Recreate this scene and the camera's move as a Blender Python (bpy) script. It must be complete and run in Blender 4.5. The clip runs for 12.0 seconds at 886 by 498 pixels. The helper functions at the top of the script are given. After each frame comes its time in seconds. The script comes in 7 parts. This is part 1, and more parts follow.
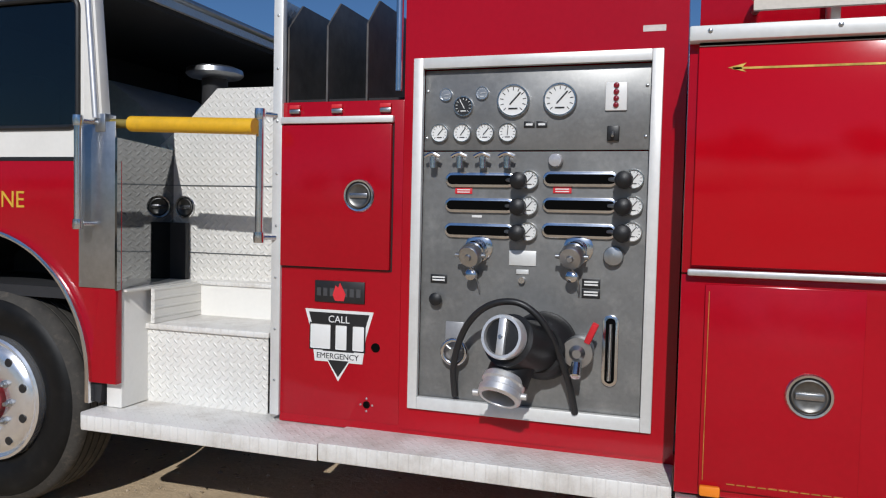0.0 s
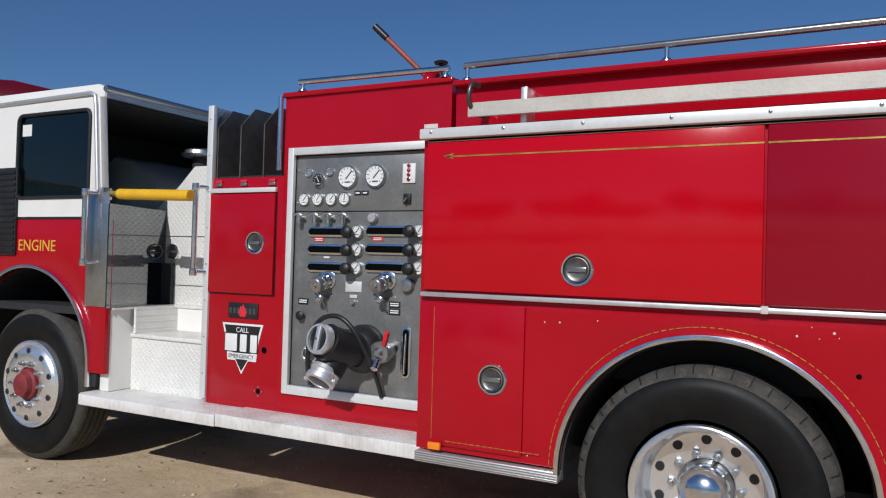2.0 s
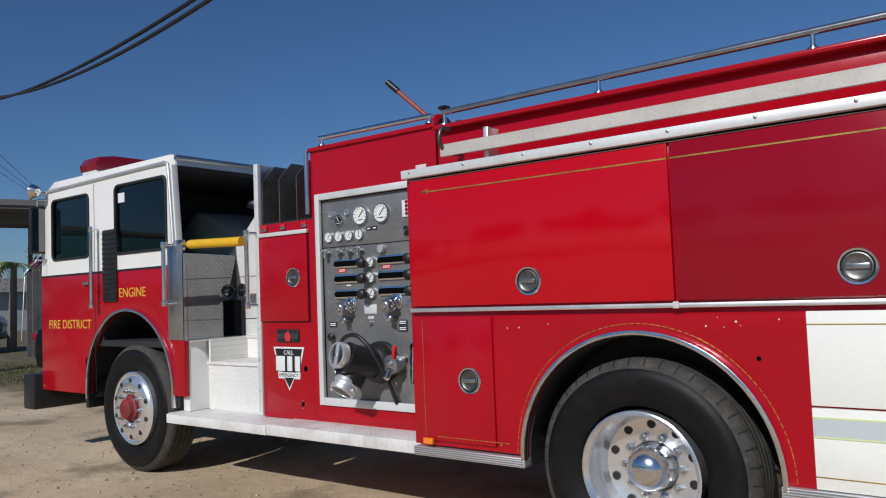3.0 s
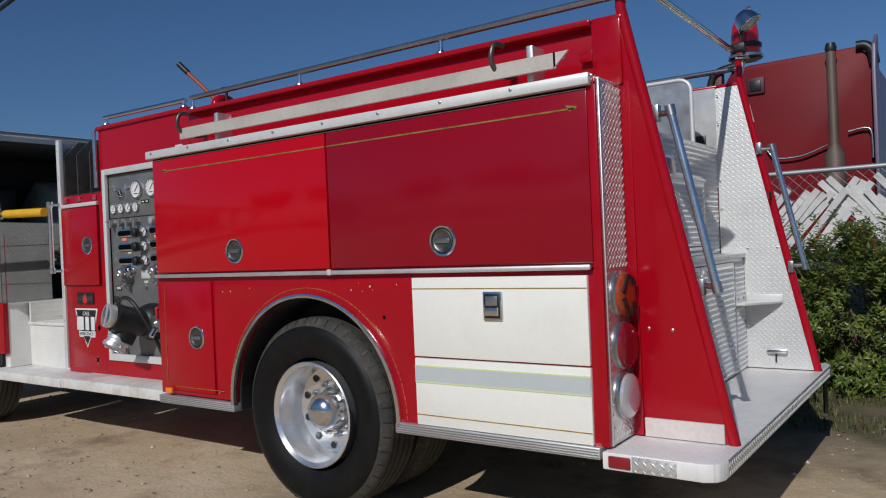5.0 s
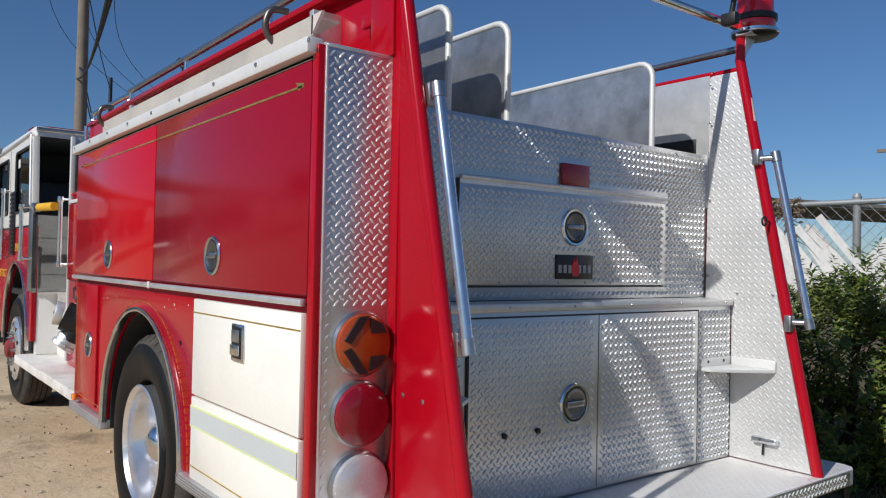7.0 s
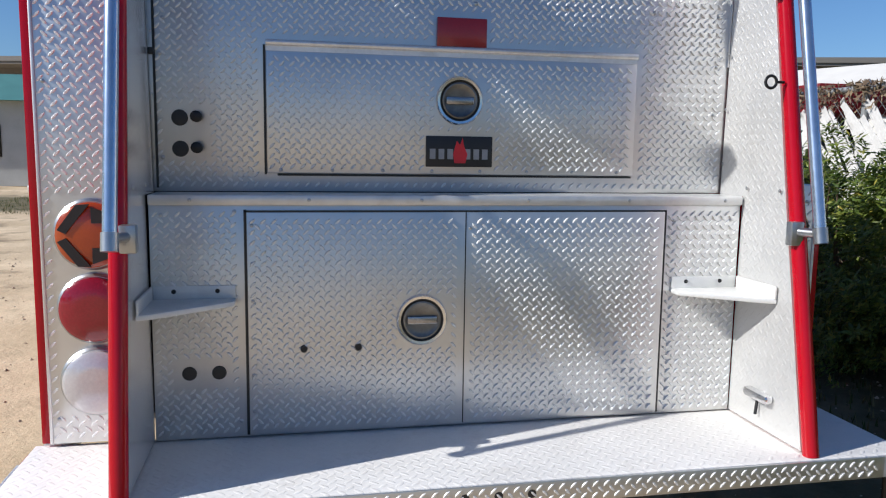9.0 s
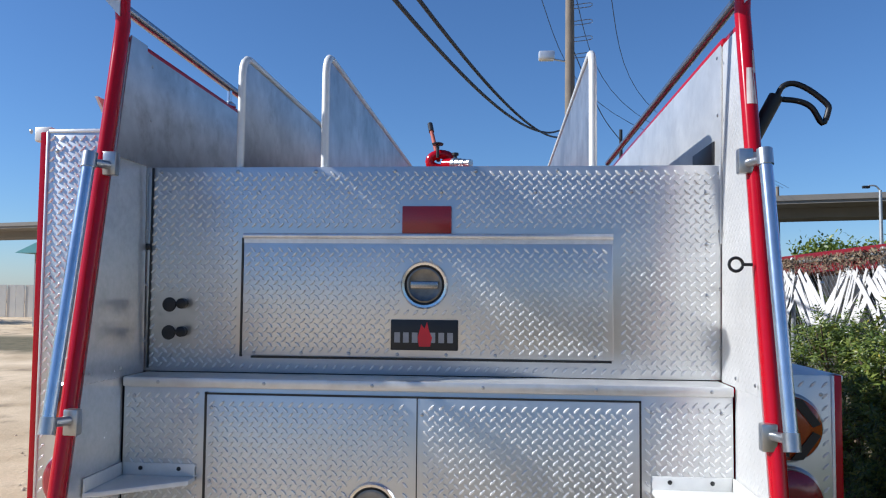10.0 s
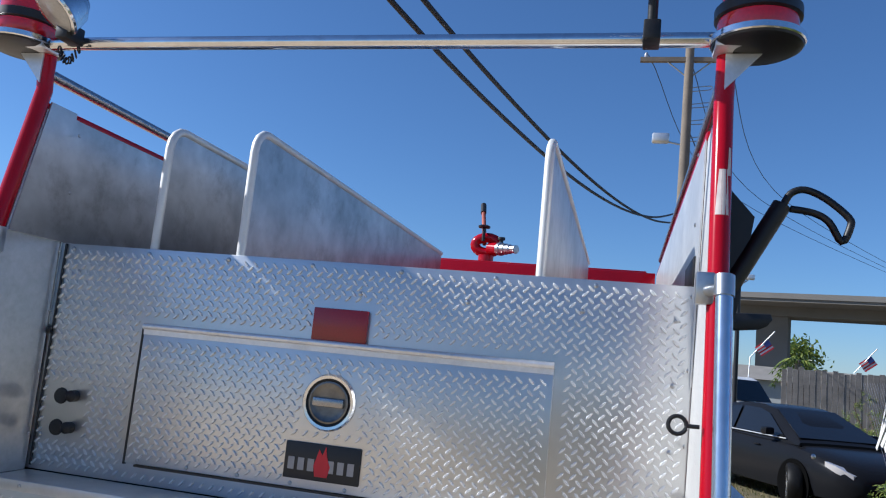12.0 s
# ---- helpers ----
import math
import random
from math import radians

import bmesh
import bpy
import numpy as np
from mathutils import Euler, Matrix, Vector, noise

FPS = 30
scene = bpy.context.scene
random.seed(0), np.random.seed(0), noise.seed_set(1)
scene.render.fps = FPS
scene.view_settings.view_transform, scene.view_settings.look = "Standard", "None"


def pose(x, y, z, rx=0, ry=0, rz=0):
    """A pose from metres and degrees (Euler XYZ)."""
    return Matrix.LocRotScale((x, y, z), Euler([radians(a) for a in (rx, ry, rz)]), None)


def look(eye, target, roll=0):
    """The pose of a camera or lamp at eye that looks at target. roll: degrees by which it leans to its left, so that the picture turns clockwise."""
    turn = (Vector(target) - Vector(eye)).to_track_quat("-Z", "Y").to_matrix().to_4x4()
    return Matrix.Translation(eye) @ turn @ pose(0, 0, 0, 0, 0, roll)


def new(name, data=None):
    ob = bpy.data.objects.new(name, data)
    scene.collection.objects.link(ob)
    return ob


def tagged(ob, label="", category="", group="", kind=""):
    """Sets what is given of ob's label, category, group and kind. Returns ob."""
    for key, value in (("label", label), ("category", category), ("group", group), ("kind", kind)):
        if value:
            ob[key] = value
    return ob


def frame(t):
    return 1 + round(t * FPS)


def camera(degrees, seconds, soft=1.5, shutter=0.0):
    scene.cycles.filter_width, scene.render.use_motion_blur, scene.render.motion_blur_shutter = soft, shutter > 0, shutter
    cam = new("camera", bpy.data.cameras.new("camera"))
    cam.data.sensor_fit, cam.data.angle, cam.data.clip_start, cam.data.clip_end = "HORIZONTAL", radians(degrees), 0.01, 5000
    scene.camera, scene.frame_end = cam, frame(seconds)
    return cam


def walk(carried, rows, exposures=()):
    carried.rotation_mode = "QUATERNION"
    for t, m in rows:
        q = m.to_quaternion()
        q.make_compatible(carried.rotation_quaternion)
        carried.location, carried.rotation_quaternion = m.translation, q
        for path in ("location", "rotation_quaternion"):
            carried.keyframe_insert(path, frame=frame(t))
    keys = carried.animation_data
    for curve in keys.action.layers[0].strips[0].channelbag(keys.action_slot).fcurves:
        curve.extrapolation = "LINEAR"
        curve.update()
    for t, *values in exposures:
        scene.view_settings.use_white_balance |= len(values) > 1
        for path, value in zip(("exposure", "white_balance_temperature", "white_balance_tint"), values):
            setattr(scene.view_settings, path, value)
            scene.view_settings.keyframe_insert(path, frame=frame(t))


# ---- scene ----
cam = camera(60.3, 12.0, soft=1.15)
PATH = [
    (0, (0.05, -0.032, 1.478), (-0.563, 1.869, 1.385), 1.3),
    (0.5, (0.514, -0.176, 1.431), (-0.178, 1.695, 1.57), 1.9),
    (1, (0.953, -0.315, 1.442), (0.319, 1.579, 1.547), 1.1),
    (1.5, (1.332, -0.588, 1.484), (0.531, 1.245, 1.501), 4.1),
    (2, (1.794, -0.612, 1.455), (0.869, 1.161, 1.492), 1.6),
    (2.5, (2.235, -0.67, 1.417), (1.095, 0.969, 1.524), 0.6),
    (2.7, (2.45, -0.713, 1.407), (1.284, 0.908, 1.521), -1.4),
    (4.3, (3.729, -0.58, 1.446), (2.384, 0.898, 1.512), -0.3),
    (4.5, (3.89, -0.538, 1.46), (2.629, 1.014, 1.426), -0.9),
    (5, (4.252, -0.301, 1.416), (3.094, 1.329, 1.41), -2.5),
    (5.5, (4.568, 0.051, 1.394), (3.398, 1.673, 1.392), 0.9),
    (6, (4.792, 0.473, 1.403), (3.437, 1.943, 1.35), 2.7),
    (6.5, (4.881, 1.029, 1.43), (3.451, 2.426, 1.38), 2.8),
    (7, (4.973, 1.482, 1.433), (3.392, 2.705, 1.47), 1.2),
    (7.5, (5.072, 1.9, 1.456), (3.43, 3.023, 1.251), 0.8),
    (7.7, (5.09, 2.1, 1.415), (3.379, 3.119, 1.233), 0.3),
    (9.3, (5.277, 3.453, 1.435), (3.301, 3.692, 1.24), -0.8),
    (9.5, (5.262, 3.598, 1.499), (3.269, 3.736, 1.404), -2.3),
    (10, (5.304, 3.999, 1.564), (3.313, 3.841, 1.677), 0.5),
    (10.5, (5.169, 4.337, 1.608), (3.222, 3.951, 1.848), 0.6),
    (11, (4.978, 4.59, 1.688), (3.071, 4.057, 1.971), 0.3),
    (11.5, (4.88, 4.723, 1.716), (3.015, 4.05, 1.979), 5.3),
    (12, (4.857, 4.504, 1.732), (2.934, 4.032, 2.015), 5.6),
]
EXPOSURE = [(0, -0.50, 5700, 10), (1.0, -0.52, 5680, 10), (2.0, -0.40, 5680, 10), (2.5, -0.42, 5650, 10), (4.5, -0.60, 5750, 10), (5.0, -0.70, 5750, 10), (5.5, -0.46, 5750, 10), (6.0, -0.27, 5800, 10), (7.0, -0.16, 5880, 10), (7.5, -0.06, 5930, 10), (9.5, 0.48, 5750, 10), (10.2, 0.60, 5600, 10), (11.2, 0.69, 5580, 10), (12, 0.56, 5560, 10)]
walk(cam, [(t, look(eye, target, roll)) for t, eye, target, roll in PATH], EXPOSURE)

# ---- light ----
SUN = Vector((0.15, -1.0, 0.70)).normalized()
world = bpy.data.worlds.new("world")
scene.world = world
world.use_nodes = True
wn = world.node_tree.nodes
sky = wn.new("ShaderNodeTexSky")
sky.sky_type, sky.sun_disc = "NISHITA", False
sky.sun_elevation = math.asin(SUN.z)
sky.sun_rotation = math.atan2(SUN.x, SUN.y)
sky.air_density, sky.dust_density, sky.ozone_density = 1.0, 0.22, 7.5
world.node_tree.links.new(sky.outputs[0], wn["Background"].inputs[0])
wn["Background"].inputs[1].default_value = 0.074
sun = new("sun", bpy.data.lights.new("sun", "SUN"))
sun.data.energy, sun.data.angle, sun.data.color = 4.55, radians(0.55), (1.0, 0.92, 0.80)
sun.matrix_world = look(SUN * 30, (0, 0, 0))


# ---- materials ----
def nodes_of(name):
    m = bpy.data.materials.new(name)
    m.use_nodes = True
    nt = m.node_tree
    return m, nt, nt.nodes["Principled BSDF"]


def math_node(nt, op, a, b=None, clamp=False):
    n = nt.nodes.new("ShaderNodeMath")
    n.operation, n.use_clamp = op, clamp
    for slot, v in ((0, a), (1, b)):
        if v is None:
            continue
        if isinstance(v, (int, float)):
            n.inputs[slot].default_value = v
        else:
            nt.links.new(v, n.inputs[slot])
    return n.outputs[0]


def noise_node(nt, coord, scale, detail=4.0, rough=0.55):
    n = nt.nodes.new("ShaderNodeTexNoise")
    n.inputs["Scale"].default_value, n.inputs["Detail"].default_value = scale, detail
    n.inputs["Roughness"].default_value = rough
    nt.links.new(coord, n.inputs["Vector"])
    return n.outputs["Fac"]


def ramp(nt, fac, lo, hi, a, b):
    n = nt.nodes.new("ShaderNodeValToRGB")
    n.color_ramp.elements[0].position, n.color_ramp.elements[1].position = lo, hi
    n.color_ramp.elements[0].color, n.color_ramp.elements[1].color = (*a, 1), (*b, 1)
    nt.links.new(fac, n.inputs[0])
    return n.outputs[0]


def mix(nt, fac, a, b):
    n = nt.nodes.new("ShaderNodeMix")
    n.data_type = "RGBA"
    for slot, v in ((0, fac), (6, a), (7, b)):
        if isinstance(v, (int, float)):
            n.inputs[slot].default_value = v
        elif isinstance(v, tuple):
            n.inputs[slot].default_value = (*v, 1)
        else:
            nt.links.new(v, n.inputs[slot])
    return n.outputs[2]


def bump(nt, bsdf, height, strength, distance):
    n = nt.nodes.new("ShaderNodeBump")
    n.inputs["Strength"].default_value, n.inputs["Distance"].default_value = strength, distance
    nt.links.new(height, n.inputs["Height"])
    nt.links.new(n.outputs[0], bsdf.inputs["Normal"])


def surface(name, base, rough=0.5, metal=0.0, vary=0.12, big=1.6, fine=45.0, relief=0.0, coat=0.0, dirt=None, dirt_amount=0.35, transmission=0.0):
    """A surface that varies at two scales in colour and gloss, with optional grime and relief."""
    m, nt, bsdf = nodes_of(name)
    coord = nt.nodes.new("ShaderNodeTexCoord").outputs["Object"]
    large, small = noise_node(nt, coord, big), noise_node(nt, coord, fine, 3)
    both = math_node(nt, "ADD", math_node(nt, "MULTIPLY", large, 0.65), math_node(nt, "MULTIPLY", small, 0.35))
    dark = tuple(c * (1 - vary) for c in base)
    light = tuple(min(1.0, c * (1 + vary)) for c in base)
    colour = ramp(nt, both, 0.32, 0.68, dark, light)
    if dirt:
        patch = math_node(nt, "MULTIPLY", ramp(nt, noise_node(nt, coord, big * 2.3, 8, 0.7), 0.52, 0.75, (0, 0, 0), (1, 1, 1)), dirt_amount)
        colour = mix(nt, patch, colour, dirt)
    nt.links.new(colour, bsdf.inputs["Base Color"])
    gloss = math_node(nt, "ADD", math_node(nt, "MULTIPLY", both, 0.5 * rough), 0.75 * rough, True)
    nt.links.new(gloss, bsdf.inputs["Roughness"])
    bsdf.inputs["Metallic"].default_value = metal
    bsdf.inputs["Coat Weight"].default_value = coat
    bsdf.inputs["Coat Roughness"].default_value = 0.06
    bsdf.inputs["Transmission Weight"].default_value = transmission
    if relief:
        bump(nt, bsdf, both, 0.6, relief)
    return m


def tread(name, axis, base, rough, metal, cell=0.0250, height=0.0022, stain=(0.33, 0.32, 0.30), stain_amount=0.4, stain_from=0.56):
    """Tread plate: raised lens-shaped lugs that alternate in direction, on sheet metal or paint."""
    m, nt, bsdf = nodes_of(name)
    coord = nt.nodes.new("ShaderNodeTexCoord").outputs["Object"]
    sep = nt.nodes.new("ShaderNodeSeparateXYZ")
    nt.links.new(coord, sep.inputs[0])
    a, b = [sep.outputs[i] for i in range(3) if i != axis]
    u = math_node(nt, "DIVIDE", math_node(nt, "ADD", a, b), cell * 1.4142)
    v = math_node(nt, "DIVIDE", math_node(nt, "SUBTRACT", b, a), cell * 1.4142)
    odd = math_node(nt, "FLOORED_MODULO", math_node(nt, "ADD", math_node(nt, "FLOOR", u), math_node(nt, "FLOOR", v)), 2.0)
    even = math_node(nt, "SUBTRACT", 1.0, odd)
    fu = math_node(nt, "SUBTRACT", math_node(nt, "FRACT", u), 0.5)
    fv = math_node(nt, "SUBTRACT", math_node(nt, "FRACT", v), 0.5)
    along = math_node(nt, "ADD", math_node(nt, "MULTIPLY", fu, even), math_node(nt, "MULTIPLY", fv, odd))
    across = math_node(nt, "ADD", math_node(nt, "MULTIPLY", fu, odd), math_node(nt, "MULTIPLY", fv, even))
    p = math_node(nt, "POWER", math_node(nt, "ABSOLUTE", math_node(nt, "DIVIDE", along, 0.56)), 2.0)
    q = math_node(nt, "POWER", math_node(nt, "ABSOLUTE", math_node(nt, "DIVIDE", across, 0.19)), 2.0)
    lug = math_node(nt, "SUBTRACT", 1.0, math_node(nt, "ADD", p, q), True)
    lug = math_node(nt, "POWER", lug, 0.6)
    large, small = noise_node(nt, coord, 2.2, 6, 0.65), noise_node(nt, coord, 60.0, 3)
    colour = ramp(nt, large, 0.3, 0.7, tuple(c * 0.86 for c in base), base)
    patch = math_node(nt, "MULTIPLY", ramp(nt, noise_node(nt, coord, 4.1, 8, 0.72), stain_from, stain_from + 0.24, (0, 0, 0), (1, 1, 1)), stain_amount)
    nt.links.new(mix(nt, patch, colour, stain), bsdf.inputs["Base Color"])
    nt.links.new(math_node(nt, "ADD", math_node(nt, "MULTIPLY", large, 0.45 * rough), 0.78 * rough, True), bsdf.inputs["Roughness"])
    bsdf.inputs["Metallic"].default_value = metal
    bump(nt, bsdf, math_node(nt, "ADD", lug, math_node(nt, "MULTIPLY", small, 0.05)), 1.0, height)
    return m


def glass(name, tint, rough=0.02):
    m, nt, bsdf = nodes_of(name)
    bsdf.inputs["Base Color"].default_value = (*tint, 1)
    bsdf.inputs["Roughness"].default_value, bsdf.inputs["Transmission Weight"].default_value = rough, 1.0
    return m


RED = surface("fire_red_paint", (0.365, 0.0015, 0.010), 0.16, vary=0.10, coat=0.0, big=0.9, dirt=(0.40, 0.02, 0.03), dirt_amount=0.15)
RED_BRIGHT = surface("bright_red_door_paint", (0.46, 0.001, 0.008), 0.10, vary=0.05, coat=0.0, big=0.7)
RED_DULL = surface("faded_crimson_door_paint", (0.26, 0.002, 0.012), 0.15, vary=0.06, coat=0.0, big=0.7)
for paint in (RED, RED_BRIGHT, RED_DULL):
    paint.node_tree.nodes["Principled BSDF"].inputs["Specular IOR Level"].default_value = 0.36
CHIP = surface("chipped_primer", (0.62, 0.55, 0.52), 0.7, vary=0.2)
WHITE = surface("white_gloss_paint", (0.81, 0.79, 0.74), 0.30, vary=0.04, coat=0.4, big=1.1, dirt=(0.55, 0.53, 0.48), dirt_amount=0.2)
CREAM = surface("cream_white_door_paint", (0.87, 0.86, 0.79), 0.35, vary=0.04, coat=0.3, dirt=(0.6, 0.56, 0.46), dirt_amount=0.2)
ALU = surface("weathered_aluminium", (0.72, 0.72, 0.72), 0.42, 0.75, vary=0.12, big=3.0, fine=90, dirt=(0.42, 0.40, 0.37), dirt_amount=0.45)
ALU_WHITE = surface("oxidised_white_trim", (0.70, 0.70, 0.68), 0.45, 0.25, vary=0.08, dirt=(0.45, 0.43, 0.40), dirt_amount=0.4)
CHROME = surface("chrome", (0.74, 0.74, 0.75), 0.17, 1.0, vary=0.10, big=9, dirt=(0.4, 0.38, 0.36), dirt_amount=0.35)
LINING = surface("pale_bed_sheet", (0.66, 0.66, 0.65), 0.36, 0.55, vary=0.15, big=3.2, fine=20, dirt=(0.42, 0.40, 0.38), dirt_amount=0.4)
FIN_SHEET = surface("scuffed_fin_sheet", (0.79, 0.78, 0.76), 0.25, 0.66, vary=0.15, big=4, fine=60, dirt=(0.40, 0.38, 0.36), dirt_amount=0.35)
DISH = surface("dark_latch_dish", (0.20, 0.195, 0.185), 0.42, 1.0, vary=0.35, big=12)
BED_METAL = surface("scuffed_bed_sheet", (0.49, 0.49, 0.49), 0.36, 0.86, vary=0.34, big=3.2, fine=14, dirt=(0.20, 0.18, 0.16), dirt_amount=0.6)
# grey crosslay metal with its shade and brownish reflection put into the colour
SHADED_SHEET = surface("dull_brown_sheet", (0.15, 0.14, 0.13), 0.45, 0.6, vary=0.4, big=3.5, fine=20, dirt=(0.09, 0.07, 0.055), dirt_amount=0.6)
RAIL = surface("grey_rail_tube", (0.36, 0.36, 0.37), 0.26, 0.9, vary=0.15, big=6)
HOOK = surface("tarnished_hook", (0.15, 0.135, 0.125), 0.38, 0.8, vary=0.3, big=9)
STEEL = surface("dull_steel", (0.45, 0.46, 0.47), 0.32, 0.95, vary=0.15, big=7)
ZINC = surface("blue_zinc_tube", (0.50, 0.58, 0.68), 0.24, 0.9, vary=0.12, big=8)
STAINLESS = surface("polished_stainless", (0.19, 0.195, 0.20), 0.05, 1.0, vary=0.15, big=2.5)
PANEL = surface("grey_brushed_panel", (0.215, 0.215, 0.21), 0.40, 0.5, vary=0.18, big=4, fine=60, dirt=(0.40, 0.395, 0.37), dirt_amount=0.45)
BLACK = surface("black_satin", (0.014, 0.014, 0.015), 0.42, vary=0.3)
HOLE = surface("dark_recess", (0.003, 0.003, 0.003), 0.95, vary=0.2)
HOLE.node_tree.nodes["Principled BSDF"].inputs["Specular IOR Level"].default_value = 0.05
DARK = surface("dark_cab_lining", (0.02, 0.02, 0.022), 0.75, vary=0.3)
IRON = surface("black_cast_iron", (0.011, 0.011, 0.012), 0.46, 0.1, vary=0.35, big=9, fine=120, relief=0.002)
RUBBER = surface("tyre_rubber", (0.006, 0.006, 0.006), 0.50, vary=0.3, big=5, fine=70, relief=0.0012, dirt=(0.035, 0.031, 0.027), dirt_amount=0.25)
RUBBER.node_tree.nodes["Principled BSDF"].inputs["Specular IOR Level"].default_value = 0.22
TREAD_RUBBER = surface("dusty_tread_rubber", (0.050, 0.046, 0.040), 0.88, vary=0.35, big=9, fine=60, relief=0.0015, dirt=(0.17, 0.14, 0.11), dirt_amount=0.55)
RIM = surface("cast_aluminium_rim", (0.82, 0.82, 0.83), 0.24, 0.85, vary=0.10, big=9, dirt=(0.5, 0.48, 0.45), dirt_amount=0.2)
HUBRED = surface("worn_red_hub", (0.20, 0.016, 0.02), 0.6, vary=0.4, big=18, dirt=(0.1, 0.08, 0.07), dirt_amount=0.8)
YELLOW = surface("yellow_foam", (0.74, 0.42, 0.008), 0.5, vary=0.10, big=9, dirt=(0.4, 0.25, 0.03), dirt_amount=0.3)
GOLD = surface("gold_leaf_stripe", (0.62, 0.42, 0.09), 0.30, 0.75, vary=0.35, big=12, dirt=(0.2, 0.08, 0.02), dirt_amount=0.6)
LETTER_GOLD = surface("gold_letter", (0.66, 0.42, 0.04), 0.4, vary=0.12, big=20)
LIME = surface("lime_tape", (0.66, 0.74, 0.34), 0.5, vary=0.06)
SILVER_TAPE = surface("silver_reflective_tape", (0.56, 0.60, 0.60), 0.45, 0.1, vary=0.08, fine=160)
BRIGHT_AMBER = surface("bright_amber_lens", (0.85, 0.24, 0.01), 0.2, coat=0.5, vary=0.1)
AMBER = surface("amber_lens", (0.32, 0.048, 0.005), 0.16, coat=0.5, vary=0.2, fine=150, relief=0.002)
BEACON_RED = surface("red_dome_lens", (0.55, 0.006, 0.014), 0.16, coat=0.6, vary=0.3, fine=120, relief=0.002)
RED_LENS = surface("red_lens", (0.22, 0.004, 0.014), 0.16, coat=0.5, vary=0.25, fine=150, relief=0.002)
LAMP_LENS = surface("dull_lamp_lens", (0.36, 0.345, 0.32), 0.25, 0.2, coat=0.4, vary=0.2, fine=140, relief=0.002)
CLEAR_LENS = surface("clear_ribbed_lens", (0.50, 0.49, 0.50), 0.16, 0.3, coat=0.8, vary=0.15, fine=120, relief=0.002)
REFLECT = surface("dark_red_reflector", (0.24, 0.008, 0.014), 0.3, coat=0.4, vary=0.2, fine=180, relief=0.001)
DIAL = surface("white_dial", (0.75, 0.75, 0.73), 0.4, vary=0.04)
LABEL_RED = surface("red_label", (0.62, 0.02, 0.03), 0.5)
BADGE_GREY = surface("dim_badge_relief", (0.055, 0.055, 0.058), 0.5, vary=0.2)
BADGE_SILVER = surface("worn_badge_silver", (0.30, 0.30, 0.31), 0.4, 0.4, vary=0.2)
WINDOW = glass("tinted_window_glass", (0.10, 0.16, 0.15))
CAR_GLASS = glass("car_glass", (0.05, 0.06, 0.06))
TREAD_X = tread("tread_plate_rear", 0, (0.68, 0.68, 0.68), 0.34, 0.78, height=0.0027)
SHEET = tread("tread_plate_sheet", 0, (0.68, 0.68, 0.67), 0.34, 0.86, height=0.0, stain=(0.45, 0.44, 0.42), stain_amount=0.5)
LUG = surface("worn_lug", (0.76, 0.76, 0.75), 0.32, 0.22, vary=0.06, big=6)
TREAD_Y = tread("tread_plate_side", 1, (0.78, 0.78, 0.77), 0.42, 0.70)
TREAD_Z = tread("tread_plate_flat", 2, (0.76, 0.76, 0.75), 0.42, 0.65)
FIN_TREAD = tread("fine_tread_lining", 1, (0.79, 0.785, 0.77), 0.54, 0.74, cell=0.0225, height=0.0007, stain=(0.60, 0.59, 0.56))
WHITE_TREAD_Y = tread("white_painted_tread_side", 1, (0.84, 0.82, 0.77), 0.35, 0.1, cell=0.030, height=0.0035, stain=(0.6, 0.6, 0.58))
WHITE_TREAD_Z = tread("white_painted_tread_flat", 2, (0.84, 0.82, 0.78), 0.5, 0.1, cell=0.030, height=0.0016, stain=(0.38, 0.33, 0.27), stain_amount=0.6, stain_from=0.46)
TAIL_TREAD_Z = tread("white_painted_tail_tread", 2, (0.85, 0.83, 0.80), 0.5, 0.05, cell=0.030, height=0.0010, stain=(0.52, 0.48, 0.42), stain_amount=0.5, stain_from=0.54)
WHITE_TREAD_X = tread("white_painted_tread_end", 0, (0.80, 0.78, 0.73), 0.5, 0.1)


# ---- mesh helpers ----
def box(bm, x0, x1, y0, y1, z0, z1, bev=0.0, seg=2):
    made = bmesh.ops.create_cube(bm, size=1.0)["verts"]
    for v in made:
        v.co = Vector((x0 + (v.co.x + 0.5) * (x1 - x0), y0 + (v.co.y + 0.5) * (y1 - y0), z0 + (v.co.z + 0.5) * (z1 - z0)))
    if bev:
        edges = list({e for v in made for e in v.link_edges})
        bmesh.ops.bevel(bm, geom=edges, offset=bev, segments=seg, profile=0.5, affect="EDGES")
    return bm


def prism(bm, poly, axis, a, b, bev=0.0):
    """A flat outline (pairs of the two other axes) pushed from a to b along an axis."""
    def at(p, h):
        c = [p[0], p[1]]
        c.insert(axis, h)
        return Vector(c)

    lo, hi = [bm.verts.new(at(p, a)) for p in poly], [bm.verts.new(at(p, b)) for p in poly]
    faces = [bm.faces.new(lo[::-1]), bm.faces.new(hi)]
    n = len(poly)
    faces += [bm.faces.new((lo[i], lo[(i + 1) % n], hi[(i + 1) % n], hi[i])) for i in range(n)]
    bmesh.ops.recalc_face_normals(bm, faces=faces)
    if bev:
        rim = [e for f in faces[:2] for e in f.edges]
        bmesh.ops.bevel(bm, geom=rim, offset=bev, segments=2, profile=0.5, affect="EDGES")
    return bm


def frame_of(way):
    w = Vector(way).normalized()
    u = w.cross((0, 0, 1)) if abs(w.z) < 0.95 else w.cross((1, 0, 0))
    u.normalize()
    return u, w.cross(u), w


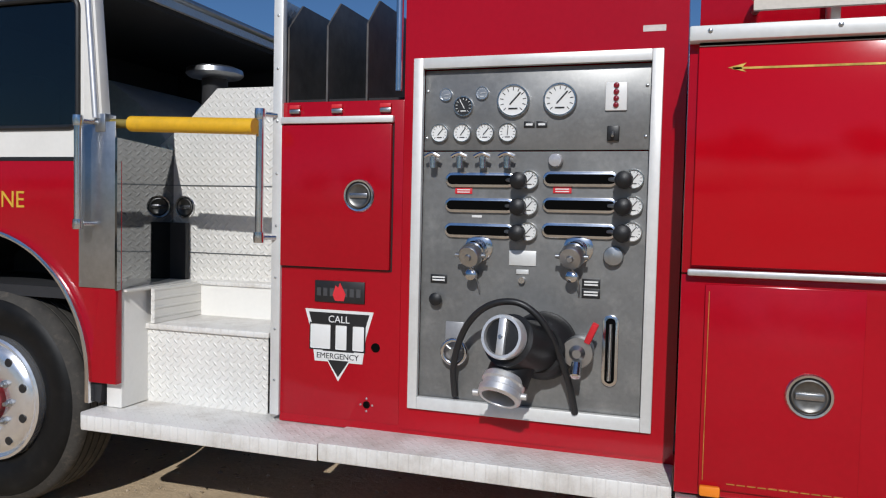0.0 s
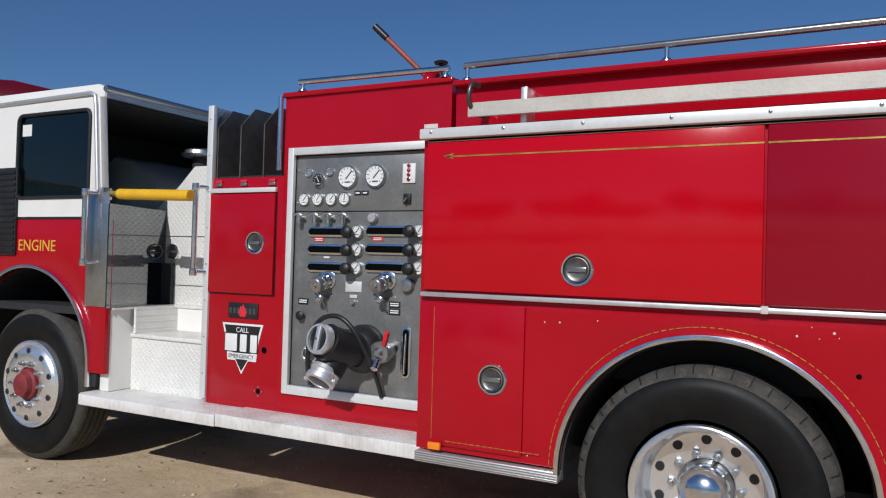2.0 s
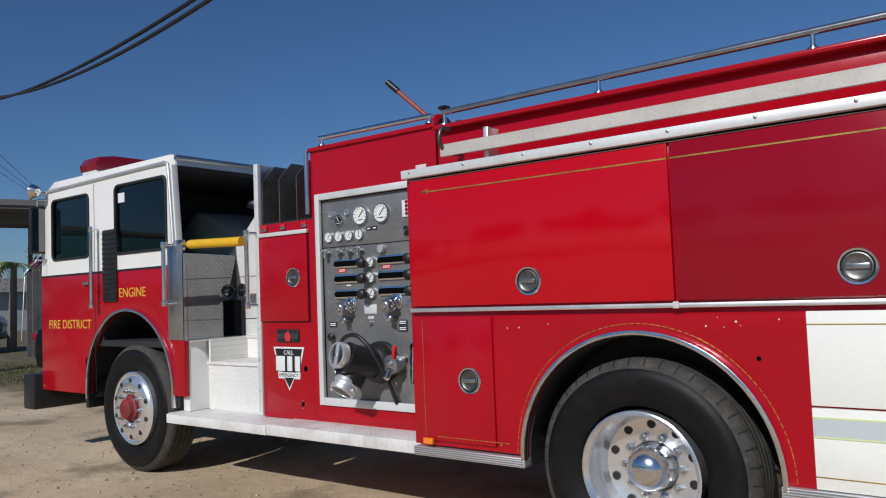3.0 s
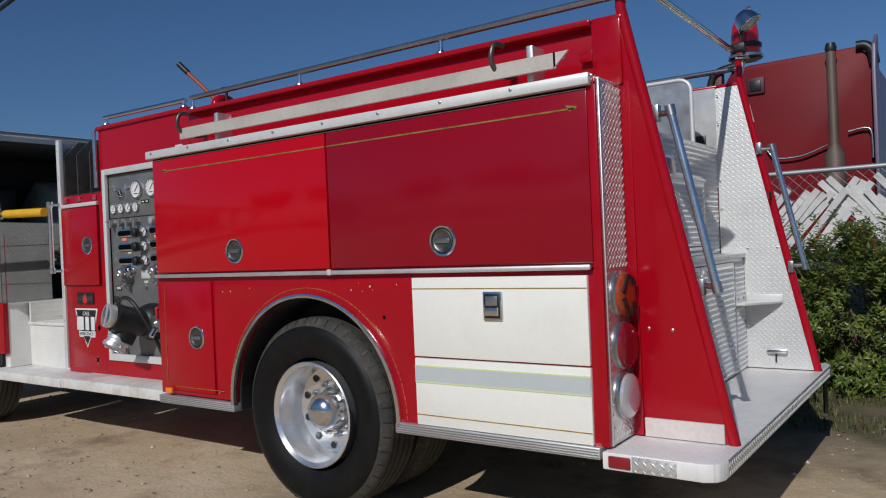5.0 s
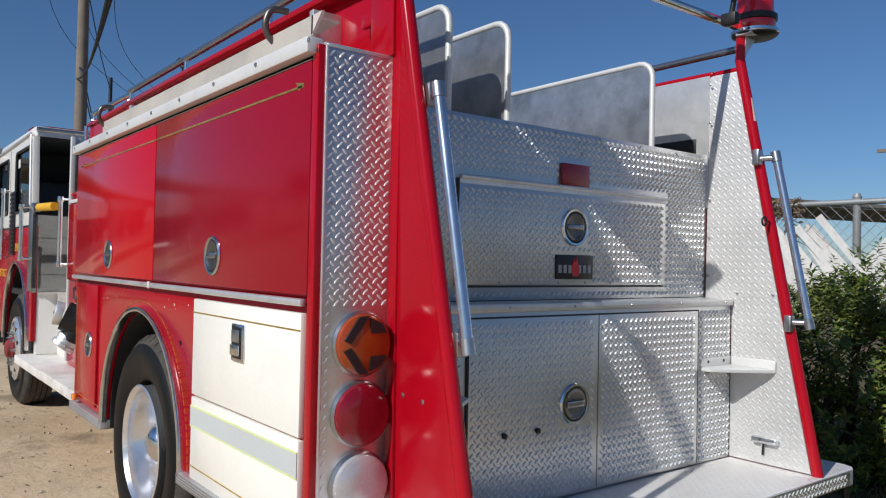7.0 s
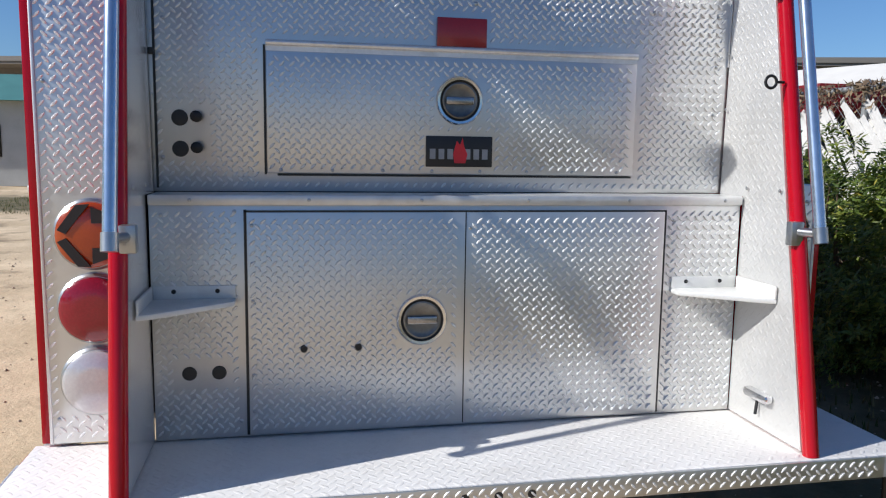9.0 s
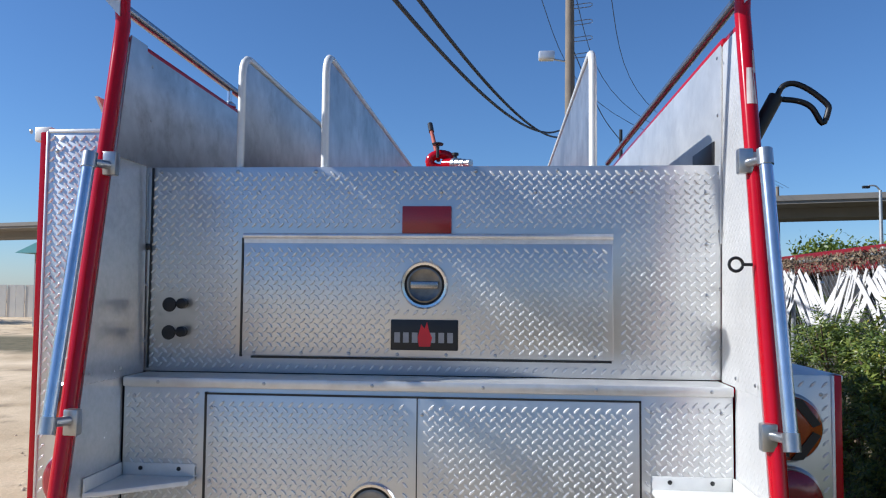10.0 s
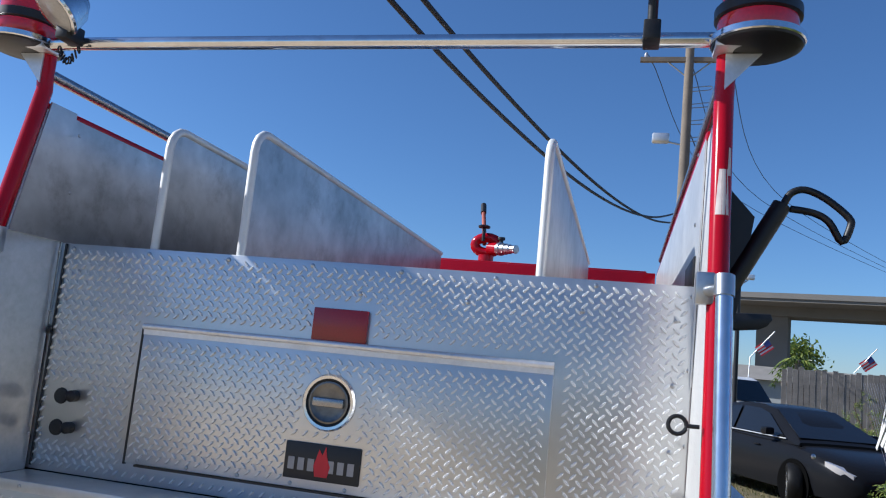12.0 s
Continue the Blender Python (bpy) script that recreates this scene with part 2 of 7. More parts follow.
def lathe(bm, profile, centre, way, seg=24, ends=(True, True), loop=False):
    """Rings of (radius, height) round an axis; capped at the ends, or its last ring joined to the first."""
    u, v, w = frame_of(way)
    c, rings = Vector(centre), []
    for r, h in profile:
        rings.append([bm.verts.new(c + w * h + (u * math.cos(k * math.tau / seg) + v * math.sin(k * math.tau / seg)) * max(r, 1e-4)) for k in range(seg)])
    faces = []
    for one, two in list(zip(rings, rings[1:])) + ([(rings[-1], rings[0])] if loop else []):
        faces += [bm.faces.new((one[k], one[(k + 1) % seg], two[(k + 1) % seg], two[k])) for k in range(seg)]
    if ends[0] and not loop:
        faces.append(bm.faces.new(rings[0][::-1]))
    if ends[1] and not loop:
        faces.append(bm.faces.new(rings[-1]))
    bmesh.ops.recalc_face_normals(bm, faces=faces)
    return bm


def rod(bm, p0, p1, r, seg=12, r1=None):
    d = Vector(p1) - Vector(p0)
    return lathe(bm, [(r, 0), (r if r1 is None else r1, d.length)], p0, d, seg)


def pipe(bm, points, r, seg=10, closed=False):
    """A round bar that follows a line of points."""
    pts = [Vector(p) for p in points]
    n, rings, side = len(pts), [], None
    for i, p in enumerate(pts):
        d = (pts[(i + 1) % n] if closed or i < n - 1 else p) - (pts[i - 1] if closed or i else p)
        d.normalize()
        if side is None:
            side = frame_of(d)[0]
        side = (side - d * side.dot(d)).normalized()
        up = d.cross(side)
        rings.append([bm.verts.new(p + (side * math.cos(k * math.tau / seg) + up * math.sin(k * math.tau / seg)) * r) for k in range(seg)])
    pairs = list(zip(rings, rings[1:])) + ([(rings[-1], rings[0])] if closed else [])
    faces = [bm.faces.new((a[k], a[(k + 1) % seg], b[(k + 1) % seg], b[k])) for a, b in pairs for k in range(seg)]
    if not closed:
        faces += [bm.faces.new(rings[0][::-1]), bm.faces.new(rings[-1])]
    bmesh.ops.recalc_face_normals(bm, faces=faces)
    return bm


def arc(cx, cz, r, a0, a1, n):
    return [(cx + r * math.cos(radians(a0 + (a1 - a0) * k / n)), cz + r * math.sin(radians(a0 + (a1 - a0) * k / n))) for k in range(n + 1)]


def smooth(a, n=6):
    """More points on a smooth line through the given ones."""
    pts = [Vector(p) for p in a]
    out = []
    for i in range(len(pts) - 1):
        p0, p1, p2, p3 = pts[max(i - 1, 0)], pts[i], pts[i + 1], pts[min(i + 2, len(pts) - 1)]
        for k in range(n):
            t = k / n
            out.append(0.5 * (2 * p1 + (p2 - p0) * t + (2 * p0 - 5 * p1 + 4 * p2 - p3) * t * t + (3 * p1 - p0 - 3 * p2 + p3) * t**3))
    return out + [pts[-1]]


ORIGIN = {}


def thing(name, at, label, category, group="", kind=""):
    ob = tagged(new(name), label, category, group, kind)
    ob.location = at
    ORIGIN[ob.name] = Vector(at)
    return ob


def part(name, bm, material, parent=None, label="", round_off=False):
    """Links a bmesh, made in world places, as one mesh under a thing or a part."""
    me = bpy.data.meshes.new(name)
    base = ORIGIN[parent.name] if parent else Vector((0, 0, 0))
    if parent:
        bmesh.ops.translate(bm, verts=bm.verts, vec=-base)
    for f in bm.faces:
        f.smooth = round_off
    bm.to_mesh(me)
    bm.free()
    me.materials.append(material)
    ob = new(name, me)
    if round_off:
        me.set_sharp_from_angle(angle=radians(38))
    if parent:
        ob.parent = parent
    ORIGIN[ob.name] = base
    return tagged(ob, label)


def bx(name, material, parent, x0, x1, y0, y1, z0, z1, bev=0.003, label=""):
    return part(name, box(bmesh.new(), x0, x1, y0, y1, z0, z1, bev), material, parent, label, bev > 0)


def tube(name, material, parent, points, r, label="", seg=12):
    return part(name, pipe(bmesh.new(), points, r, seg), material, parent, label, True)


def turned(name, material, parent, profile, centre, way, seg=28, label="", ends=(True, True), loop=False):
    return part(name, lathe(bmesh.new(), profile, centre, way, seg, ends, loop), material, parent, label, True)


def again(ob, parent, offset, name=None):
    """The same mesh once more, moved by an offset."""
    two = new(name or ob.name.split(".")[0], ob.data)
    two.parent = parent
    two.location = ob.location + Vector(offset)
    ORIGIN[two.name] = ORIGIN[parent.name]
    return two


def lettering(name, text, height, material, parent, at, axes, label="", squeeze=1.0):
    """Raised letters; axes: the directions of reading and of height."""
    cu = bpy.data.curves.new(name, "FONT")
    cu.body, cu.size, cu.extrude, cu.resolution_u = text, height / 0.72, 0.0012, 3
    tmp = bpy.data.objects.new(name, cu)
    scene.collection.objects.link(tmp)
    me = bpy.data.meshes.new_from_object(tmp.evaluated_get(bpy.context.evaluated_depsgraph_get()))
    bpy.data.objects.remove(tmp)
    right, up = Vector(axes[0]), Vector(axes[1])
    out = right.cross(up)
    me.transform(Matrix.Diagonal((squeeze, 1, 1, 1)))
    me.transform(Matrix((right, up, out)).transposed().to_4x4())
    me.transform(Matrix.Translation(Vector(at) - ORIGIN[parent.name]))
    me.materials.clear()
    me.materials.append(material)
    ob = new(name, me)
    ob.parent = parent
    ORIGIN[ob.name] = ORIGIN[parent.name]
    return tagged(ob, label)


# ---- fire engine: chassis and rear body ----
GROUND = 0.055
truck = thing("fire_engine", (0, 3.75, GROUND), "red and white open-cab fire engine parked on sandy ground", "fire truck")
OUT = (0, -1, 0)
REAR = (1, 0, 0)


def latch(parent, centre, way, r, name="round_latch"):
    """A flush round paddle latch: polished ring, dished bowl, turning bar."""
    c, (u, v, w) = Vector(centre), frame_of(way)
    ring = turned(name, CHROME, parent, [(r * 0.80, -0.003), (r * 0.98, -0.003), (r, 0.003), (r * 0.94, 0.009), (r * 0.84, 0.008), (r * 0.80, 0.003)], c, way, 32, "round chrome latch ring", loop=True)
    turned("groove", BLACK, ring, [(r * 0.82, 0.004), (r * 0.74, 0.0015), (r * 0.70, 0.0015)], c, way, 28, ends=(False, False))
    turned("bowl", DISH, ring, [(r * 0.74, 0.0055), (r * 0.68, 0.0065), (r * 0.62, 0.004), (r * 0.45, 0.0015), (0.001, 0.0008)], c, way, 28, ends=(False, True))
    flat = Vector((1, 0, 0)) if abs(w.y) > 0.5 else Vector((0, 1, 0))
    u, v = flat, w.cross(flat)
    bm = box(bmesh.new(), -r * 0.58, r * 0.58, -r * 0.15, r * 0.15, 0.0, 0.011, 0.003)
    bm.transform(Matrix.Translation(c) @ Matrix((u, v, w)).transposed().to_4x4())
    part("turning_bar", bm, RAIL, ring, round_off=True)
    return ring


def screws(parent, places, way, r=0.007, material=STEEL):
    first = None
    for p in places:
        if first is None:
            first = turned("screw", material, parent, [(r, 0), (r * 0.9, r * 0.35), (r * 0.4, r * 0.6)], p, way, 8)
            home = Vector(p)
        else:
            again(first, parent, Vector(p) - home)


# side body behind the pump
AX, AZ = 1.334, 0.585
arch = arc(AX, AZ, 0.597, 180, 0, 28)
side = [(0.03, 0.5849), *arch, (3.005, 0.5849), (3.005, 1.30), (0.03, 1.30)]
body = part("side_body", prism(bmesh.new(), side, 1, 2.548, 2.572, 0.004), RED, truck, "red painted lower side body with wheel arch", True)
upper = bx("upper_body", RED, truck, 0.03, 3.005, 2.548, 2.80, 1.305, 2.055, 0.004)
bx("body_front_wall", RED, truck, 0.034, 0.08, 2.80, 4.70, 0.60, 2.05)
bx("core", DARK, truck, 0.10, 2.86, 2.86, 4.64, 0.95, 1.72, 0.0, "dark inner body")
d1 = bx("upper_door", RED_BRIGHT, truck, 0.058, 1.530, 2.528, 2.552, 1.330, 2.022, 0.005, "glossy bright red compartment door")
latch(d1, (0.802, 2.527, 1.443), OUT, 0.073)
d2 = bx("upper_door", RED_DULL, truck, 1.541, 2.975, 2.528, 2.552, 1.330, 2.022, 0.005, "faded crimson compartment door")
latch(d2, (2.244, 2.527, 1.443), OUT, 0.073)
d3 = bx("lower_door", RED, truck, 0.105, 0.566, 2.534, 2.556, 0.612, 1.272, 0.004, "narrow red compartment door")
latch(d3, (0.420, 2.533, 0.940), OUT, 0.071)
w1 = bx("tool_door", CREAM, truck, 2.050, 2.942, 2.530, 2.556, 0.909, 1.276, 0.004, "cream white compartment door")
w2 = bx("tool_door_lower", CREAM, truck, 2.050, 2.942, 2.530, 2.556, 0.588, 0.901, 0.004, "cream white lower door with silver tape")
bx("gold_line", GOLD, w1, 2.052, 2.940, 2.5275, 2.531, 1.223, 1.227, 0.0)
bx("gold_line", GOLD, w2, 2.052, 2.940, 2.5275, 2.531, 0.635, 0.639, 0.0)
bx("tape", SILVER_TAPE, w2, 2.052, 2.940, 2.527, 2.531, 0.793, 0.862, 0.0, "silver reflective tape")
bx("tape_edge", LIME, w2, 2.052, 2.940, 2.5265, 2.531, 0.862, 0.868, 0.0)
bx("tape_edge", LIME, w2, 2.052, 2.940, 2.5265, 2.531, 0.787, 0.793, 0.0)
pl = bx("paddle_latch", CHROME, w1, 2.447, 2.545, 2.520, 2.532, 1.083, 1.212, 0.006, "recessed chrome paddle latch")
bx("recess", BLACK, pl, 2.457, 2.535, 2.5175, 2.521, 1.095, 1.202, 0.002)
bx("paddle", CHROME, pl, 2.462, 2.530, 2.509, 2.519, 1.105, 1.142, 0.004)
bx("paddle_grip", STEEL, pl, 2.466, 2.526, 2.512, 2.519, 1.150, 1.192, 0.003)
part("centre_trim", box(bmesh.new(), 0.048, 2.966, 2.512, 2.535, 1.298, 1.320, 0.006), ALU, truck, "aluminium trim strip", True)
bx("trim_clip", CHIP, truck, 1.528, 1.556, 2.506, 2.514, 1.296, 1.326, 0.003)
bx("door_top_gap", HOLE, truck, 0.06, 2.972, 2.534, 2.549, 2.022, 2.036, 0.0)
bx("gasket_line", CHIP, truck, 0.06, 2.972, 2.530, 2.535, 2.0215, 2.0245, 0.0)
drip = bx("drip_rail", ALU_WHITE, truck, 0.028, 2.998, 2.500, 2.556, 2.034, 2.082, 0.006, "worn white drip rail with screws")
screws(drip, [(0.09 + 0.365 * k, 2.499, 2.064) for k in range(9)], OUT, 0.008)
screws(upper, [(0.12 + 0.145 * k, 2.547, 2.028) for k in range(20)], OUT, 0.005, CHIP)
bx("body_top", TREAD_Z, truck, 0.03, 3.005, 2.556, 2.812, 2.055, 2.072, 0.0)
for x0, x1, z in ((0.036, 0.738, 0.527), (1.922, 2.970, 0.536)):
    rub = bx("rub_rail", ALU, truck, x0, x1, 2.522, 2.60, z, z + 0.048, 0.004, "ribbed aluminium rub rail")
    for k in range(4):
        bx("rib", STEEL, rub, x0 + 0.004, x1 - 0.004, 2.519, 2.523, z + 0.006 + 0.011 * k, z + 0.010 + 0.011 * k, 0.0)
part("arch_trim", prism(bmesh.new(), arc(AX, AZ, 0.617, 182, -2, 40) + arc(AX, AZ, 0.595, -2, 182, 40), 1, 2.520, 2.556, 0.004), CHROME, truck, "polished wheel arch trim", True)
part("wheel_well", prism(bmesh.new(), arc(AX, AZ, 0.66, 185, -5, 30) + arc(AX, AZ, 0.588, -5, 185, 30), 1, 2.573, 3.25), DARK, truck)
bx("lower_fill", DARK, truck, 0.04, 0.56, 2.60, 2.80, 0.60, 1.30, 0.0)
bx("lower_fill", DARK, truck, 2.08, 3.0, 2.60, 2.80, 0.60, 1.30, 0.0)
bx("wheel_well_back", DARK, truck, 0.62, 2.06, 3.25, 3.28, 0.45, 1.25, 0.0)
# worn gold dashes round the arch
bm = bmesh.new()
for k in range(64):
    a = radians(178 - 176 * k / 63)
    c = Vector((AX + 0.645 * math.cos(a), 2.5465, AZ + 0.645 * math.sin(a)))
    m = Matrix.Translation(c) @ Matrix.Rotation(-(a - math.pi / 2), 4, "Y")
    sub = box(bmesh.new(), -0.0118 + 0.003 * math.sin(7.3 * k), 0.0118, -0.001, 0.0016, -0.0015, 0.0015)
    sub.transform(m)
    tmp = bpy.data.meshes.new("tmp")
    sub.to_mesh(tmp)
    bm.from_mesh(tmp)
    bpy.data.meshes.remove(tmp)
    sub.free()
for k in range(15):
    box(bm, 0.19 + 0.031 * k, 0.215 + 0.031 * k, 2.5325, 2.5345, 0.6345, 0.6375)
tagged(part("dashed_pinstripe", bm, GOLD, truck, "worn gold dashed pinstripe"), kind="stuff")
bm = box(bmesh.new(), 0.16, 1.529, 2.5262, 2.5285, 1.947, 1.9535)
prism(bm, [(0.145, 1.953), (0.200, 1.966), (0.185, 1.950), (0.200, 1.938)], 1, 2.5262, 2.5285)
part("gold_line", bm, GOLD, d1, "gold pinstripe")
bm = box(bmesh.new(), 1.543, 2.93, 2.5262, 2.5285, 1.947, 1.9535)
prism(bm, [(2.935, 1.958), (2.880, 1.968), (2.895, 1.950), (2.900, 1.940)], 1, 2.5262, 2.5285)
part("gold_line", bm, GOLD, d2, "gold pinstripe")
bx("gold_line", GOLD, d3, 0.1165, 0.1185, 2.5322, 2.5345, 0.64, 1.25, 0.0)
marker = bx("marker_lamp", BRIGHT_AMBER, truck, 0.108, 0.172, 2.514, 2.535, 0.592, 0.626, 0.006, "amber side marker lamp")
# paint chips
rng = random.Random(4)
bm = bmesh.new()
for k in range(60):
    x, z = rng.uniform(0.1, 2.95), rng.choice((rng.uniform(1.16, 1.28), rng.uniform(2.03, 2.05), rng.uniform(0.6, 0.7)))
    if 0.6 < x < 2.03 and z < 1.2 or x > 2.04 and z < 1.3:
        continue
    s = rng.uniform(0.002, 0.007)
    lathe(bm, [(s, 0), (s * 0.8, 0.0008)], (x, 2.548 if z > 1.3 else 2.5465, z), OUT, 6)
tagged(part("chipped_paint", bm, CHIP, truck, "small chips in the paint"), kind="stuff")
bm = bmesh.new()
for k in range(18):
    z = rng.uniform(0.66, 2.25)
    s = rng.uniform(0.0015, 0.0035)
    x = rng.choice((3.412 - 0.2145 * (z - 0.58) - 0.05, 3.07)) + rng.uniform(-0.02, 0.02)
    lathe(bm, [(s, 0), (s * 0.8, 0.0008)], (x, 2.8018 - 0.0135 * max(0.0, z - 0.95), z), OUT, 6)
for k in range(16):
    s = rng.uniform(0.002, 0.0045)
    lathe(bm, [(s, 0), (s * 0.8, 0.0008)], (rng.uniform(0.1, 2.85), 2.7618, rng.uniform(2.350, 2.360)), OUT, 6)
tagged(part("chipped_paint", bm, CHIP, truck, "small chips in the paint"), kind="stuff")
turned("hole", HOLE, truck, [(0.010, 0.0), (0.009, 0.001)], (1.86, 2.5475, 1.085), OUT, 12)

def tread_lugs(parent, x, y0, y1, z0, z1, clear=(), cell=0.0215, h=0.0052):
    """Raised lens-shaped lugs on a plate that faces the rear; clear holds boxes (y0, y1, z0, z1) left smooth."""
    ln, w = cell * 0.60, cell * 0.17
    flat = [(ln, 0), (ln * 0.5, w), (-ln * 0.5, w), (-ln, 0), (-ln * 0.5, -w), (ln * 0.5, -w)]
    v, f, g = [], [], cell / math.sqrt(2)
    for i in range(int((z1 - z0) / g) + 1):
        for j in range(int((y1 - y0) / (2 * g)) + 2):
            cy, cz = y0 + (2 * j + i % 2) * g, z0 + i * g + 0.006
            m = 0.014
            if not (y0 + m < cy < y1 - m and z0 + m < cz < z1 - m) or any(a - m < cy < b + m and c - m < cz < d + m for a, b, c, d in clear):
                continue
            way = 0.7071 if i % 2 else -0.7071
            k = len(v)
            for scale, up in ((1.0, -0.0004), (0.62, h)):
                for p, q in flat:
                    v.append((x + up, cy + (p * 0.7071 - q * way) * scale, cz + (p * way + q * 0.7071) * scale))
            f += [(k + e, k + (e + 1) % 6, k + 6 + (e + 1) % 6, k + 6 + e) for e in range(6)] + [tuple(k + 6 + e for e in range(6))]
    bm = bmesh.new()
    vs = [bm.verts.new(p) for p in v]
    for q in f:
        bm.faces.new([vs[e] for e in q])
    bmesh.ops.recalc_face_normals(bm, faces=bm.faces)
    return tagged(part("tread_pattern", bm, LUG, parent), kind="stuff")


def edge_x(z):
    return 3.416 - 0.2145 * (z - 0.58)


def spread_out(bm, sgn):
    """The fins spread a little towards the top."""
    for v in bm.verts:
        v.co.y -= sgn * 0.0135 * max(0.0, v.co.z - 0.95)
    return bm


# hose bed sides, rail and the long tray hung outside
def bed_box(name, material, sgn, x0, x1, v0, v1, z0, z1, bev, label=""):
    a, b = sorted((3.75 + sgn * (v0 - 3.75), 3.75 + sgn * (v1 - 3.75)))
    part(name, spread_out(box(bmesh.new(), x0, x1, a, b, z0, z1, bev), sgn), material, truck, label, bev > 0)


for sgn in (1, -1):
    bed_box("bed_side", RED, sgn, 0.06, 2.884, 2.828, 2.834, 2.05, 2.352, 0.002, "red hose bed side")
    bed_box("bed_end", RED, sgn, 2.90, 3.03, 2.790 if sgn > 0 else 2.812, 2.826, 2.07, 2.35, 0.004)
    bed_box("bed_lip", RED, sgn, 0.06, 2.90, 2.775 if sgn > 0 else 2.805, 2.842, 2.340, 2.368, 0.010)
    bed_box("bed_lip", RED, sgn, 2.90, 3.04, 2.790 if sgn > 0 else 2.810, 2.8345, 2.340, 2.368, 0.010)
    # shade put into the lining colour: near side darker, sun-facing far side paler
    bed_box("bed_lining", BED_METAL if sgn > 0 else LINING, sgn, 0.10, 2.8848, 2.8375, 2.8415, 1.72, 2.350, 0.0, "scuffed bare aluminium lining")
rail_b = tube("top_rail", RAIL, truck, [(0.108, 2.80, 2.445), (3.04, 2.80, 2.452)], 0.017, "chrome top rail")
for x in (0.125, 1.10, 2.09):
    bm = rod(bmesh.new(), (x, 2.80, 2.366), (x, 2.80, 2.445), 0.011)
    lathe(bm, [(0.030, 0), (0.028, 0.010), (0.012, 0.022)], (x, 2.80, 2.366), (0, 0, 1), 12)
    part("rail_post", bm, CHROME, rail_b, round_off=True)
tube("top_rail", RAIL, truck, [(0.108, 4.70, 2.445), (3.04, 4.70, 2.452)], 0.017, "chrome top rail")
tray = part("hose_tray", prism(bmesh.new(), [(2.62, 2.150), (2.630, 2.148), (2.630, 2.205), (2.715, 2.205), (2.715, 2.215), (2.62, 2.215)], 0, 0.22, 2.80), surface("perforated_tray", (0.52, 0.48, 0.42), 0.55, 0.2, vary=0.15, big=4, fine=70, relief=0.003, dirt=(0.3, 0.27, 0.23)), truck, "long weathered metal tray hung on brackets")
part("tray_end", prism(bmesh.new(), [(2.79, 2.215), (2.86, 2.215), (2.79, 2.150)], 1, 2.62, 2.63), CHIP, tray)
for x in (0.455, 2.62):
    bx("tray_bracket", ALU, tray, x, x + 0.03, 2.70, 2.812, 2.10, 2.29, 0.003)
for x in (0.235, 2.50):
    pts = smooth([(x, 2.80, 2.19), (x, 2.72, 2.175), (x, 2.64, 2.185), (x, 2.595, 2.235), (x + 0.008, 2.61, 2.300), (x + 0.018, 2.67, 2.305)], 5)
    tube("tray_hook", HOOK, tray, pts, 0.012, "bent steel hook")
bx("bed_catch", RED, truck, 2.84, 2.90, 2.775, 2.793, 2.19, 2.235, 0.002)
bx("body_rear_lip", ALU, truck, 2.95, 3.016, 2.56, 2.80, 2.058, 2.068, 0.002)

# rear face of the side compartment, with the lamps
for sgn in (1, -1):
    y = lambda v, s=sgn: 3.75 + s * (v - 3.75)
    top = 2.062 if sgn > 0 else 1.335
    a, b = sorted((y(2.556), y(2.795)))
    col = bx("rear_column", SHEET, truck, 3.004, 3.014, a, b, 0.588, top, 0.002, "tread plate corner column")
    tread_lugs(col, 3.014, a, b, 0.588, top, [(y(2.690) - 0.095, y(2.690) + 0.095, z - 0.095, z + 0.095) for z in (1.187, 0.979, 0.770)], 0.0235, 0.0024)
    a, b = sorted((y(2.530), y(2.558)))
    bx("corner_edge", RED, col, 2.975, 3.012, a, b, 0.588, top, 0.004)
    a, b = sorted((y(2.553), y(2.562)))
    bx("edge_bead", ALU, col, 3.010, 3.018, a, b, 0.588, top, 0.003)
    for z, lens, what in ((1.187, AMBER, "amber turn lamp with black arrow mask"), (0.979, RED_LENS, "round red tail lamp"), (0.770, CLEAR_LENS, "round clear reversing lamp")):
        c = (3.014, y(2.690), z)
        lamp = turned("tail_lamp", STEEL, truck, [(0.098, 0), (0.100, 0.012), (0.093, 0.018)], c, REAR, 32, what)
        turned("lens", lens, lamp, [(0.092, 0.014), (0.090, 0.032), (0.078, 0.042), (0.04, 0.047), (0.005, 0.048)], c, REAR, 32)
        if lens is AMBER:
            cy, cz = c[1], z
            for pts in (((-0.080, 0.016), (-0.030, 0.084), (0.004, 0.086), (-0.058, 0.006)), ((-0.080, -0.016), (-0.030, -0.084), (0.004, -0.086), (-0.058, -0.006)),
                        ((0.008, 0.034), (0.008, 0.078), (0.046, 0.064), (0.066, 0.034)), ((0.008, -0.034), (0.008, -0.078), (0.046, -0.064), (0.066, -0.034))):
                part("arrow_mask", prism(bmesh.new(), [(cy + sgn * p, cz + q) for p, q in pts], 0, 3.055, 3.0635), BLACK, lamp)
    screws(col, [(3.014, y(2.58), 1.60), (3.014, y(2.77), 1.20), (3.014, y(2.58), 0.66), (3.014, y(2.77), 0.66), (3.014, y(2.59), 2.0 if sgn > 0 else 1.28)], REAR, 0.006)
bx("right_body", RED, truck, 0.03, 3.004, 4.70, 4.965, 0.60, 1.315, 0.006)
bx("right_body_top", TREAD_Z, truck, 0.03, 3.01, 4.71, 4.975, 1.315, 1.335, 0.004, "tread plate compartment top")
bx("right_bed_wall", RED, truck, 0.06, 3.0, 4.690, 4.712, 1.30, 2.06, 0.003)

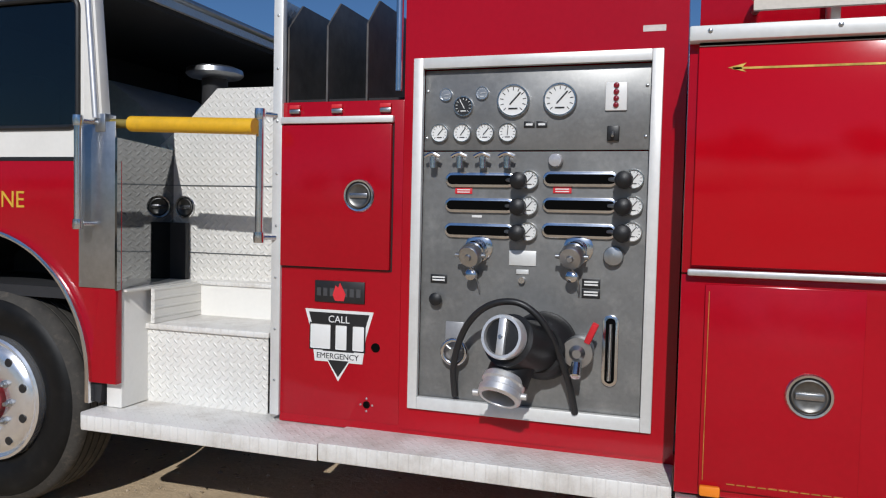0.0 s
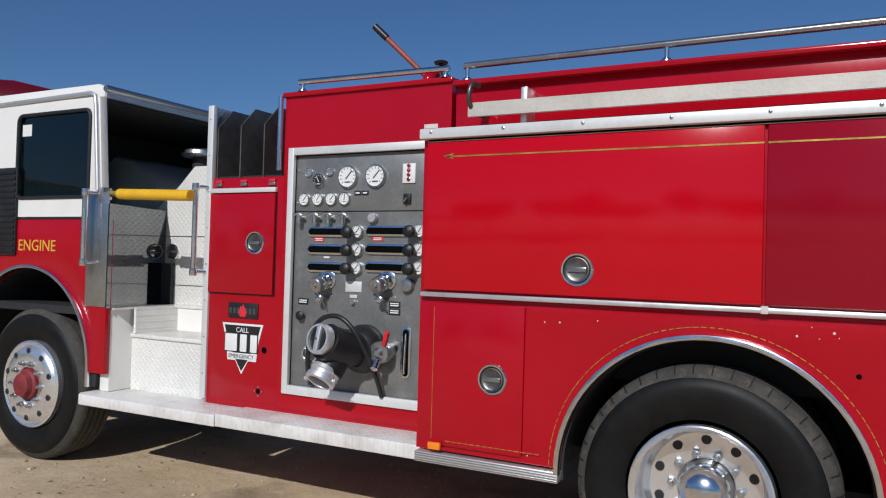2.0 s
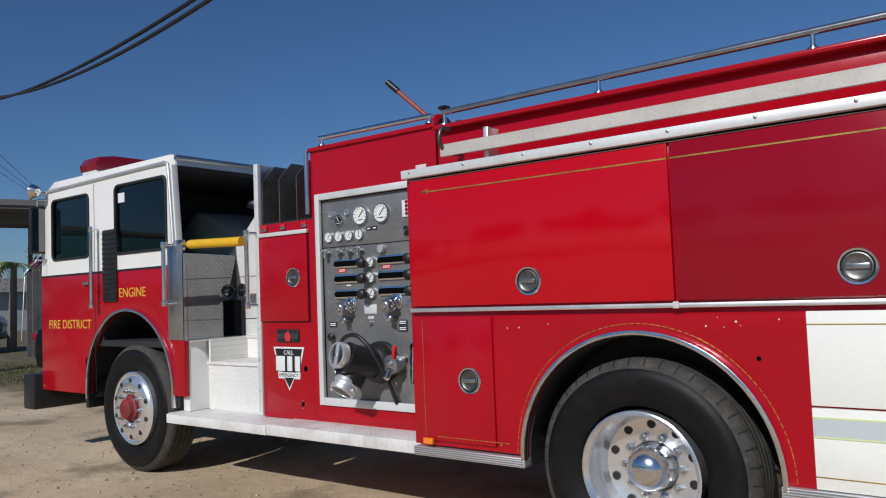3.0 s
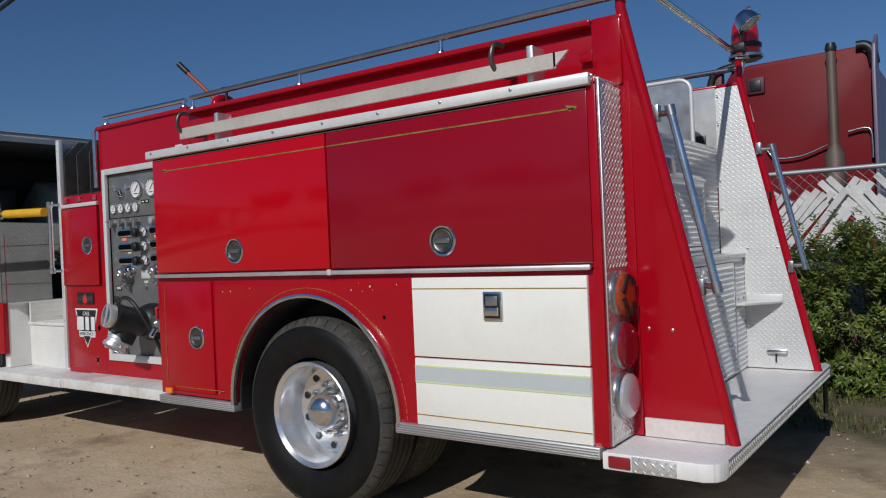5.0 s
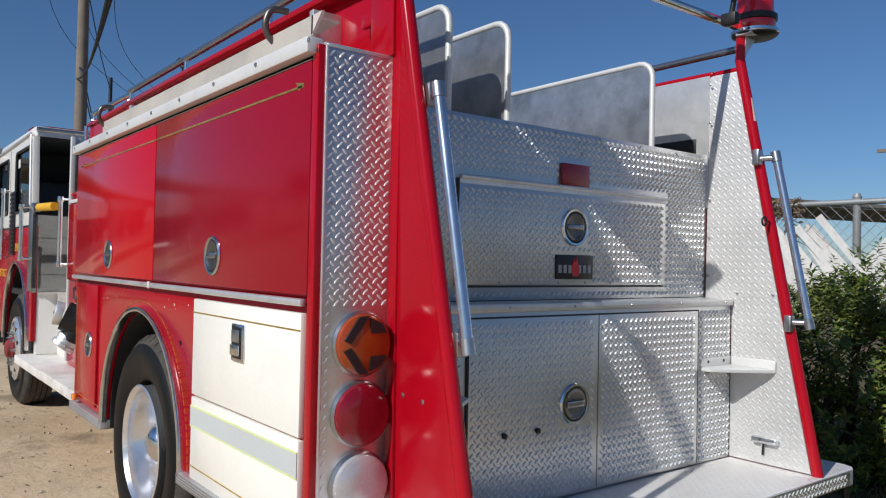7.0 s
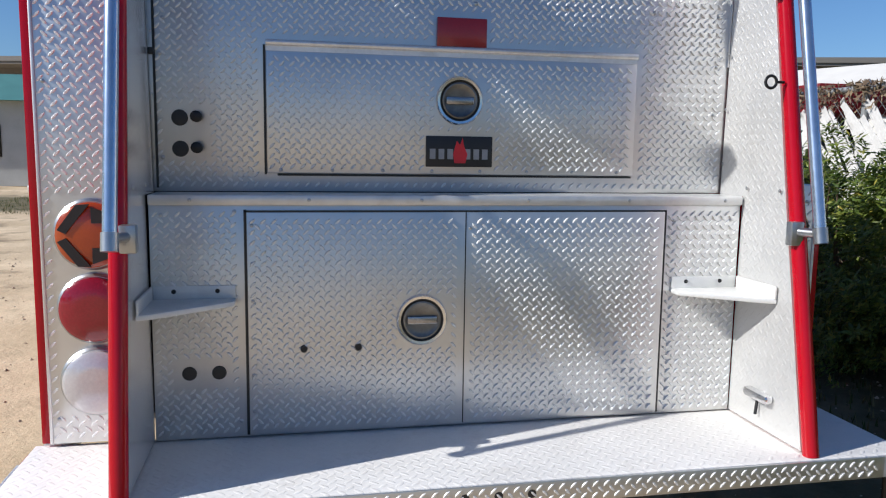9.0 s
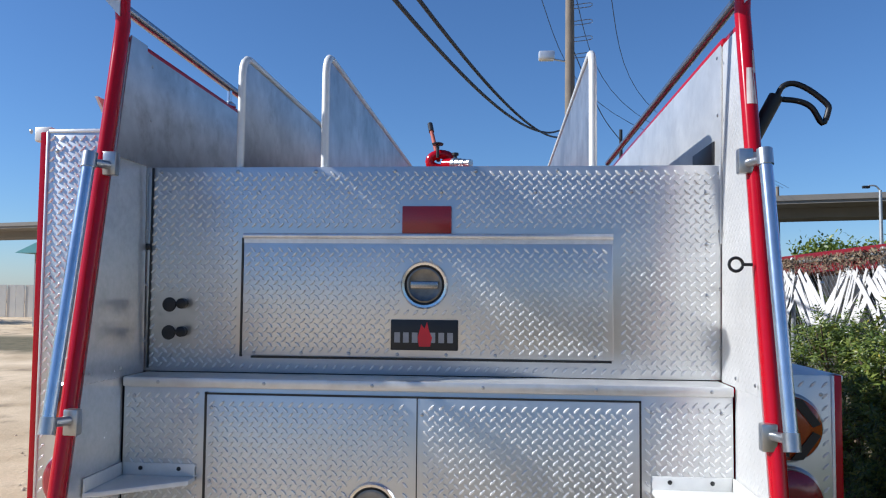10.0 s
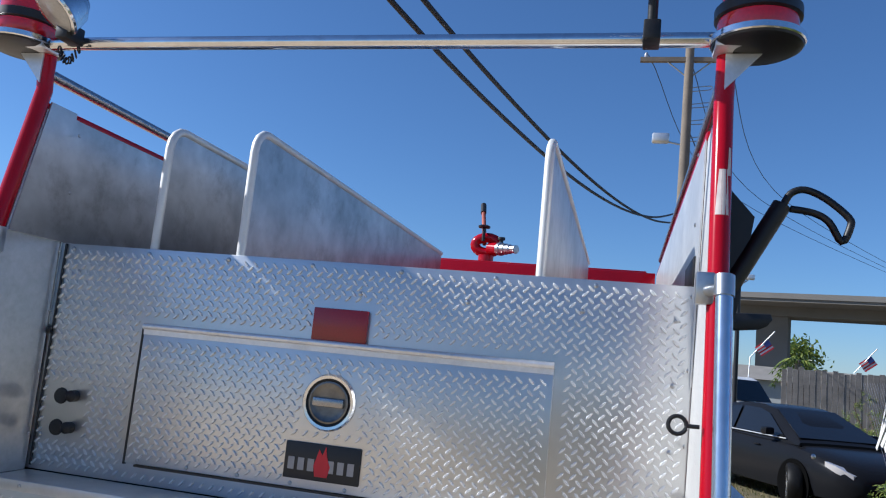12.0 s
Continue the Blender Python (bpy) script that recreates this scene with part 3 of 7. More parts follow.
# fins, trailing tubes and posts
for sgn in (1, -1):
    y = lambda v, s=sgn: 3.75 + s * (v - 3.75)
    outline = [(3.02, 0.582), (edge_x(0.582) - 0.01, 0.582), (edge_x(2.33) - 0.01, 2.35), (3.02, 2.35)]
    a, b = sorted((y(2.802), y(2.830)))
    fin = part("rear_fin", spread_out(prism(bmesh.new(), outline, 1, a, b, 0.002), sgn), RED, truck, "red sloping rear fin", True)
    a, b = sorted((y(2.830), y(2.836)))
    inner = [(2.885, 1.2965), (edge_x(1.2965) - 0.02, 1.2965), (edge_x(2.33) - 0.02, 2.345), (2.885, 2.345)]
    part("fin_lining", spread_out(prism(bmesh.new(), inner, 1, a, b), sgn), FIN_SHEET if sgn > 0 else FIN_TREAD, fin, "aluminium lining sheet")
    if sgn > 0:
        upper = [(2.885, 1.970), (edge_x(1.97) - 0.022, 1.970), (edge_x(2.36) - 0.022, 2.369), (2.905, 2.369), (2.905, 2.350), (2.885, 2.350)]
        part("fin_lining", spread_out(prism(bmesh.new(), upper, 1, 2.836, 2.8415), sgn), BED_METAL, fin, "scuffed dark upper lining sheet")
    inner = [(3.02, 0.584), (edge_x(0.58) - 0.02, 0.584), (edge_x(1.296) - 0.02, 1.296), (3.02, 1.296)]
    part("fin_lining", spread_out(prism(bmesh.new(), inner, 1, a, b), sgn), FIN_SHEET if sgn > 0 else FIN_TREAD, fin)
    yt = y(2.818)
    part("edge_tube", spread_out(pipe(bmesh.new(), [(edge_x(0.575), yt, 0.575), (edge_x(2.30), yt, 2.30), (edge_x(2.40), yt, 2.40), (3.030, yt, 2.44), (3.030, yt, 2.60)], 0.023, 16), sgn), RED, fin, "chipped red edge tube", True)
    a, b = sorted((y(2.786 if sgn > 0 else 2.800), y(2.806)))
    bx("corner_post", RED, truck, 3.010, 3.055, a, b, 0.585, 2.33, 0.004)
    a, b = sorted((y(2.790), y(2.803)))
    bx("kick_strip", CHIP if sgn > 0 else ALU_WHITE, fin, 3.06, 3.385, a, b, 0.582, 0.660, 0.002, "scraped white kick strip")
    screws(fin, [(3.09, y(2.801), 1.035), (3.19, y(2.801), 1.03)], (0, -sgn, 0), 0.010)
    screws(fin, [(2.90, y(2.838), 1.40 + 0.18 * k) for k in range(6)] + [(3.05, y(2.838), 1.325), (3.22, y(2.838), 1.325)], (0, sgn, 0), 0.006)
    # grab rail with end brackets
    yr, gap = (2.812, 0.092) if sgn > 0 else (y(2.800), 0.082)
    p0, p1 = Vector((edge_x(1.935) + gap, yr, 1.935)), Vector((edge_x(1.205) + gap, yr, 1.205))
    grab = tube("grab_rail", ZINC, truck, [p0, p1], 0.0175, "blue zinc-plated grab rail")
    for p in (p0, p1):
        s = (p1 - p0).normalized() * (0.03 if p is p0 else -0.03)
        bm = rod(bmesh.new(), p + s * 0.2, p + s * 0.2 + Vector((-0.072, sgn * 0.030, 0)), 0.013)
        box(bm, p.x - 0.085, p.x - 0.055, yr + sgn * 0.03 - 0.022, yr + sgn * 0.03 + 0.018, p.z - 0.035, p.z + 0.035, 0.004)
        lathe(bm, [(0.021, 0), (0.021, 0.045)], p - s.normalized() * 0.022, s, 14)
        part("rail_bracket", bm, STEEL, grab, round_off=True)

bm = lathe(bmesh.new(), [(0.014, 0), (0.014, 0.012)], (3.20, 4.664, 0.690), (0, -1, 0), 12)
box(bm, 3.14, 3.26, 4.630, 4.664, 0.675, 0.705, 0.012)
step_lamp = part("step_lamp", bm, CHROME, truck, "small chrome step lamp", True)
tube("lamp_wire", BLACK, step_lamp, [(3.19, 4.655, 0.675), (3.19, 4.650, 0.625)], 0.005)
tube("ring_bolt", IRON, truck, [(3.20, 4.640 - 0.018 + 0.018 * math.cos(a * math.tau / 16), 1.645 + 0.018 * math.sin(a * math.tau / 16)) for a in range(17)] + [(3.20, 4.665, 1.645)], 0.0045, "black iron ring bolt", 8)

# rear wall
wall_u = bx("rear_wall_upper", SHEET, truck, 2.862, 2.880, 2.815, 4.685, 1.300, 1.968, 0.002, "tread plate upper rear wall")
tread_lugs(wall_u, 2.880, 2.838, 4.662, 1.300, 1.968, [(3.150, 4.345, 1.346, 1.752), (3.676, 3.834, 1.745, 1.840), (2.88, 2.98, 1.40, 1.54)])
part("wall_seam", box(bmesh.new(), 2.880, 2.8835, 2.840, 2.847, 1.31, 1.966), BLACK, wall_u)
hatch = bx("upper_hatch", SHEET, truck, 2.879, 2.892, 3.160, 4.340, 1.356, 1.735, 0.002, "tread plate hatch with top hinge")
tread_lugs(hatch, 2.892, 3.160, 4.340, 1.356, 1.716, [(3.683, 3.817, 1.520, 1.652), (3.650, 3.852, 1.385, 1.470)])
part("hinge", pipe(bmesh.new(), [(2.896, 3.160, 1.741), (2.896, 4.340, 1.741)], 0.009), ALU, hatch, "long aluminium piano hinge", True)
bx("hinge_leaf", ALU, hatch, 2.880, 2.8935, 3.160, 4.340, 1.718, 1.740, 0.0)
bm = bmesh.new()
box(bm, 2.880, 2.8905, 3.152, 3.158, 1.352, 1.735)
box(bm, 2.880, 2.8925, 3.190, 4.335, 1.348, 1.354)
part("hatch_gap", bm, BLACK, wall_u)
latch(hatch, (2.893, 3.750, 1.586), REAR, 0.076)
screws(hatch, [(2.892, 3.20 + 0.155 * k, 1.366) for k in range(8)], REAR, 0.006)
bx("reflector", REFLECT, truck, 2.881, 2.895, 3.676, 3.834, 1.748, 1.838, 0.003, "square dark red reflector")
plate = bx("maker_plate", BLACK, truck, 2.890, 2.899, 3.644, 3.858, 1.380, 1.476, 0.003, "black badge plate with silver bars")
for k in range(7):
    bx("badge_bar", BADGE_SILVER, plate, 2.898, 2.9005, 3.656 + 0.028 * k, 3.674 + 0.028 * k, 1.404, 1.436, 0.0)
part("badge_flame", prism(bmesh.new(), [(3.735, 1.392), (3.770, 1.392), (3.776, 1.42), (3.765, 1.445), (3.760, 1.470), (3.752, 1.448), (3.742, 1.462), (3.730, 1.42)], 0, 2.898, 2.9013), LABEL_RED, plate)
screws(wall_u, [(2.880, 2.87 + 0.26 * k, 1.953) for k in range(8)] + [(2.880, 2.90 + 0.30 * k, 1.885) for k in range(7)] + [(2.880, 2.87, 1.80), (2.880, 2.86, 1.70), (2.880, 2.86, 1.40)] + [(2.880, 4.63, 1.40 + 0.16 * k) for k in range(4)], REAR, 0.007)
for z in (1.516, 1.425):
    turned("cable_hole", BLACK, wall_u, [(0.024, 0), (0.022, 0.004), (0.012, 0.005)], (2.880, 2.910, z), REAR, 18)
    turned("plug", IRON, wall_u, [(0.017, 0), (0.017, 0.022), (0.011, 0.026)], (2.880, 2.958, z + 0.004), REAR, 12)
bx("latch_nub", BLACK, wall_u, 2.880, 2.892, 2.828, 2.845, 1.695, 1.715, 0.003)
bx("rear_shelf", LINING, truck, 2.880, 3.034, 2.838, 4.662, 1.268, 1.298, 0.005, "pale metal ledge across the rear")
low = bx("rear_wall_lower", SHEET, truck, 3.004, 3.020, 2.838, 4.662, 0.582, 1.270, 0.002, "tread plate lower rear wall")
tread_lugs(low, 3.020, 2.838, 4.662, 0.582, 1.268, [(3.094, 4.402, 0.582, 1.256), (2.91, 3.05, 0.75, 0.81)])
lid = bx("rear_door", SHEET, truck, 3.018, 3.031, 3.104, 4.394, 0.592, 1.248, 0.002, "large tread plate rear door")
tread_lugs(lid, 3.031, 3.104, 4.394, 0.592, 1.248, [(3.545, 3.683, 0.853, 0.991), (3.740, 3.752, 0.59, 1.25)])
latch(lid, (3.032, 3.614, 0.922), REAR, 0.078)
bm = bmesh.new()
for a in ((3.096, 3.104, 0.590, 1.255), (4.394, 4.400, 0.590, 1.252), (3.096, 4.400, 1.248, 1.253)):
    box(bm, 3.018, 3.030, *a)
box(bm, 3.0305, 3.0318, 3.744, 3.7475, 0.592, 1.248)
part("door_gap", bm, BLACK, low)
screws(lid, [(3.031, 3.118, 0.66 + 0.11 * k) for k in range(6)] + [(3.031, 3.76, 0.66), (3.031, 3.76, 1.2)], REAR, 0.006)
screws(low, [(3.020, 2.87, 1.24), (3.020, 3.07, 1.25), (3.020, 4.43, 1.22), (3.020, 4.63, 1.22), (3.020, 4.43, 0.66), (3.020, 3.08, 0.63)] + [(3.034, 2.95 + 0.33 * k, 1.283) for k in range(6)], REAR, 0.006)
for y0 in (2.936, 3.019):
    turned("cable_hole", BLACK, low, [(0.021, 0), (0.019, 0.004), (0.010, 0.005)], (3.020, y0, 0.779), REAR, 16)
for y0 in (3.262, 3.422):
    turned("bolt_stub", IRON, lid, [(0.011, 0), (0.010, 0.012)], (3.031, y0, 0.845), REAR, 10)
for sgn in (1, -1):
    y = lambda v, s=sgn: 3.75 + s * (v - 3.75)
    tri = [(3.022, y(2.838)), (3.24, y(2.838)), (3.225, y(2.875)), (3.075, y(3.07)), (3.022, y(3.07))]
    foot = part("corner_step", prism(bmesh.new(), tri, 2, 0.985, 1.000, 0.003), ALU_WHITE, truck, "folded metal corner foothold", True)
    a, b = sorted((y(2.845), y(3.07)))
    bx("flange", ALU_WHITE, foot, 3.021, 3.027, a, b, 1.000, 1.038, 0.001)
    a, b = sorted((y(2.838), y(2.844)))
    bx("flange", ALU_WHITE, foot, 3.03, 3.24, a, b, 1.000, 1.038, 0.001)
    screws(foot, [(3.027, y(2.90), 1.022), (3.027, y(3.02), 1.022)], REAR, 0.007, IRON)

# rear platform
plat = [(2.99, 2.505), (3.385, 2.505), (3.425, 2.525), (3.445, 2.565), (3.445, 4.935), (3.425, 4.975), (3.385, 4.995), (2.99, 4.995)]
step = part("tail_step", prism(bmesh.new(), plat, 2, 0.508, 0.578, 0.006), TAIL_TREAD_Z, truck, "white painted tread plate tail step", True)
edge = bx("step_edge", SHEET, step, 3.440, 3.449, 2.60, 4.90, 0.512, 0.574, 0.002, "bare tread plate edge")
tread_lugs(step, 3.449, 2.60, 4.90, 0.505, 0.582, (), 0.022, 0.0022)
for y0 in (3.66, 3.75, 3.84):
    turned("drain_hole", BLACK, step, [(0.012, 0), (0.011, 0.001)], (3.449, y0, 0.543), REAR, 12)
bx("side_reflector", REFLECT, step, 3.015, 3.105, 2.494, 2.508, 0.520, 0.566, 0.005, "red side reflector")
bx("bare_corner", TREAD_Y, step, 3.112, 3.285, 2.4955, 2.503, 0.514, 0.572, 0.001, "bare tread plate on the step corner")
tube("hanger_rod", IRON, step, [(3.405, 4.955, 0.508), (3.405, 4.955, 0.27)], 0.014, "short black rod under the step")
bx("frame_rail", BLACK, truck, -4.2, 2.80, 3.30, 3.42, 0.60, 0.85, 0.006)
bx("frame_rail", BLACK, truck, -4.2, 2.80, 4.08, 4.20, 0.60, 0.85, 0.006)
bx("underbody", DARK, truck, 0.1, 2.95, 2.9, 4.6, 0.56, 0.58, 0.0)
turned("rear_axle", IRON, truck, [(0.07, 0), (0.07, 0.5), (0.16, 0.75), (0.20, 0.95), (0.16, 1.15), (0.07, 1.4), (0.07, 1.9)], (1.318, 2.80, 0.565), (0, 1, 0), 16)
turned("front_axle", IRON, truck, [(0.06, 0), (0.06, 1.9)], (-3.05, 2.80, 0.560), (0, 1, 0), 12)

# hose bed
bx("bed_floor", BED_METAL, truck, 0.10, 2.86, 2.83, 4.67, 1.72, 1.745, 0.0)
bx("bed_front", RED, truck, 0.08, 0.12, 2.83, 4.67, 1.70, 2.362, 0.004)
for y0 in (3.128, 3.412, 4.283):
    top = 2.352
    plan = [(0.45, 1.75), (2.855, 1.75), (2.855, top - 0.07)] + [(2.785 + 0.07 * math.cos(radians(a)), top - 0.07 + 0.07 * math.sin(radians(a))) for a in (22, 45, 68, 90)] + [(0.45, top)]
    div = part("bed_divider", prism(bmesh.new(), plan, 1, y0 - 0.004, y0 + 0.004), BED_METAL, truck, "scuffed aluminium hose bed divider")
    hem = [(2.855, y0, 1.90)] + [(x, y0, z) for x, z in plan[2:]]
    part("rolled_edge", pipe(bmesh.new(), hem, 0.013, 10), ALU_WHITE, div, "rolled pale edge", True)
bx("hand_hole", BLACK, truck, 2.55, 2.82, 4.668, 4.676, 1.97, 2.055, 0.003)

for z0, z1, a0, a1 in ((2.105, 2.215, -35, 45), (2.20, 2.27, 20, 60), (1.93, 1.96, -20, 20)):
    bm = bmesh.new()
    rows = [[bm.verts.new(Vector((edge_x(z), 4.682 + 0.0135 * (z - 0.95), z)) + Vector((math.cos(radians(a)), math.sin(radians(a)), 0)) * 0.0236) for a in [a0 + (a1 - a0) * (0.5 + (i / 6 - 0.5) * (0.55 + 0.45 * math.sin(2 + 9 * z * (1 + i % 2)))) for i in range(7)]] for z in [z0 + (z1 - z0) * e / 8 for e in range(9)]]
    for p, q in zip(rows, rows[1:]):
        for i in range(6):
            bm.faces.new((p[i], p[i + 1], q[i + 1], q[i]))
    part("bare_patch", bm, CHIP, truck, "patch of bare primer on the tube", True)

# light bar between the posts and its lamps
cross = tube("cross_bar", CHROME, truck, [(3.062, 2.80, 2.528), (3.005, 4.70, 2.560)], 0.019, "polished cross bar")
for sgn in (1, -1):
    y = lambda v, s=sgn: 3.75 + s * (v - 3.75)
    c = (3.06, y(2.735), 2.522)
    bea = turned("beacon", BLACK, truck, [(0.02, -0.018), (0.085, -0.016), (0.100, -0.008), (0.102, -0.002)], c, (0, 0, 1), 28, "red rotating beacon on a black and chrome base")
    turned("beacon_band", CHROME, bea, [(0.103, -0.003), (0.106, 0.0), (0.106, 0.014), (0.090, 0.018)], c, (0, 0, 1), 28, ends=(False, False))
    turned("beacon_skirt", BEACON_RED, bea, [(0.088, 0.012), (0.092, 0.020), (0.090, 0.056), (0.084, 0.060)], c, (0, 0, 1), 28, "red lower lens ring")
    turned("beacon_collar", BLACK, bea, [(0.086, 0.055), (0.098, 0.060), (0.098, 0.084), (0.084, 0.090)], c, (0, 0, 1), 28)
    turned("beacon_dome", BEACON_RED, bea, [(0.082, 0.088), (0.082, 0.14), (0.075, 0.20), (0.055, 0.235), (0.02, 0.245)], c, (0, 0, 1), 28, "red dome")
    part("beacon_gusset", prism(bmesh.new(), [(y(2.802), 2.503), (y(2.802), 2.415), (y(2.722), 2.503)], 0, 3.052, 3.057), ALU, bea, "triangular gusset plate")
    bx("beacon_bracket", ALU, bea, 3.02, 3.10, min(y(2.74), y(2.83)), max(y(2.74), y(2.83)), 2.505, 2.520, 0.003)
    way = Vector((0.55, -0.35 if sgn > 0 else 0.02, -0.75)).normalized()
    c = Vector((3.17, 2.925, 2.578)) if sgn > 0 else Vector((3.146, 4.526, 2.672))
    g = 0.86
    shell = turned("flood_lamp", CHROME, truck, [(g * p, g * q) for p, q in ((0.010, -0.105), (0.045, -0.095), (0.072, -0.06), (0.083, -0.01), (0.088, 0.0), (0.086, 0.008), (0.076, 0.008))], c, way, 28, "chrome flood lamp")
    turned("lens", LAMP_LENS, shell, [(g * p, g * q) for p, q in ((0.078, 0.002), (0.070, 0.010), (0.03, 0.014), (0.002, 0.015))], c, way, 24)
    bm = rod(bmesh.new(), c - way * 0.05, (c.x - 0.06, c.y, 2.55), 0.012)
    box(bm, c.x - 0.10, c.x - 0.03, c.y - 0.02, c.y + 0.02, 2.515, 2.565, 0.004)
    part("lamp_mount", bm, IRON, shell, round_off=True)
    turned("lamp_knob", CHROME, shell, [(0.012, 0), (0.014, 0.012), (0.008, 0.022)], c + Vector((0.0, 0, 0.080)), (0, 0, 1), 12)
for k in range(9):
    a = k * 0.7
    bm = pipe(bmesh.new(), [(3.09 + 0.006 * math.cos(q * math.tau / 8 + a), 2.885 + 0.008 * k, 2.500 - 0.035 * math.sin(k / 8 * math.pi) + 0.010 * math.sin(q * math.tau / 8)) for q in range(8)], 0.0025, 6, True)
    part("chain_link", bm, IRON, cross, round_off=True)

# black ladder rack on the far side
rack = part("ladder_rack", prism(bmesh.new(), [(4.72, 1.90), (4.78, 1.90), (4.80, 2.05), (4.818, 2.174), (4.752, 2.25), (4.72, 2.29)], 0, 2.757, 2.777), BLACK, truck, "black steel ladder rack arm with a looped handle")
tube("rack_arm", IRON, rack, [(2.767, 4.745, 1.95), (2.767, 4.885, 2.212)], 0.024)
loop = smooth([(2.767, 4.885, 2.205), (2.767, 4.905, 2.243), (2.767, 4.940, 2.254), (2.767, 4.990, 2.232), (2.767, 5.044, 2.186), (2.767, 5.048, 2.160), (2.767, 5.029, 2.122), (2.767, 4.998, 2.172), (2.767, 4.960, 2.194), (2.767, 4.905, 2.202)], 4)
tube("loop_handle", IRON, rack, loop, 0.0095)
part("rack_arm_lower", prism(bmesh.new(), [(4.70, 2.03), (4.90, 2.03), (4.90, 1.66), (4.74, 1.52), (4.74, 1.46), (4.93, 1.55), (4.98, 1.62), (4.98, 1.94), (5.02, 2.0), (5.07, 2.03), (5.20, 2.045), (5.24, 2.065), (5.265, 2.10), (5.255, 2.13), (4.70, 2.11)], 0, 0.48, 0.54, 0.006), BLACK, rack, round_off=True)
bx("rack_nub", BLACK, rack, 0.49, 0.53, 4.98, 5.06, 1.86, 1.90, 0.008)
for z in (1.70, 1.82, 1.92):
    bx("rack_rung", BLACK, rack, 0.47, 0.55, 4.72, 4.92, z, z + 0.045, 0.004)
for y0 in (4.77, 4.84):
    bx("rack_upright", BLACK, rack, 0.48, 0.54, y0, y0 + 0.04, 1.56, 2.03, 0.004)


# ---- wheels ----
def wheel(x, y, z, r, kind, name):
    """kind: 'deep' for the dished rear wheel, 'flat' for the front one. The outer face looks to -y."""
    o = Vector((x, y, z))
    w = 0.28
    way = (0, -1, 0)
    prof = [(0.30, -0.030), (0.335, -0.010), (0.385, 0.004), (0.425, 0.006), (0.455, 0.000), (r - 0.035, -0.018), (r - 0.008, -0.040), (r, -0.060), (r, -w + 0.06), (r - 0.03, -w + 0.02), (0.32, -w + 0.01)]
    root = turned(name, RUBBER, truck, prof, o, way, 56, "black truck tyre with dusty tread", loop=True)
    bm = bmesh.new()
    lathe(bm, [(r - 0.040, -0.010), (r - 0.014, -0.030), (r + 0.001, -0.048), (r + 0.003, -0.070), (r - 0.010, -0.073), (r - 0.044, -0.030)], o, way, 72, loop=True)
    for h in (-0.095, -0.140, -0.185, -0.230):
        lathe(bm, [(r - 0.010, h - 0.019), (r + 0.003, h - 0.017), (r + 0.003, h + 0.017), (r - 0.010, h + 0.019)], o, way, 72, loop=True)
    bmesh.ops.recalc_face_normals(bm, faces=bm.faces)
    tagged(part("tyre_tread", bm, TREAD_RUBBER, root, round_off=True), kind="stuff")
    bm = bmesh.new()
    for k in range(42 if kind == "deep" else 0):
        a = k * math.tau / 42
        for h0, h1, r0, r1 in ((0.020, 0.046, r - 0.026, r + 0.0015), (0.056, 0.071, r - 0.004, r + 0.0045)):
            sub = [bm.verts.new(o + Vector((math.cos(a + d) * rr, q, math.sin(a + d) * rr))) for d in (-0.006, 0.006) for q, rr in ((h0, r0 + 0.0025), (h1, r1 + 0.0025), (h1, r1 - 0.008), (h0, r0 - 0.008))]
            for q in ((0, 1, 5, 4), (0, 4, 7, 3), (1, 2, 6, 5), (0, 3, 2, 1), (4, 5, 6, 7)):
                bm.faces.new([sub[i] for i in q])
    if kind == "deep":
        bmesh.ops.recalc_face_normals(bm, faces=bm.faces)
        tagged(part("tread_notch", bm, BLACK, root), kind="stuff")
    else:
        bm.free()
    if kind == "deep":
        rim = [(0.292, -0.19), (0.274, -0.03), (0.282, 0.002), (0.275, 0.006), (0.257, -0.012), (0.253, -0.06), (0.242, -0.075), (0.240, -0.125), (0.226, -0.158), (0.18, -0.172), (0.12, -0.175), (0.11, -0.19)]
        turned("rim", RIM, root, rim, o, way, 48, "polished deep-dish aluminium rim", ends=(False, True))
        hub_h, hole_r, stud_r = -0.176, 0.198, 0.138
        turned("hub", STEEL, root, [(0.112, -0.185), (0.108, -0.165), (0.104, -0.150)], o, way, 28)
        turned("hub_cap", CHROME, root, [(0.104, -0.155), (0.104, -0.115), (0.098, -0.085), (0.078, -0.055), (0.045, -0.036), (0.01, -0.030)], o, way, 32, "domed chrome hub cap")
    else:
        rim = [(0.295, -0.05), (0.292, 0.004), (0.280, 0.010), (0.262, 0.002), (0.250, 0.012), (0.235, 0.022), (0.17, 0.030), (0.115, 0.020), (0.11, 0.0)]
        turned("rim", RIM, root, rim, o, way, 48, "polished aluminium disc wheel", ends=(False, True))
        hub_h, hole_r, stud_r = 0.020, 0.225, 0.145
        turned("hub", HUBRED, root, [(0.108, 0.0), (0.102, 0.035), (0.085, 0.045), (0.075, 0.075), (0.055, 0.085), (0.02, 0.09)], o, way, 24, "worn red hub")
    hole = stud = None
    for k in range(10):
        a = (k + 0.5) * math.tau / 10
        p = o + Vector((math.cos(a) * hole_r, -(hub_h + (0.004 if kind == "flat" else 0.013)), math.sin(a) * hole_r))
        if hole is None:
            hole, hp = turned("hand_hole", BLACK, root, [(0.021, 0), (0.019, 0.002)], p, way, 14), p
        else:
            again(hole, root, p - hp)
        p = o + Vector((math.cos(a + 0.3) * stud_r, -(hub_h + 0.002), math.sin(a + 0.3) * stud_r))
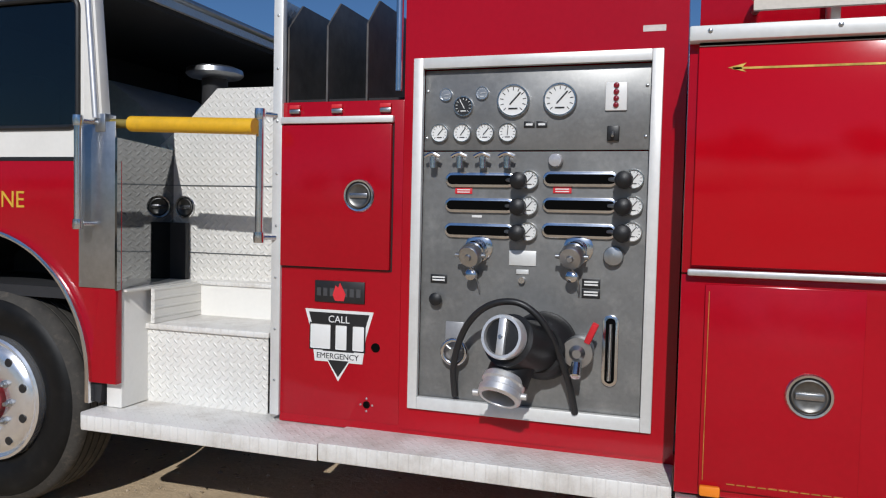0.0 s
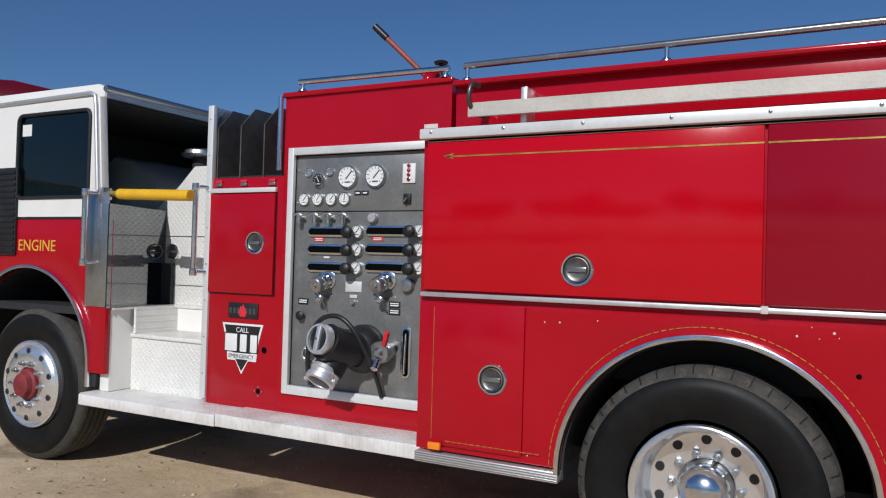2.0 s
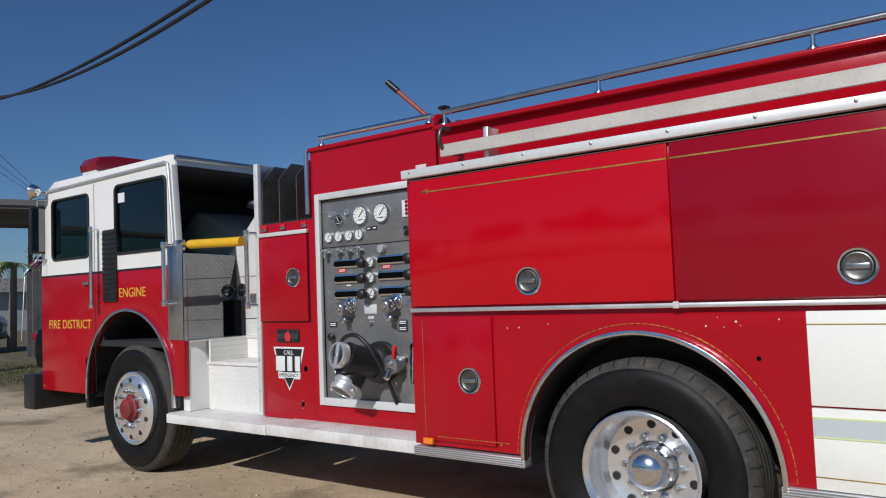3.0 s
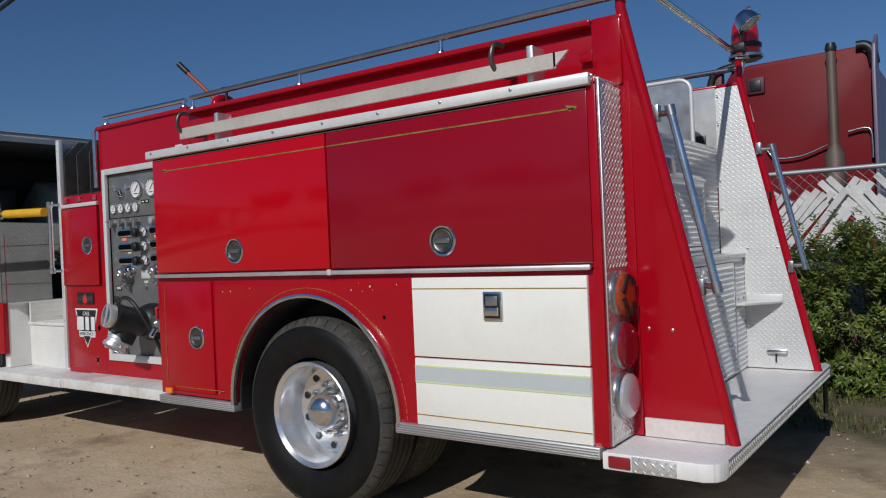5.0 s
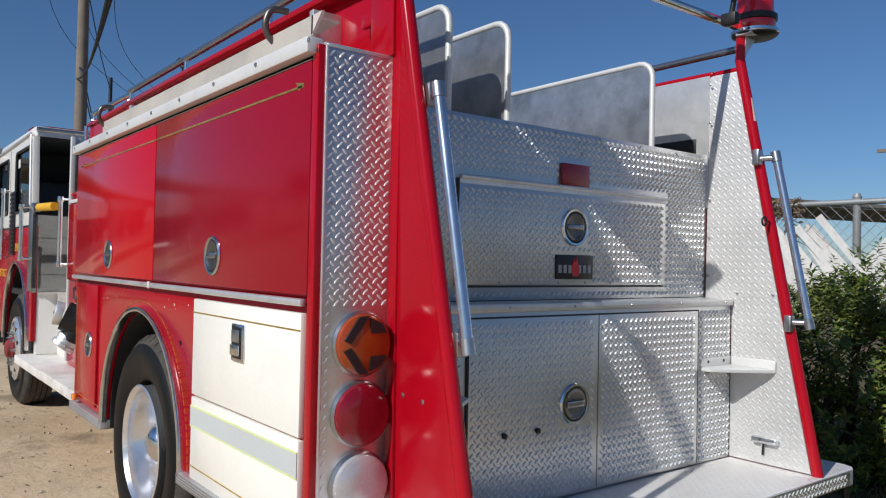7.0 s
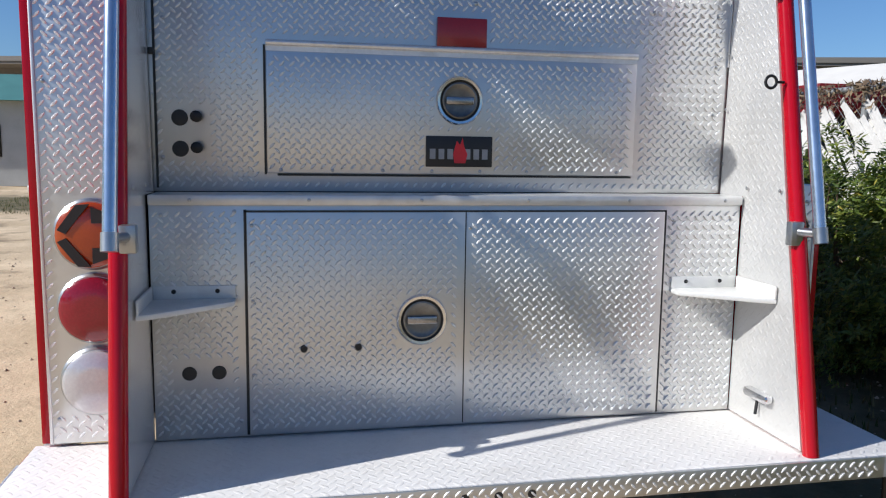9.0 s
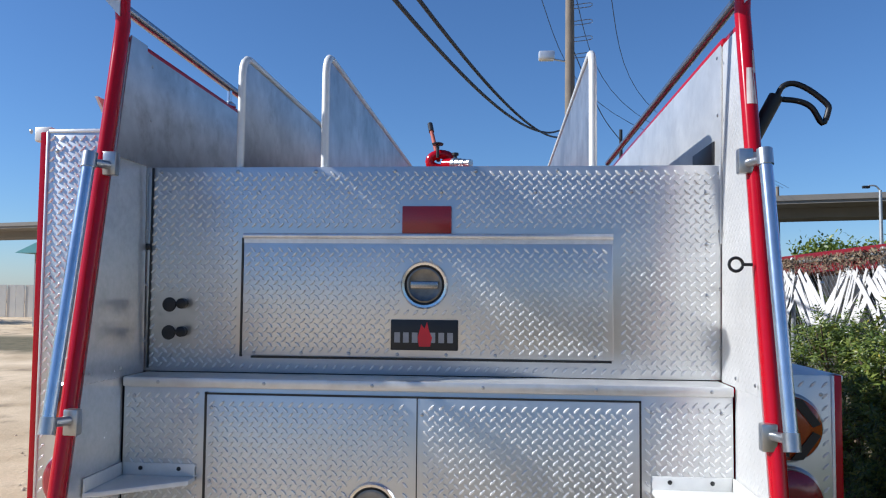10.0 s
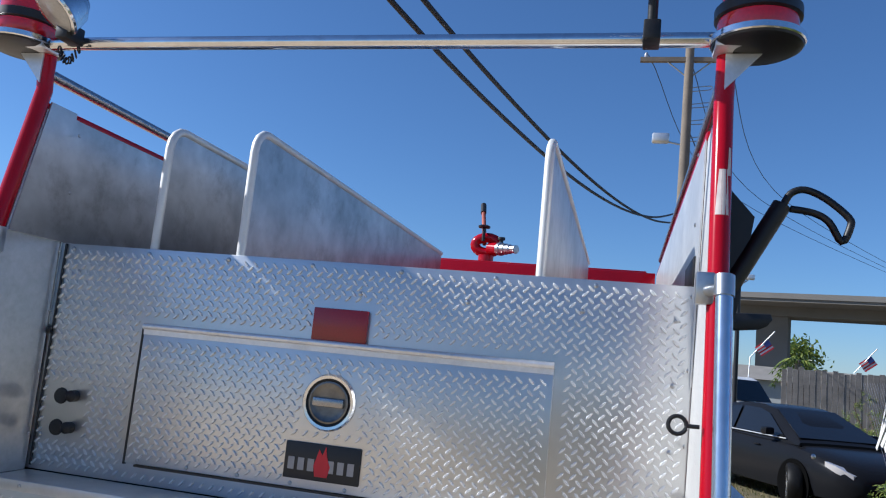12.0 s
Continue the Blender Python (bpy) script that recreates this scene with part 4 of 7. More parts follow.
        if stud is None:
            stud, sp = turned("lug_nut", STEEL, root, [(0.019, 0), (0.018, 0.018), (0.011, 0.020), (0.010, 0.040)], p, way, 6), p
        else:
            again(stud, root, p - sp)
    return root


wheel(1.312, 2.562, 0.556, 0.510, "deep", "rear_wheel")
wheel(1.312, 2.90, 0.556, 0.510, "deep", "rear_wheel")
wheel(-3.05, 2.70, 0.562, 0.510, "flat", "front_wheel")
for x, yy, nm in ((1.318, 4.65, "rear_wheel"), (1.318, 4.32, "rear_wheel"), (-3.05, 4.53, "front_wheel")):
    turned(nm, RUBBER, truck, [(0.30, 0), (0.45, 0.0), (0.50, 0.04), (0.51, 0.07), (0.51, 0.21), (0.48, 0.26), (0.30, 0.27)], (x, yy, 0.565), (0, 1, 0), 40)


# ---- pump house ----
bm = bmesh.new()
for a in ((-1.050, -1.006, 0.600, 2.395), (-0.062, 0.022, 0.600, 2.395), (-1.006, -0.062, 2.084, 2.395), (-1.006, -0.062, 0.600, 0.694)):
    box(bm, a[0], a[1], 2.838, 2.880, a[2], a[3])
bmesh.ops.remove_doubles(bm, verts=bm.verts, dist=0.0005)
part("pump_front", bm, RED, truck, "red pump house front")
bx("pump_core", RED, truck, -1.048, 0.020, 2.90, 4.62, 0.62, 2.385, 0.004)
bx("pump_roof_lip", RED, truck, -1.065, 0.030, 2.818, 2.90, 2.378, 2.408, 0.010)
bm = bmesh.new()
for a in ((-1.008, -0.968, 0.692, 2.086), (-0.098, -0.058, 0.692, 2.086), (-0.968, -0.098, 2.044, 2.086), (-0.968, -0.098, 0.692, 0.742)):
    box(bm, a[0], a[1], 2.820, 2.846, a[2], a[3], 0.003)
part("panel_frame", bm, ALU_WHITE, truck, "pale aluminium panel frame", True)
panel = bx("pump_panel", PANEL, truck, -0.972, -0.094, 2.858, 2.870, 0.738, 1.722, 0.0, "grey brushed pump control panel")
gpanel = bx("gauge_panel", PANEL, truck, -0.968, -0.098, 2.852, 2.868, 1.727, 2.040, 0.002, "grey gauge panel")
PY = 2.858


def gauge(x, z, r, face=DIAL, turn=40, depth=0.022):
    c = (x, PY - 0.004, z)
    rim = turned("gauge", CHROME, truck, [(r, -0.004), (r, depth * 0.8), (r * 0.96, depth), (r * 0.88, depth), (r * 0.86, depth * 0.70)], c, OUT, 28, "round chrome-rimmed pressure gauge", ends=(True, False))
    y = PY - 0.004 - depth * 0.74
    turned("dial", face, rim, [(r * 0.88, depth * 0.5), (r * 0.88, depth * 0.74)], c, OUT, 28)
    ink = BLACK if face is DIAL else DIAL
    bm = bmesh.new()
    for k in range(11):
        a = radians(225 - 27 * k)
        p = Vector((x + math.cos(a) * r * 0.70, y - 0.0006, z + math.sin(a) * r * 0.70))
        sub = box(bmesh.new(), -r * 0.10, r * 0.10, -0.0006, 0.0006, -r * 0.022, r * 0.022)
        sub.transform(Matrix.Translation(p) @ Matrix.Rotation(-a, 4, "Y"))
        tmp = bpy.data.meshes.new("tmp")
        sub.to_mesh(tmp)
        bm.from_mesh(tmp)
        bpy.data.meshes.remove(tmp)
        sub.free()
    box(bm, x - r * 0.28, x + r * 0.28, y - 0.001, y, z - r * 0.52, z - r * 0.42)
    part("dial_marks", bm, ink, rim)
    sub = box(bmesh.new(), -r * 0.28, r * 0.66, -0.001, 0.001, -r * 0.035, r * 0.035)
    sub.transform(Matrix.Translation((x, y - 0.0024, z)) @ Matrix.Rotation(-radians(turn), 4, "Y"))
    part("needle", sub, ink, rim)
    return rim


gauge(-0.608, 1.914, 0.064, turn=48)
gauge(-0.429, 1.914, 0.064, turn=48)
for x, turn in ((-0.902, 50), (-0.809, 55), (-0.717, 50), (-0.627, 85)):
    gauge(x, 1.794, 0.037, turn=turn, depth=0.018)
gauge(-0.807, 1.898, 0.040, BLACK, 120, 0.016)
gauge(-0.880, 1.944, 0.026, STEEL, 10, 0.012)
gauge(-0.733, 1.947, 0.026, STEEL, 10, 0.012)
leds = bx("level_light", DIAL, truck, -0.262, -0.184, 2.843, 2.855, 1.870, 1.974, 0.003, "white tank level indicator with red lamps")
for k in range(4):
    turned("level_lamp", RED_LENS, leds, [(0.011, 0), (0.010, 0.006), (0.004, 0.009)], (-0.223, 2.843, 1.890 + 0.024 * k), OUT, 12)
toggle = bx("rocker_switch", BLACK, truck, -0.252, -0.208, 2.838, 2.855, 1.760, 1.815, 0.004, "black guarded switch")
turned("toggle", STEEL, toggle, [(0.007, 0), (0.005, 0.03)], (-0.23, 2.84, 1.79), (0, -0.8, -0.5), 10)
for x in (-0.545, -0.497):
    bx("name_tag", BLACK, truck, x - 0.021, x + 0.021, 2.848, 2.853, 1.812, 1.836, 0.001)
    bx("tag_bar", DIAL, truck.children[-1], x - 0.013, x + 0.013, 2.8472, 2.849, 1.820, 1.828, 0.0)
screws(gpanel, [(-0.114, 2.852, 1.96), (-0.114, 2.852, 1.775), (-0.958, 2.852, 1.96), (-0.958, 2.852, 1.775)], OUT, 0.007)
# drain petcocks and the small cap
for x in (-0.920, -0.810, -0.718, -0.622):
    bm = rod(bmesh.new(), (x, 2.86, 1.690), (x, 2.815, 1.690), 0.013)
    rod(bm, (x, 2.822, 1.700), (x, 2.822, 1.655), 0.014)
    pipe(bm, smooth([(x - 0.03, 2.812, 1.700), (x, 2.808, 1.712), (x + 0.03, 2.812, 1.700)], 4), 0.008, 8)
    part("petcock", bm, CHROME, truck, "small chrome drain valve", True)
turned("test_cap", CLEAR_LENS, truck, [(0.026, 0), (0.028, 0.02), (0.024, 0.032), (0.006, 0.036)], (-0.439, 2.858, 1.688), OUT, 20, "white plastic cap")
# valve levers in their slots
for x0, x1, zs in ((-0.874, -0.596, (1.612, 1.513, 1.414)), (-0.486, -0.208, (1.618, 1.520, 1.424))):
    for z in zs:
        cap = arc(x1 - 0.028, z, 0.029, -90, 90, 8) + arc(x0 + 0.028, z, 0.029, 90, 270, 8)
        slot = part("lever_slot", prism(bmesh.new(), cap, 1, 2.846, 2.859, 0.003), CHROME, truck, "chrome-framed valve lever slot", True)
        cap = arc(x1 - 0.026, z, 0.018, -90, 90, 8) + arc(x0 + 0.026, z, 0.018, 90, 270, 8)
        part("slot_opening", prism(bmesh.new(), cap, 1, 2.8445, 2.8465), HOLE, slot)
        kx = x1 + 0.030
        rod_bm = rod(bmesh.new(), (x1 - 0.03, 2.85, z), (kx, 2.80, z - 0.004), 0.008)
        part("lever_rod", rod_bm, STEEL, slot, round_off=True)
        turned("knob", IRON, slot, [(0.012, -0.012), (0.028, 0.0), (0.034, 0.020), (0.030, 0.040), (0.014, 0.050)], (kx - 0.004, 2.815, z - 0.004), OUT, 20, "black round knob")
        gauge(x1 + 0.058, z + 0.002, 0.037, turn=50, depth=0.020)
for x, z in ((-0.801, 1.569), (-0.413, 1.576)):
    tag = bx("warning_label", LABEL_RED, truck, x - 0.035, x + 0.035, 2.8545, 2.859, z - 0.012, z + 0.012, 0.001, "small red label")
    for dz in (0.004, -0.005):
        bx("print_bar", DIAL, tag, x - 0.026, x + 0.026, 2.8538, 2.855, z + dz - 0.002, z + dz + 0.002, 0.0)
bx("white_tag", DIAL, truck, -0.765, -0.725, 2.8545, 2.859, 1.465, 1.474, 0.001)


# capped discharge outlets
def outlet(x, z):
    c = Vector((x, 2.865, z + 0.056))
    way = Vector((-0.16, -0.93, -0.33)).normalized()
    turned("outlet_flange", CHROME, truck, [(0.052, -0.004), (0.056, 0.006), (0.044, 0.012)], (x, 2.858, z + 0.056), OUT, 24)
    o = turned("discharge_outlet", CHROME, truck, [(0.038, -0.01), (0.036, 0.030), (0.040, 0.042), (0.047, 0.050), (0.047, 0.066), (0.042, 0.070)], c, way, 24, "capped chrome discharge outlet")
    turned("cap", STEEL, o, [(0.042, 0.068), (0.046, 0.072), (0.046, 0.100), (0.040, 0.108), (0.014, 0.110), (0.010, 0.118)], c, way, 14, "dull metal hose cap")
    for s in (-1, 1):
        part("cap_lug", rod(bmesh.new(), c + way * 0.086 + Vector((s * 0.040, 0, 0)), c + way * 0.086 + Vector((s * 0.060, 0, 0)), 0.009), STEEL, o, round_off=True)
    turned("bleeder_stem", STEEL, o, [(0.012, 0), (0.012, 0.055)], (x - 0.012, 2.862, z - 0.048), OUT, 12)
    turned("bleeder", CHROME, o, [(0.016, 0), (0.023, 0.006), (0.023, 0.022), (0.014, 0.028)], (x - 0.012, 2.812, z - 0.048), (-0.1, -0.95, 0.1), 12)
    part("chain", pipe(bmesh.new(), smooth([(x - 0.02, 2.775, z + 0.00), (x + 0.012, 2.80, z - 0.07), (x + 0.008, 2.845, z - 0.12)], 4), 0.003, 6), STEEL, o, round_off=True)


outlet(-0.733, 1.292)
outlet(-0.345, 1.302)
for x, z, w, h in ((-0.558, 1.313, 0.105, 0.058), (-0.557, 1.260, 0.048, 0.018)):
    bx("rating_plate", ALU_WHITE, truck, x - w / 2, x + w / 2, 2.853, 2.859, z - h / 2, z + h / 2, 0.001)
turned("button", CHROME, truck, [(0.014, 0), (0.012, 0.02)], (-0.557, 2.858, 1.228), OUT, 14)
for x, z in ((-0.896, 1.218), (-0.294, 1.228), (-0.294, 1.190)):
    tag = bx("name_tag", BLACK, truck, x - 0.034, x + 0.034, 2.853, 2.859, z - 0.017, z + 0.017, 0.001)
    for dz in (0.006, -0.005):
        bx("tag_bar", DIAL, tag, x - 0.026, x + 0.026, 2.8522, 2.854, z + dz - 0.003, z + dz + 0.003, 0.0)
turned("drain_knob", IRON, truck, [(0.012, 0), (0.024, 0.02), (0.026, 0.032), (0.014, 0.04)], (-0.900, 2.858, 1.138), OUT, 16, "rusty drain knob")
turned("relief_dial", STEEL, truck, [(0.036, 0), (0.038, 0.015), (0.034, 0.03), (0.012, 0.034)], (-0.214, 2.858, 1.335), OUT, 20, "dull round relief valve")

# large black intake elbow with its cap and spout
bm = pipe(bmesh.new(), smooth([(-0.465, 2.87, 0.985), (-0.475, 2.80, 0.99), (-0.500, 2.73, 0.995), (-0.530, 2.66, 1.01), (-0.548, 2.60, 1.035)], 5), 0.097, 28)
pipe(bm, smooth([(-0.500, 2.73, 1.02), (-0.530, 2.69, 0.97), (-0.552, 2.665, 0.91), (-0.562, 2.645, 0.87)], 5), 0.080, 24)
lathe(bm, [(0.128, 0.0), (0.128, 0.05), (0.118, 0.085), (0.09, 0.11)], (-0.465, 2.858, 0.985), OUT, 28)
intake = part("intake_elbow", bm, IRON, truck, "large black cast intake elbow", True)
turned("flange_ring", IRON, intake, [(0.124, 0.030), (0.130, 0.034), (0.130, 0.042), (0.122, 0.046)], (-0.465, 2.858, 0.985), OUT, 32, "black flange ring")
way = Vector((-0.18, -0.95, 0.22)).normalized()
c = Vector((-0.556, 2.572, 1.048))
turned("cap_ring", ALU, intake, [(0.066, -0.02), (0.078, -0.02), (0.080, 0.02), (0.076, 0.030), (0.066, 0.030), (0.064, 0.014)], c, way, 32, "bright intake cap ring", loop=True)
turned("cap_face", IRON, intake, [(0.067, 0.0), (0.067, 0.014), (0.02, 0.018)], c, way, 28)
u, v, w = frame_of(way)
sub = box(bmesh.new(), -0.015, 0.015, -0.066, 0.066, 0.010, 0.032, 0.005)
sub.transform(Matrix.Translation(c) @ Matrix((u, v, w)).transposed().to_4x4())
part("cap_handle", sub, ALU, intake, round_off=True)
turned("cap_bolt", STEEL, intake, [(0.008, 0.03), (0.007, 0.040)], c, way, 10)
way = Vector((-0.14, -0.60, -0.78)).normalized()
c = Vector((-0.566, 2.640, 0.885))
turned("spout", ALU, intake, [(0.066, -0.01), (0.078, 0.0), (0.080, 0.020), (0.072, 0.026), (0.072, 0.044), (0.080, 0.050), (0.080, 0.074), (0.072, 0.080), (0.062, 0.079), (0.056, 0.03)], c, way, 28, "bright threaded spout", loop=True)
turned("spout_bore", BLACK, intake, [(0.060, 0.036), (0.050, 0.038)], c, way, 24)
for s_ in (-1, 1):
    part("spout_lug", rod(bmesh.new(), c + way * 0.062 + Vector((0.078 * s_, 0, 0)), c + way * 0.062 + Vector((0.098 * s_, 0, 0)), 0.012), ALU, intake, round_off=True)
tube("strap", BLACK, intake, smooth([(-0.81, 2.83, 0.76), (-0.805, 2.79, 0.90), (-0.745, 2.74, 1.05), (-0.65, 2.70, 1.140), (-0.54, 2.69, 1.160), (-0.455, 2.70, 1.105), (-0.40, 2.73, 1.0), (-0.355, 2.78, 0.86), (-0.335, 2.82, 0.74)], 6), 0.013, "black rubber cord")
# handwheel, swivel valve and tall slot
bx("valve_plate", BADGE_SILVER, truck, -0.862, -0.785, 2.850, 2.859, 0.900, 1.050, 0.004, "chrome valve plate")
tube("handwheel", CHROME, truck, [(-0.815 + 0.047 * math.cos(k * math.tau / 24), 2.82, 0.935 + 0.047 * math.sin(k * math.tau / 24)) for k in range(25)], 0.010, "chrome handwheel")
for k in range(3):
    a = k * math.tau / 3 + 0.4
    tube("spoke", STEEL, truck.children[-1] if k == 0 else hwheel, [(-0.815, 2.82, 0.935), (-0.815 + 0.046 * math.cos(a), 2.82, 0.935 + 0.046 * math.sin(a))], 0.007)
    hwheel = [o for o in truck.children if o.name.startswith("handwheel")][0]
turned("spindle", STEEL, hwheel, [(0.016, 0), (0.016, 0.06)], (-0.815, 2.858, 0.935), OUT, 12)
val = turned("swivel_valve", STEEL, truck, [(0.048, 0), (0.050, 0.05), (0.058, 0.055), (0.060, 0.09), (0.056, 0.102), (0.03, 0.104), (0.016, 0.12)], (-0.325, 2.858, 0.985), (0, -1, -0.06), 24, "dull brass swivel valve")
sub = box(bmesh.new(), -0.012, 0.012, -0.012, 0.012, 0.0, 0.085, 0.005)
sub.transform(Matrix.Translation((-0.290, 2.755, 1.02)) @ Euler((radians(18), radians(24), 0)).to_matrix().to_4x4())
part("red_lever", sub, LABEL_RED, val, "red handle", True)
turned("outlet_nub", CHROME, val, [(0.020, 0), (0.020, 0.05), (0.014, 0.055)], (-0.325, 2.75, 0.94), (0, -0.6, -0.8), 14)
cap = arc(-0.216, 1.085, 0.030, 0, 180, 8) + arc(-0.216, 0.875, 0.030, 180, 360, 8)
tall = part("throttle_slot", prism(bmesh.new(), cap, 1, 2.848, 2.859, 0.003), CHROME, truck, "tall chrome-framed slot", True)
cap = arc(-0.216, 1.085, 0.018, 0, 180, 8) + arc(-0.216, 0.875, 0.018, 180, 360, 8)
part("slot_opening", prism(bmesh.new(), cap, 1, 2.8465, 2.8485), HOLE, tall)
tube("pull_rod", CHROME, tall, [(-0.216, 2.850, 1.08), (-0.216, 2.835, 0.87)], 0.008)

# deck monitor on the pump house roof
gun = turned("deck_monitor", RED, truck, [(0.09, 0), (0.09, 0.02), (0.055, 0.03), (0.055, 0.10)], (-0.45, 3.52, 2.385), (0, 0, 1), 20, "red deck monitor with a long tiller")
ring = [(-0.45, 3.52 + 0.085 * math.cos(a * math.tau / 20), 2.56 + 0.055 * math.sin(a * math.tau / 20)) for a in range(20)]
part("swivel_loop", pipe(bmesh.new(), ring, 0.036, 14, True), RED, gun, round_off=True)
part("barrel", rod(bmesh.new(), (-0.43, 3.55, 2.535), (-0.38, 3.62, 2.527), 0.044, 16), RED, gun, round_off=True)
d = Vector((0.13, 0.19, -0.012)).normalized()
nozzle = turned("nozzle", STEEL, gun, [(0.046, 0.0), (0.048, 0.028), (0.040, 0.032), (0.040, 0.070), (0.034, 0.074), (0.034, 0.110), (0.027, 0.114), (0.027, 0.150), (0.030, 0.152), (0.030, 0.165), (0.020, 0.166)], (-0.38, 3.62, 2.527), d, 20, "grey stepped nozzle")
turned("nozzle_knob", BLACK, nozzle, [(0.014, 0.03), (0.014, 0.062), (0.026, 0.064), (0.026, 0.082)], (-0.37, 3.635, 2.527), (0, 0, 1), 12)
tube("tiller", surface("worn_orange_lever", (0.30, 0.07, 0.045), 0.55, 0.1, vary=0.4), gun, [(-0.46, 3.50, 2.57), (-0.76, 3.415, 2.865)], 0.016, "worn red tiller bar")
tube("tiller_grip", BLACK, gun, [(-0.745, 3.418, 2.852), (-0.825, 3.398, 2.930)], 0.022)
part("elevation_knob", lathe(rod(bmesh.new(), (-0.40, 3.50, 2.58), (-0.40, 3.50, 2.68), 0.012), [(0.04, 0), (0.045, 0.012), (0.03, 0.02)], (-0.40, 3.50, 2.675), (0, 0, 1), 16), BLACK, gun, round_off=True)
rail_a = tube("top_rail", CHROME, truck, [(-0.955, 2.835, 2.462), (0.005, 2.835, 2.452)], 0.016, "chrome top rail")
for x in (-0.93, -0.015):
    bm = rod(bmesh.new(), (x, 2.835, 2.40), (x, 2.835, 2.455), 0.011)
    lathe(bm, [(0.028, 0), (0.026, 0.008), (0.012, 0.018)], (x, 2.835, 2.406), (0, 0, 1), 12)
    part("rail_post", bm, CHROME, rail_a, round_off=True)
bx("scraped_spot", CHIP, truck, -0.135, -0.055, 2.8365, 2.8385, 2.150, 2.172, 0.0)

# ---- crosslay box ahead of the pump house ----
bx("crosslay_box", RED, truck, -1.598, -1.052, 2.842, 4.60, 0.610, 1.930, 0.004, "red equipment box with a small door")
sdoor = bx("small_door", RED, truck, -1.594, -1.098, 2.822, 2.842, 1.243, 1.832, 0.004, "small red compartment door")
latch(sdoor, (-1.234, 2.821, 1.543), OUT, 0.068)
bm = bmesh.new()
box(bm, -1.097, -1.092, 2.8385, 2.843, 1.240, 1.835)
box(bm, -1.597, -1.092, 2.8385, 2.843, 1.237, 1.242)
part("door_gap", bm, BLACK, truck)
bx("box_strip", ALU_WHITE, truck, -1.598, -1.092, 2.818, 2.843, 1.838, 1.866, 0.004, "white metal strip")
for x, m in ((-1.539, STEEL), (-1.345, STEEL), (-1.130, STEEL)):
    chip = bx("indicator", m, truck, x - 0.024, x + 0.024, 2.828, 2.843, 1.880, 1.898, 0.003, "small grey and red marker")
    bx("indicator_top", LABEL_RED, chip, x - 0.024, x + 0.024, 2.828, 2.843, 1.899, 1.916, 0.003)
post = bx("corner_angle", ALU_WHITE, truck, -1.640, -1.596, 2.828, 2.862, 0.600, 2.375, 0.003, "pale aluminium corner angle")
bx("angle_side", WHITE_TREAD_X, post, -1.640, -1.632, 2.862, 4.60, 0.600, 1.93, 0.0)
bx("angle_top", TREAD_X, post, -1.640, -1.632, 2.862, 3.30, 1.93, 2.375, 0.0)
screws(post, [(-1.618, 2.828, 0.75 + 0.22 * k) for k in range(8)], OUT, 0.006)
# dividers coloured dark and brown for the shade and reflection on them
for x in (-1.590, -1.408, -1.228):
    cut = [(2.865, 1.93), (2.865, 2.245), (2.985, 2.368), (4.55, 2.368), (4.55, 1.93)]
    part("crosslay_divider", prism(bmesh.new(), cut, 0, x - 0.004, x + 0.004), SHADED_SHEET, truck, "aluminium crosslay divider with a clipped corner")
bx("crosslay_floor", DARK, truck, -1.59, -1.06, 2.88, 4.58, 1.925, 1.945, 0.0)
tube("corner_grab", CHROME, truck, [(-1.068, 2.815, 1.960), (-1.068, 2.815, 2.385)], 0.015, "upright chrome grab bar")
# badge, emergency decal and small holes
badge = bx("maker_plate", BLACK, truck, -1.435, -1.208, 2.834, 2.843, 1.098, 1.188, 0.003, "black badge plate with silver bars")
for k in range(7):
    bx("badge_bar", BADGE_GREY, badge, -1.424 + 0.030 * k, -1.405 + 0.030 * k, 2.8325, 2.835, 1.124, 1.158, 0.0)
part("badge_flame", prism(bmesh.new(), [(-1.340, 1.106), (-1.300, 1.106), (-1.292, 1.135), (-1.306, 1.16), (-1.318, 1.182), (-1.326, 1.16), (-1.338, 1.17), (-1.350, 1.13)], 1, 2.8317, 2.835), LABEL_RED, badge)
dec = part("emergency_decal", prism(bmesh.new(), [(-1.480, 1.066), (-1.168, 1.066), (-1.200, 0.960), (-1.215, 0.848), (-1.276, 0.848), (-1.324, 0.768), (-1.372, 0.848), (-1.433, 0.848), (-1.448, 0.960)], 1, 2.8395, 2.8425), DIAL, truck, "white and black triangular emergency decal")
part("decal_black", prism(bmesh.new(), [(-1.462, 1.054), (-1.186, 1.054), (-1.218, 0.950), (-1.288, 0.838), (-1.324, 0.786), (-1.360, 0.838), (-1.430, 0.950)], 1, 2.8383, 2.8396), BLACK, dec)
bx("word_ground", DIAL, dec, -1.430, -1.218, 2.8372, 2.8384, 0.856, 0.892, 0.0)
lettering("word", "CALL", 0.030, DIAL, dec, (-1.372, 2.8378, 1.014), ((1, 0, 0), (0, 0, 1)))
lettering("word", "EMERGENCY", 0.024, BLACK, dec, (-1.424, 2.8368, 0.862), ((1, 0, 0), (0, 0, 1)), squeeze=1.02)
for x0, x1 in ((-1.452, -1.360), (-1.336, -1.286), (-1.258, -1.208)):
    bx("figure_bar", DIAL, dec, x0, x1, 2.8366, 2.8384, 0.902, 1.004, 0.004)
    bx("figure_bar_edge", BLACK, dec, x0 - 0.006, x1 + 0.006, 2.8376, 2.8386, 0.896, 1.010, 0.0)
turned("hole", HOLE, truck, [(0.020, 0), (0.018, 0.002)], (-1.158, 2.842, 0.921), OUT, 14)
turned("hole", HOLE, truck, [(0.016, 0), (0.015, 0.002)], (-1.194, 2.842, 0.681), OUT, 14)
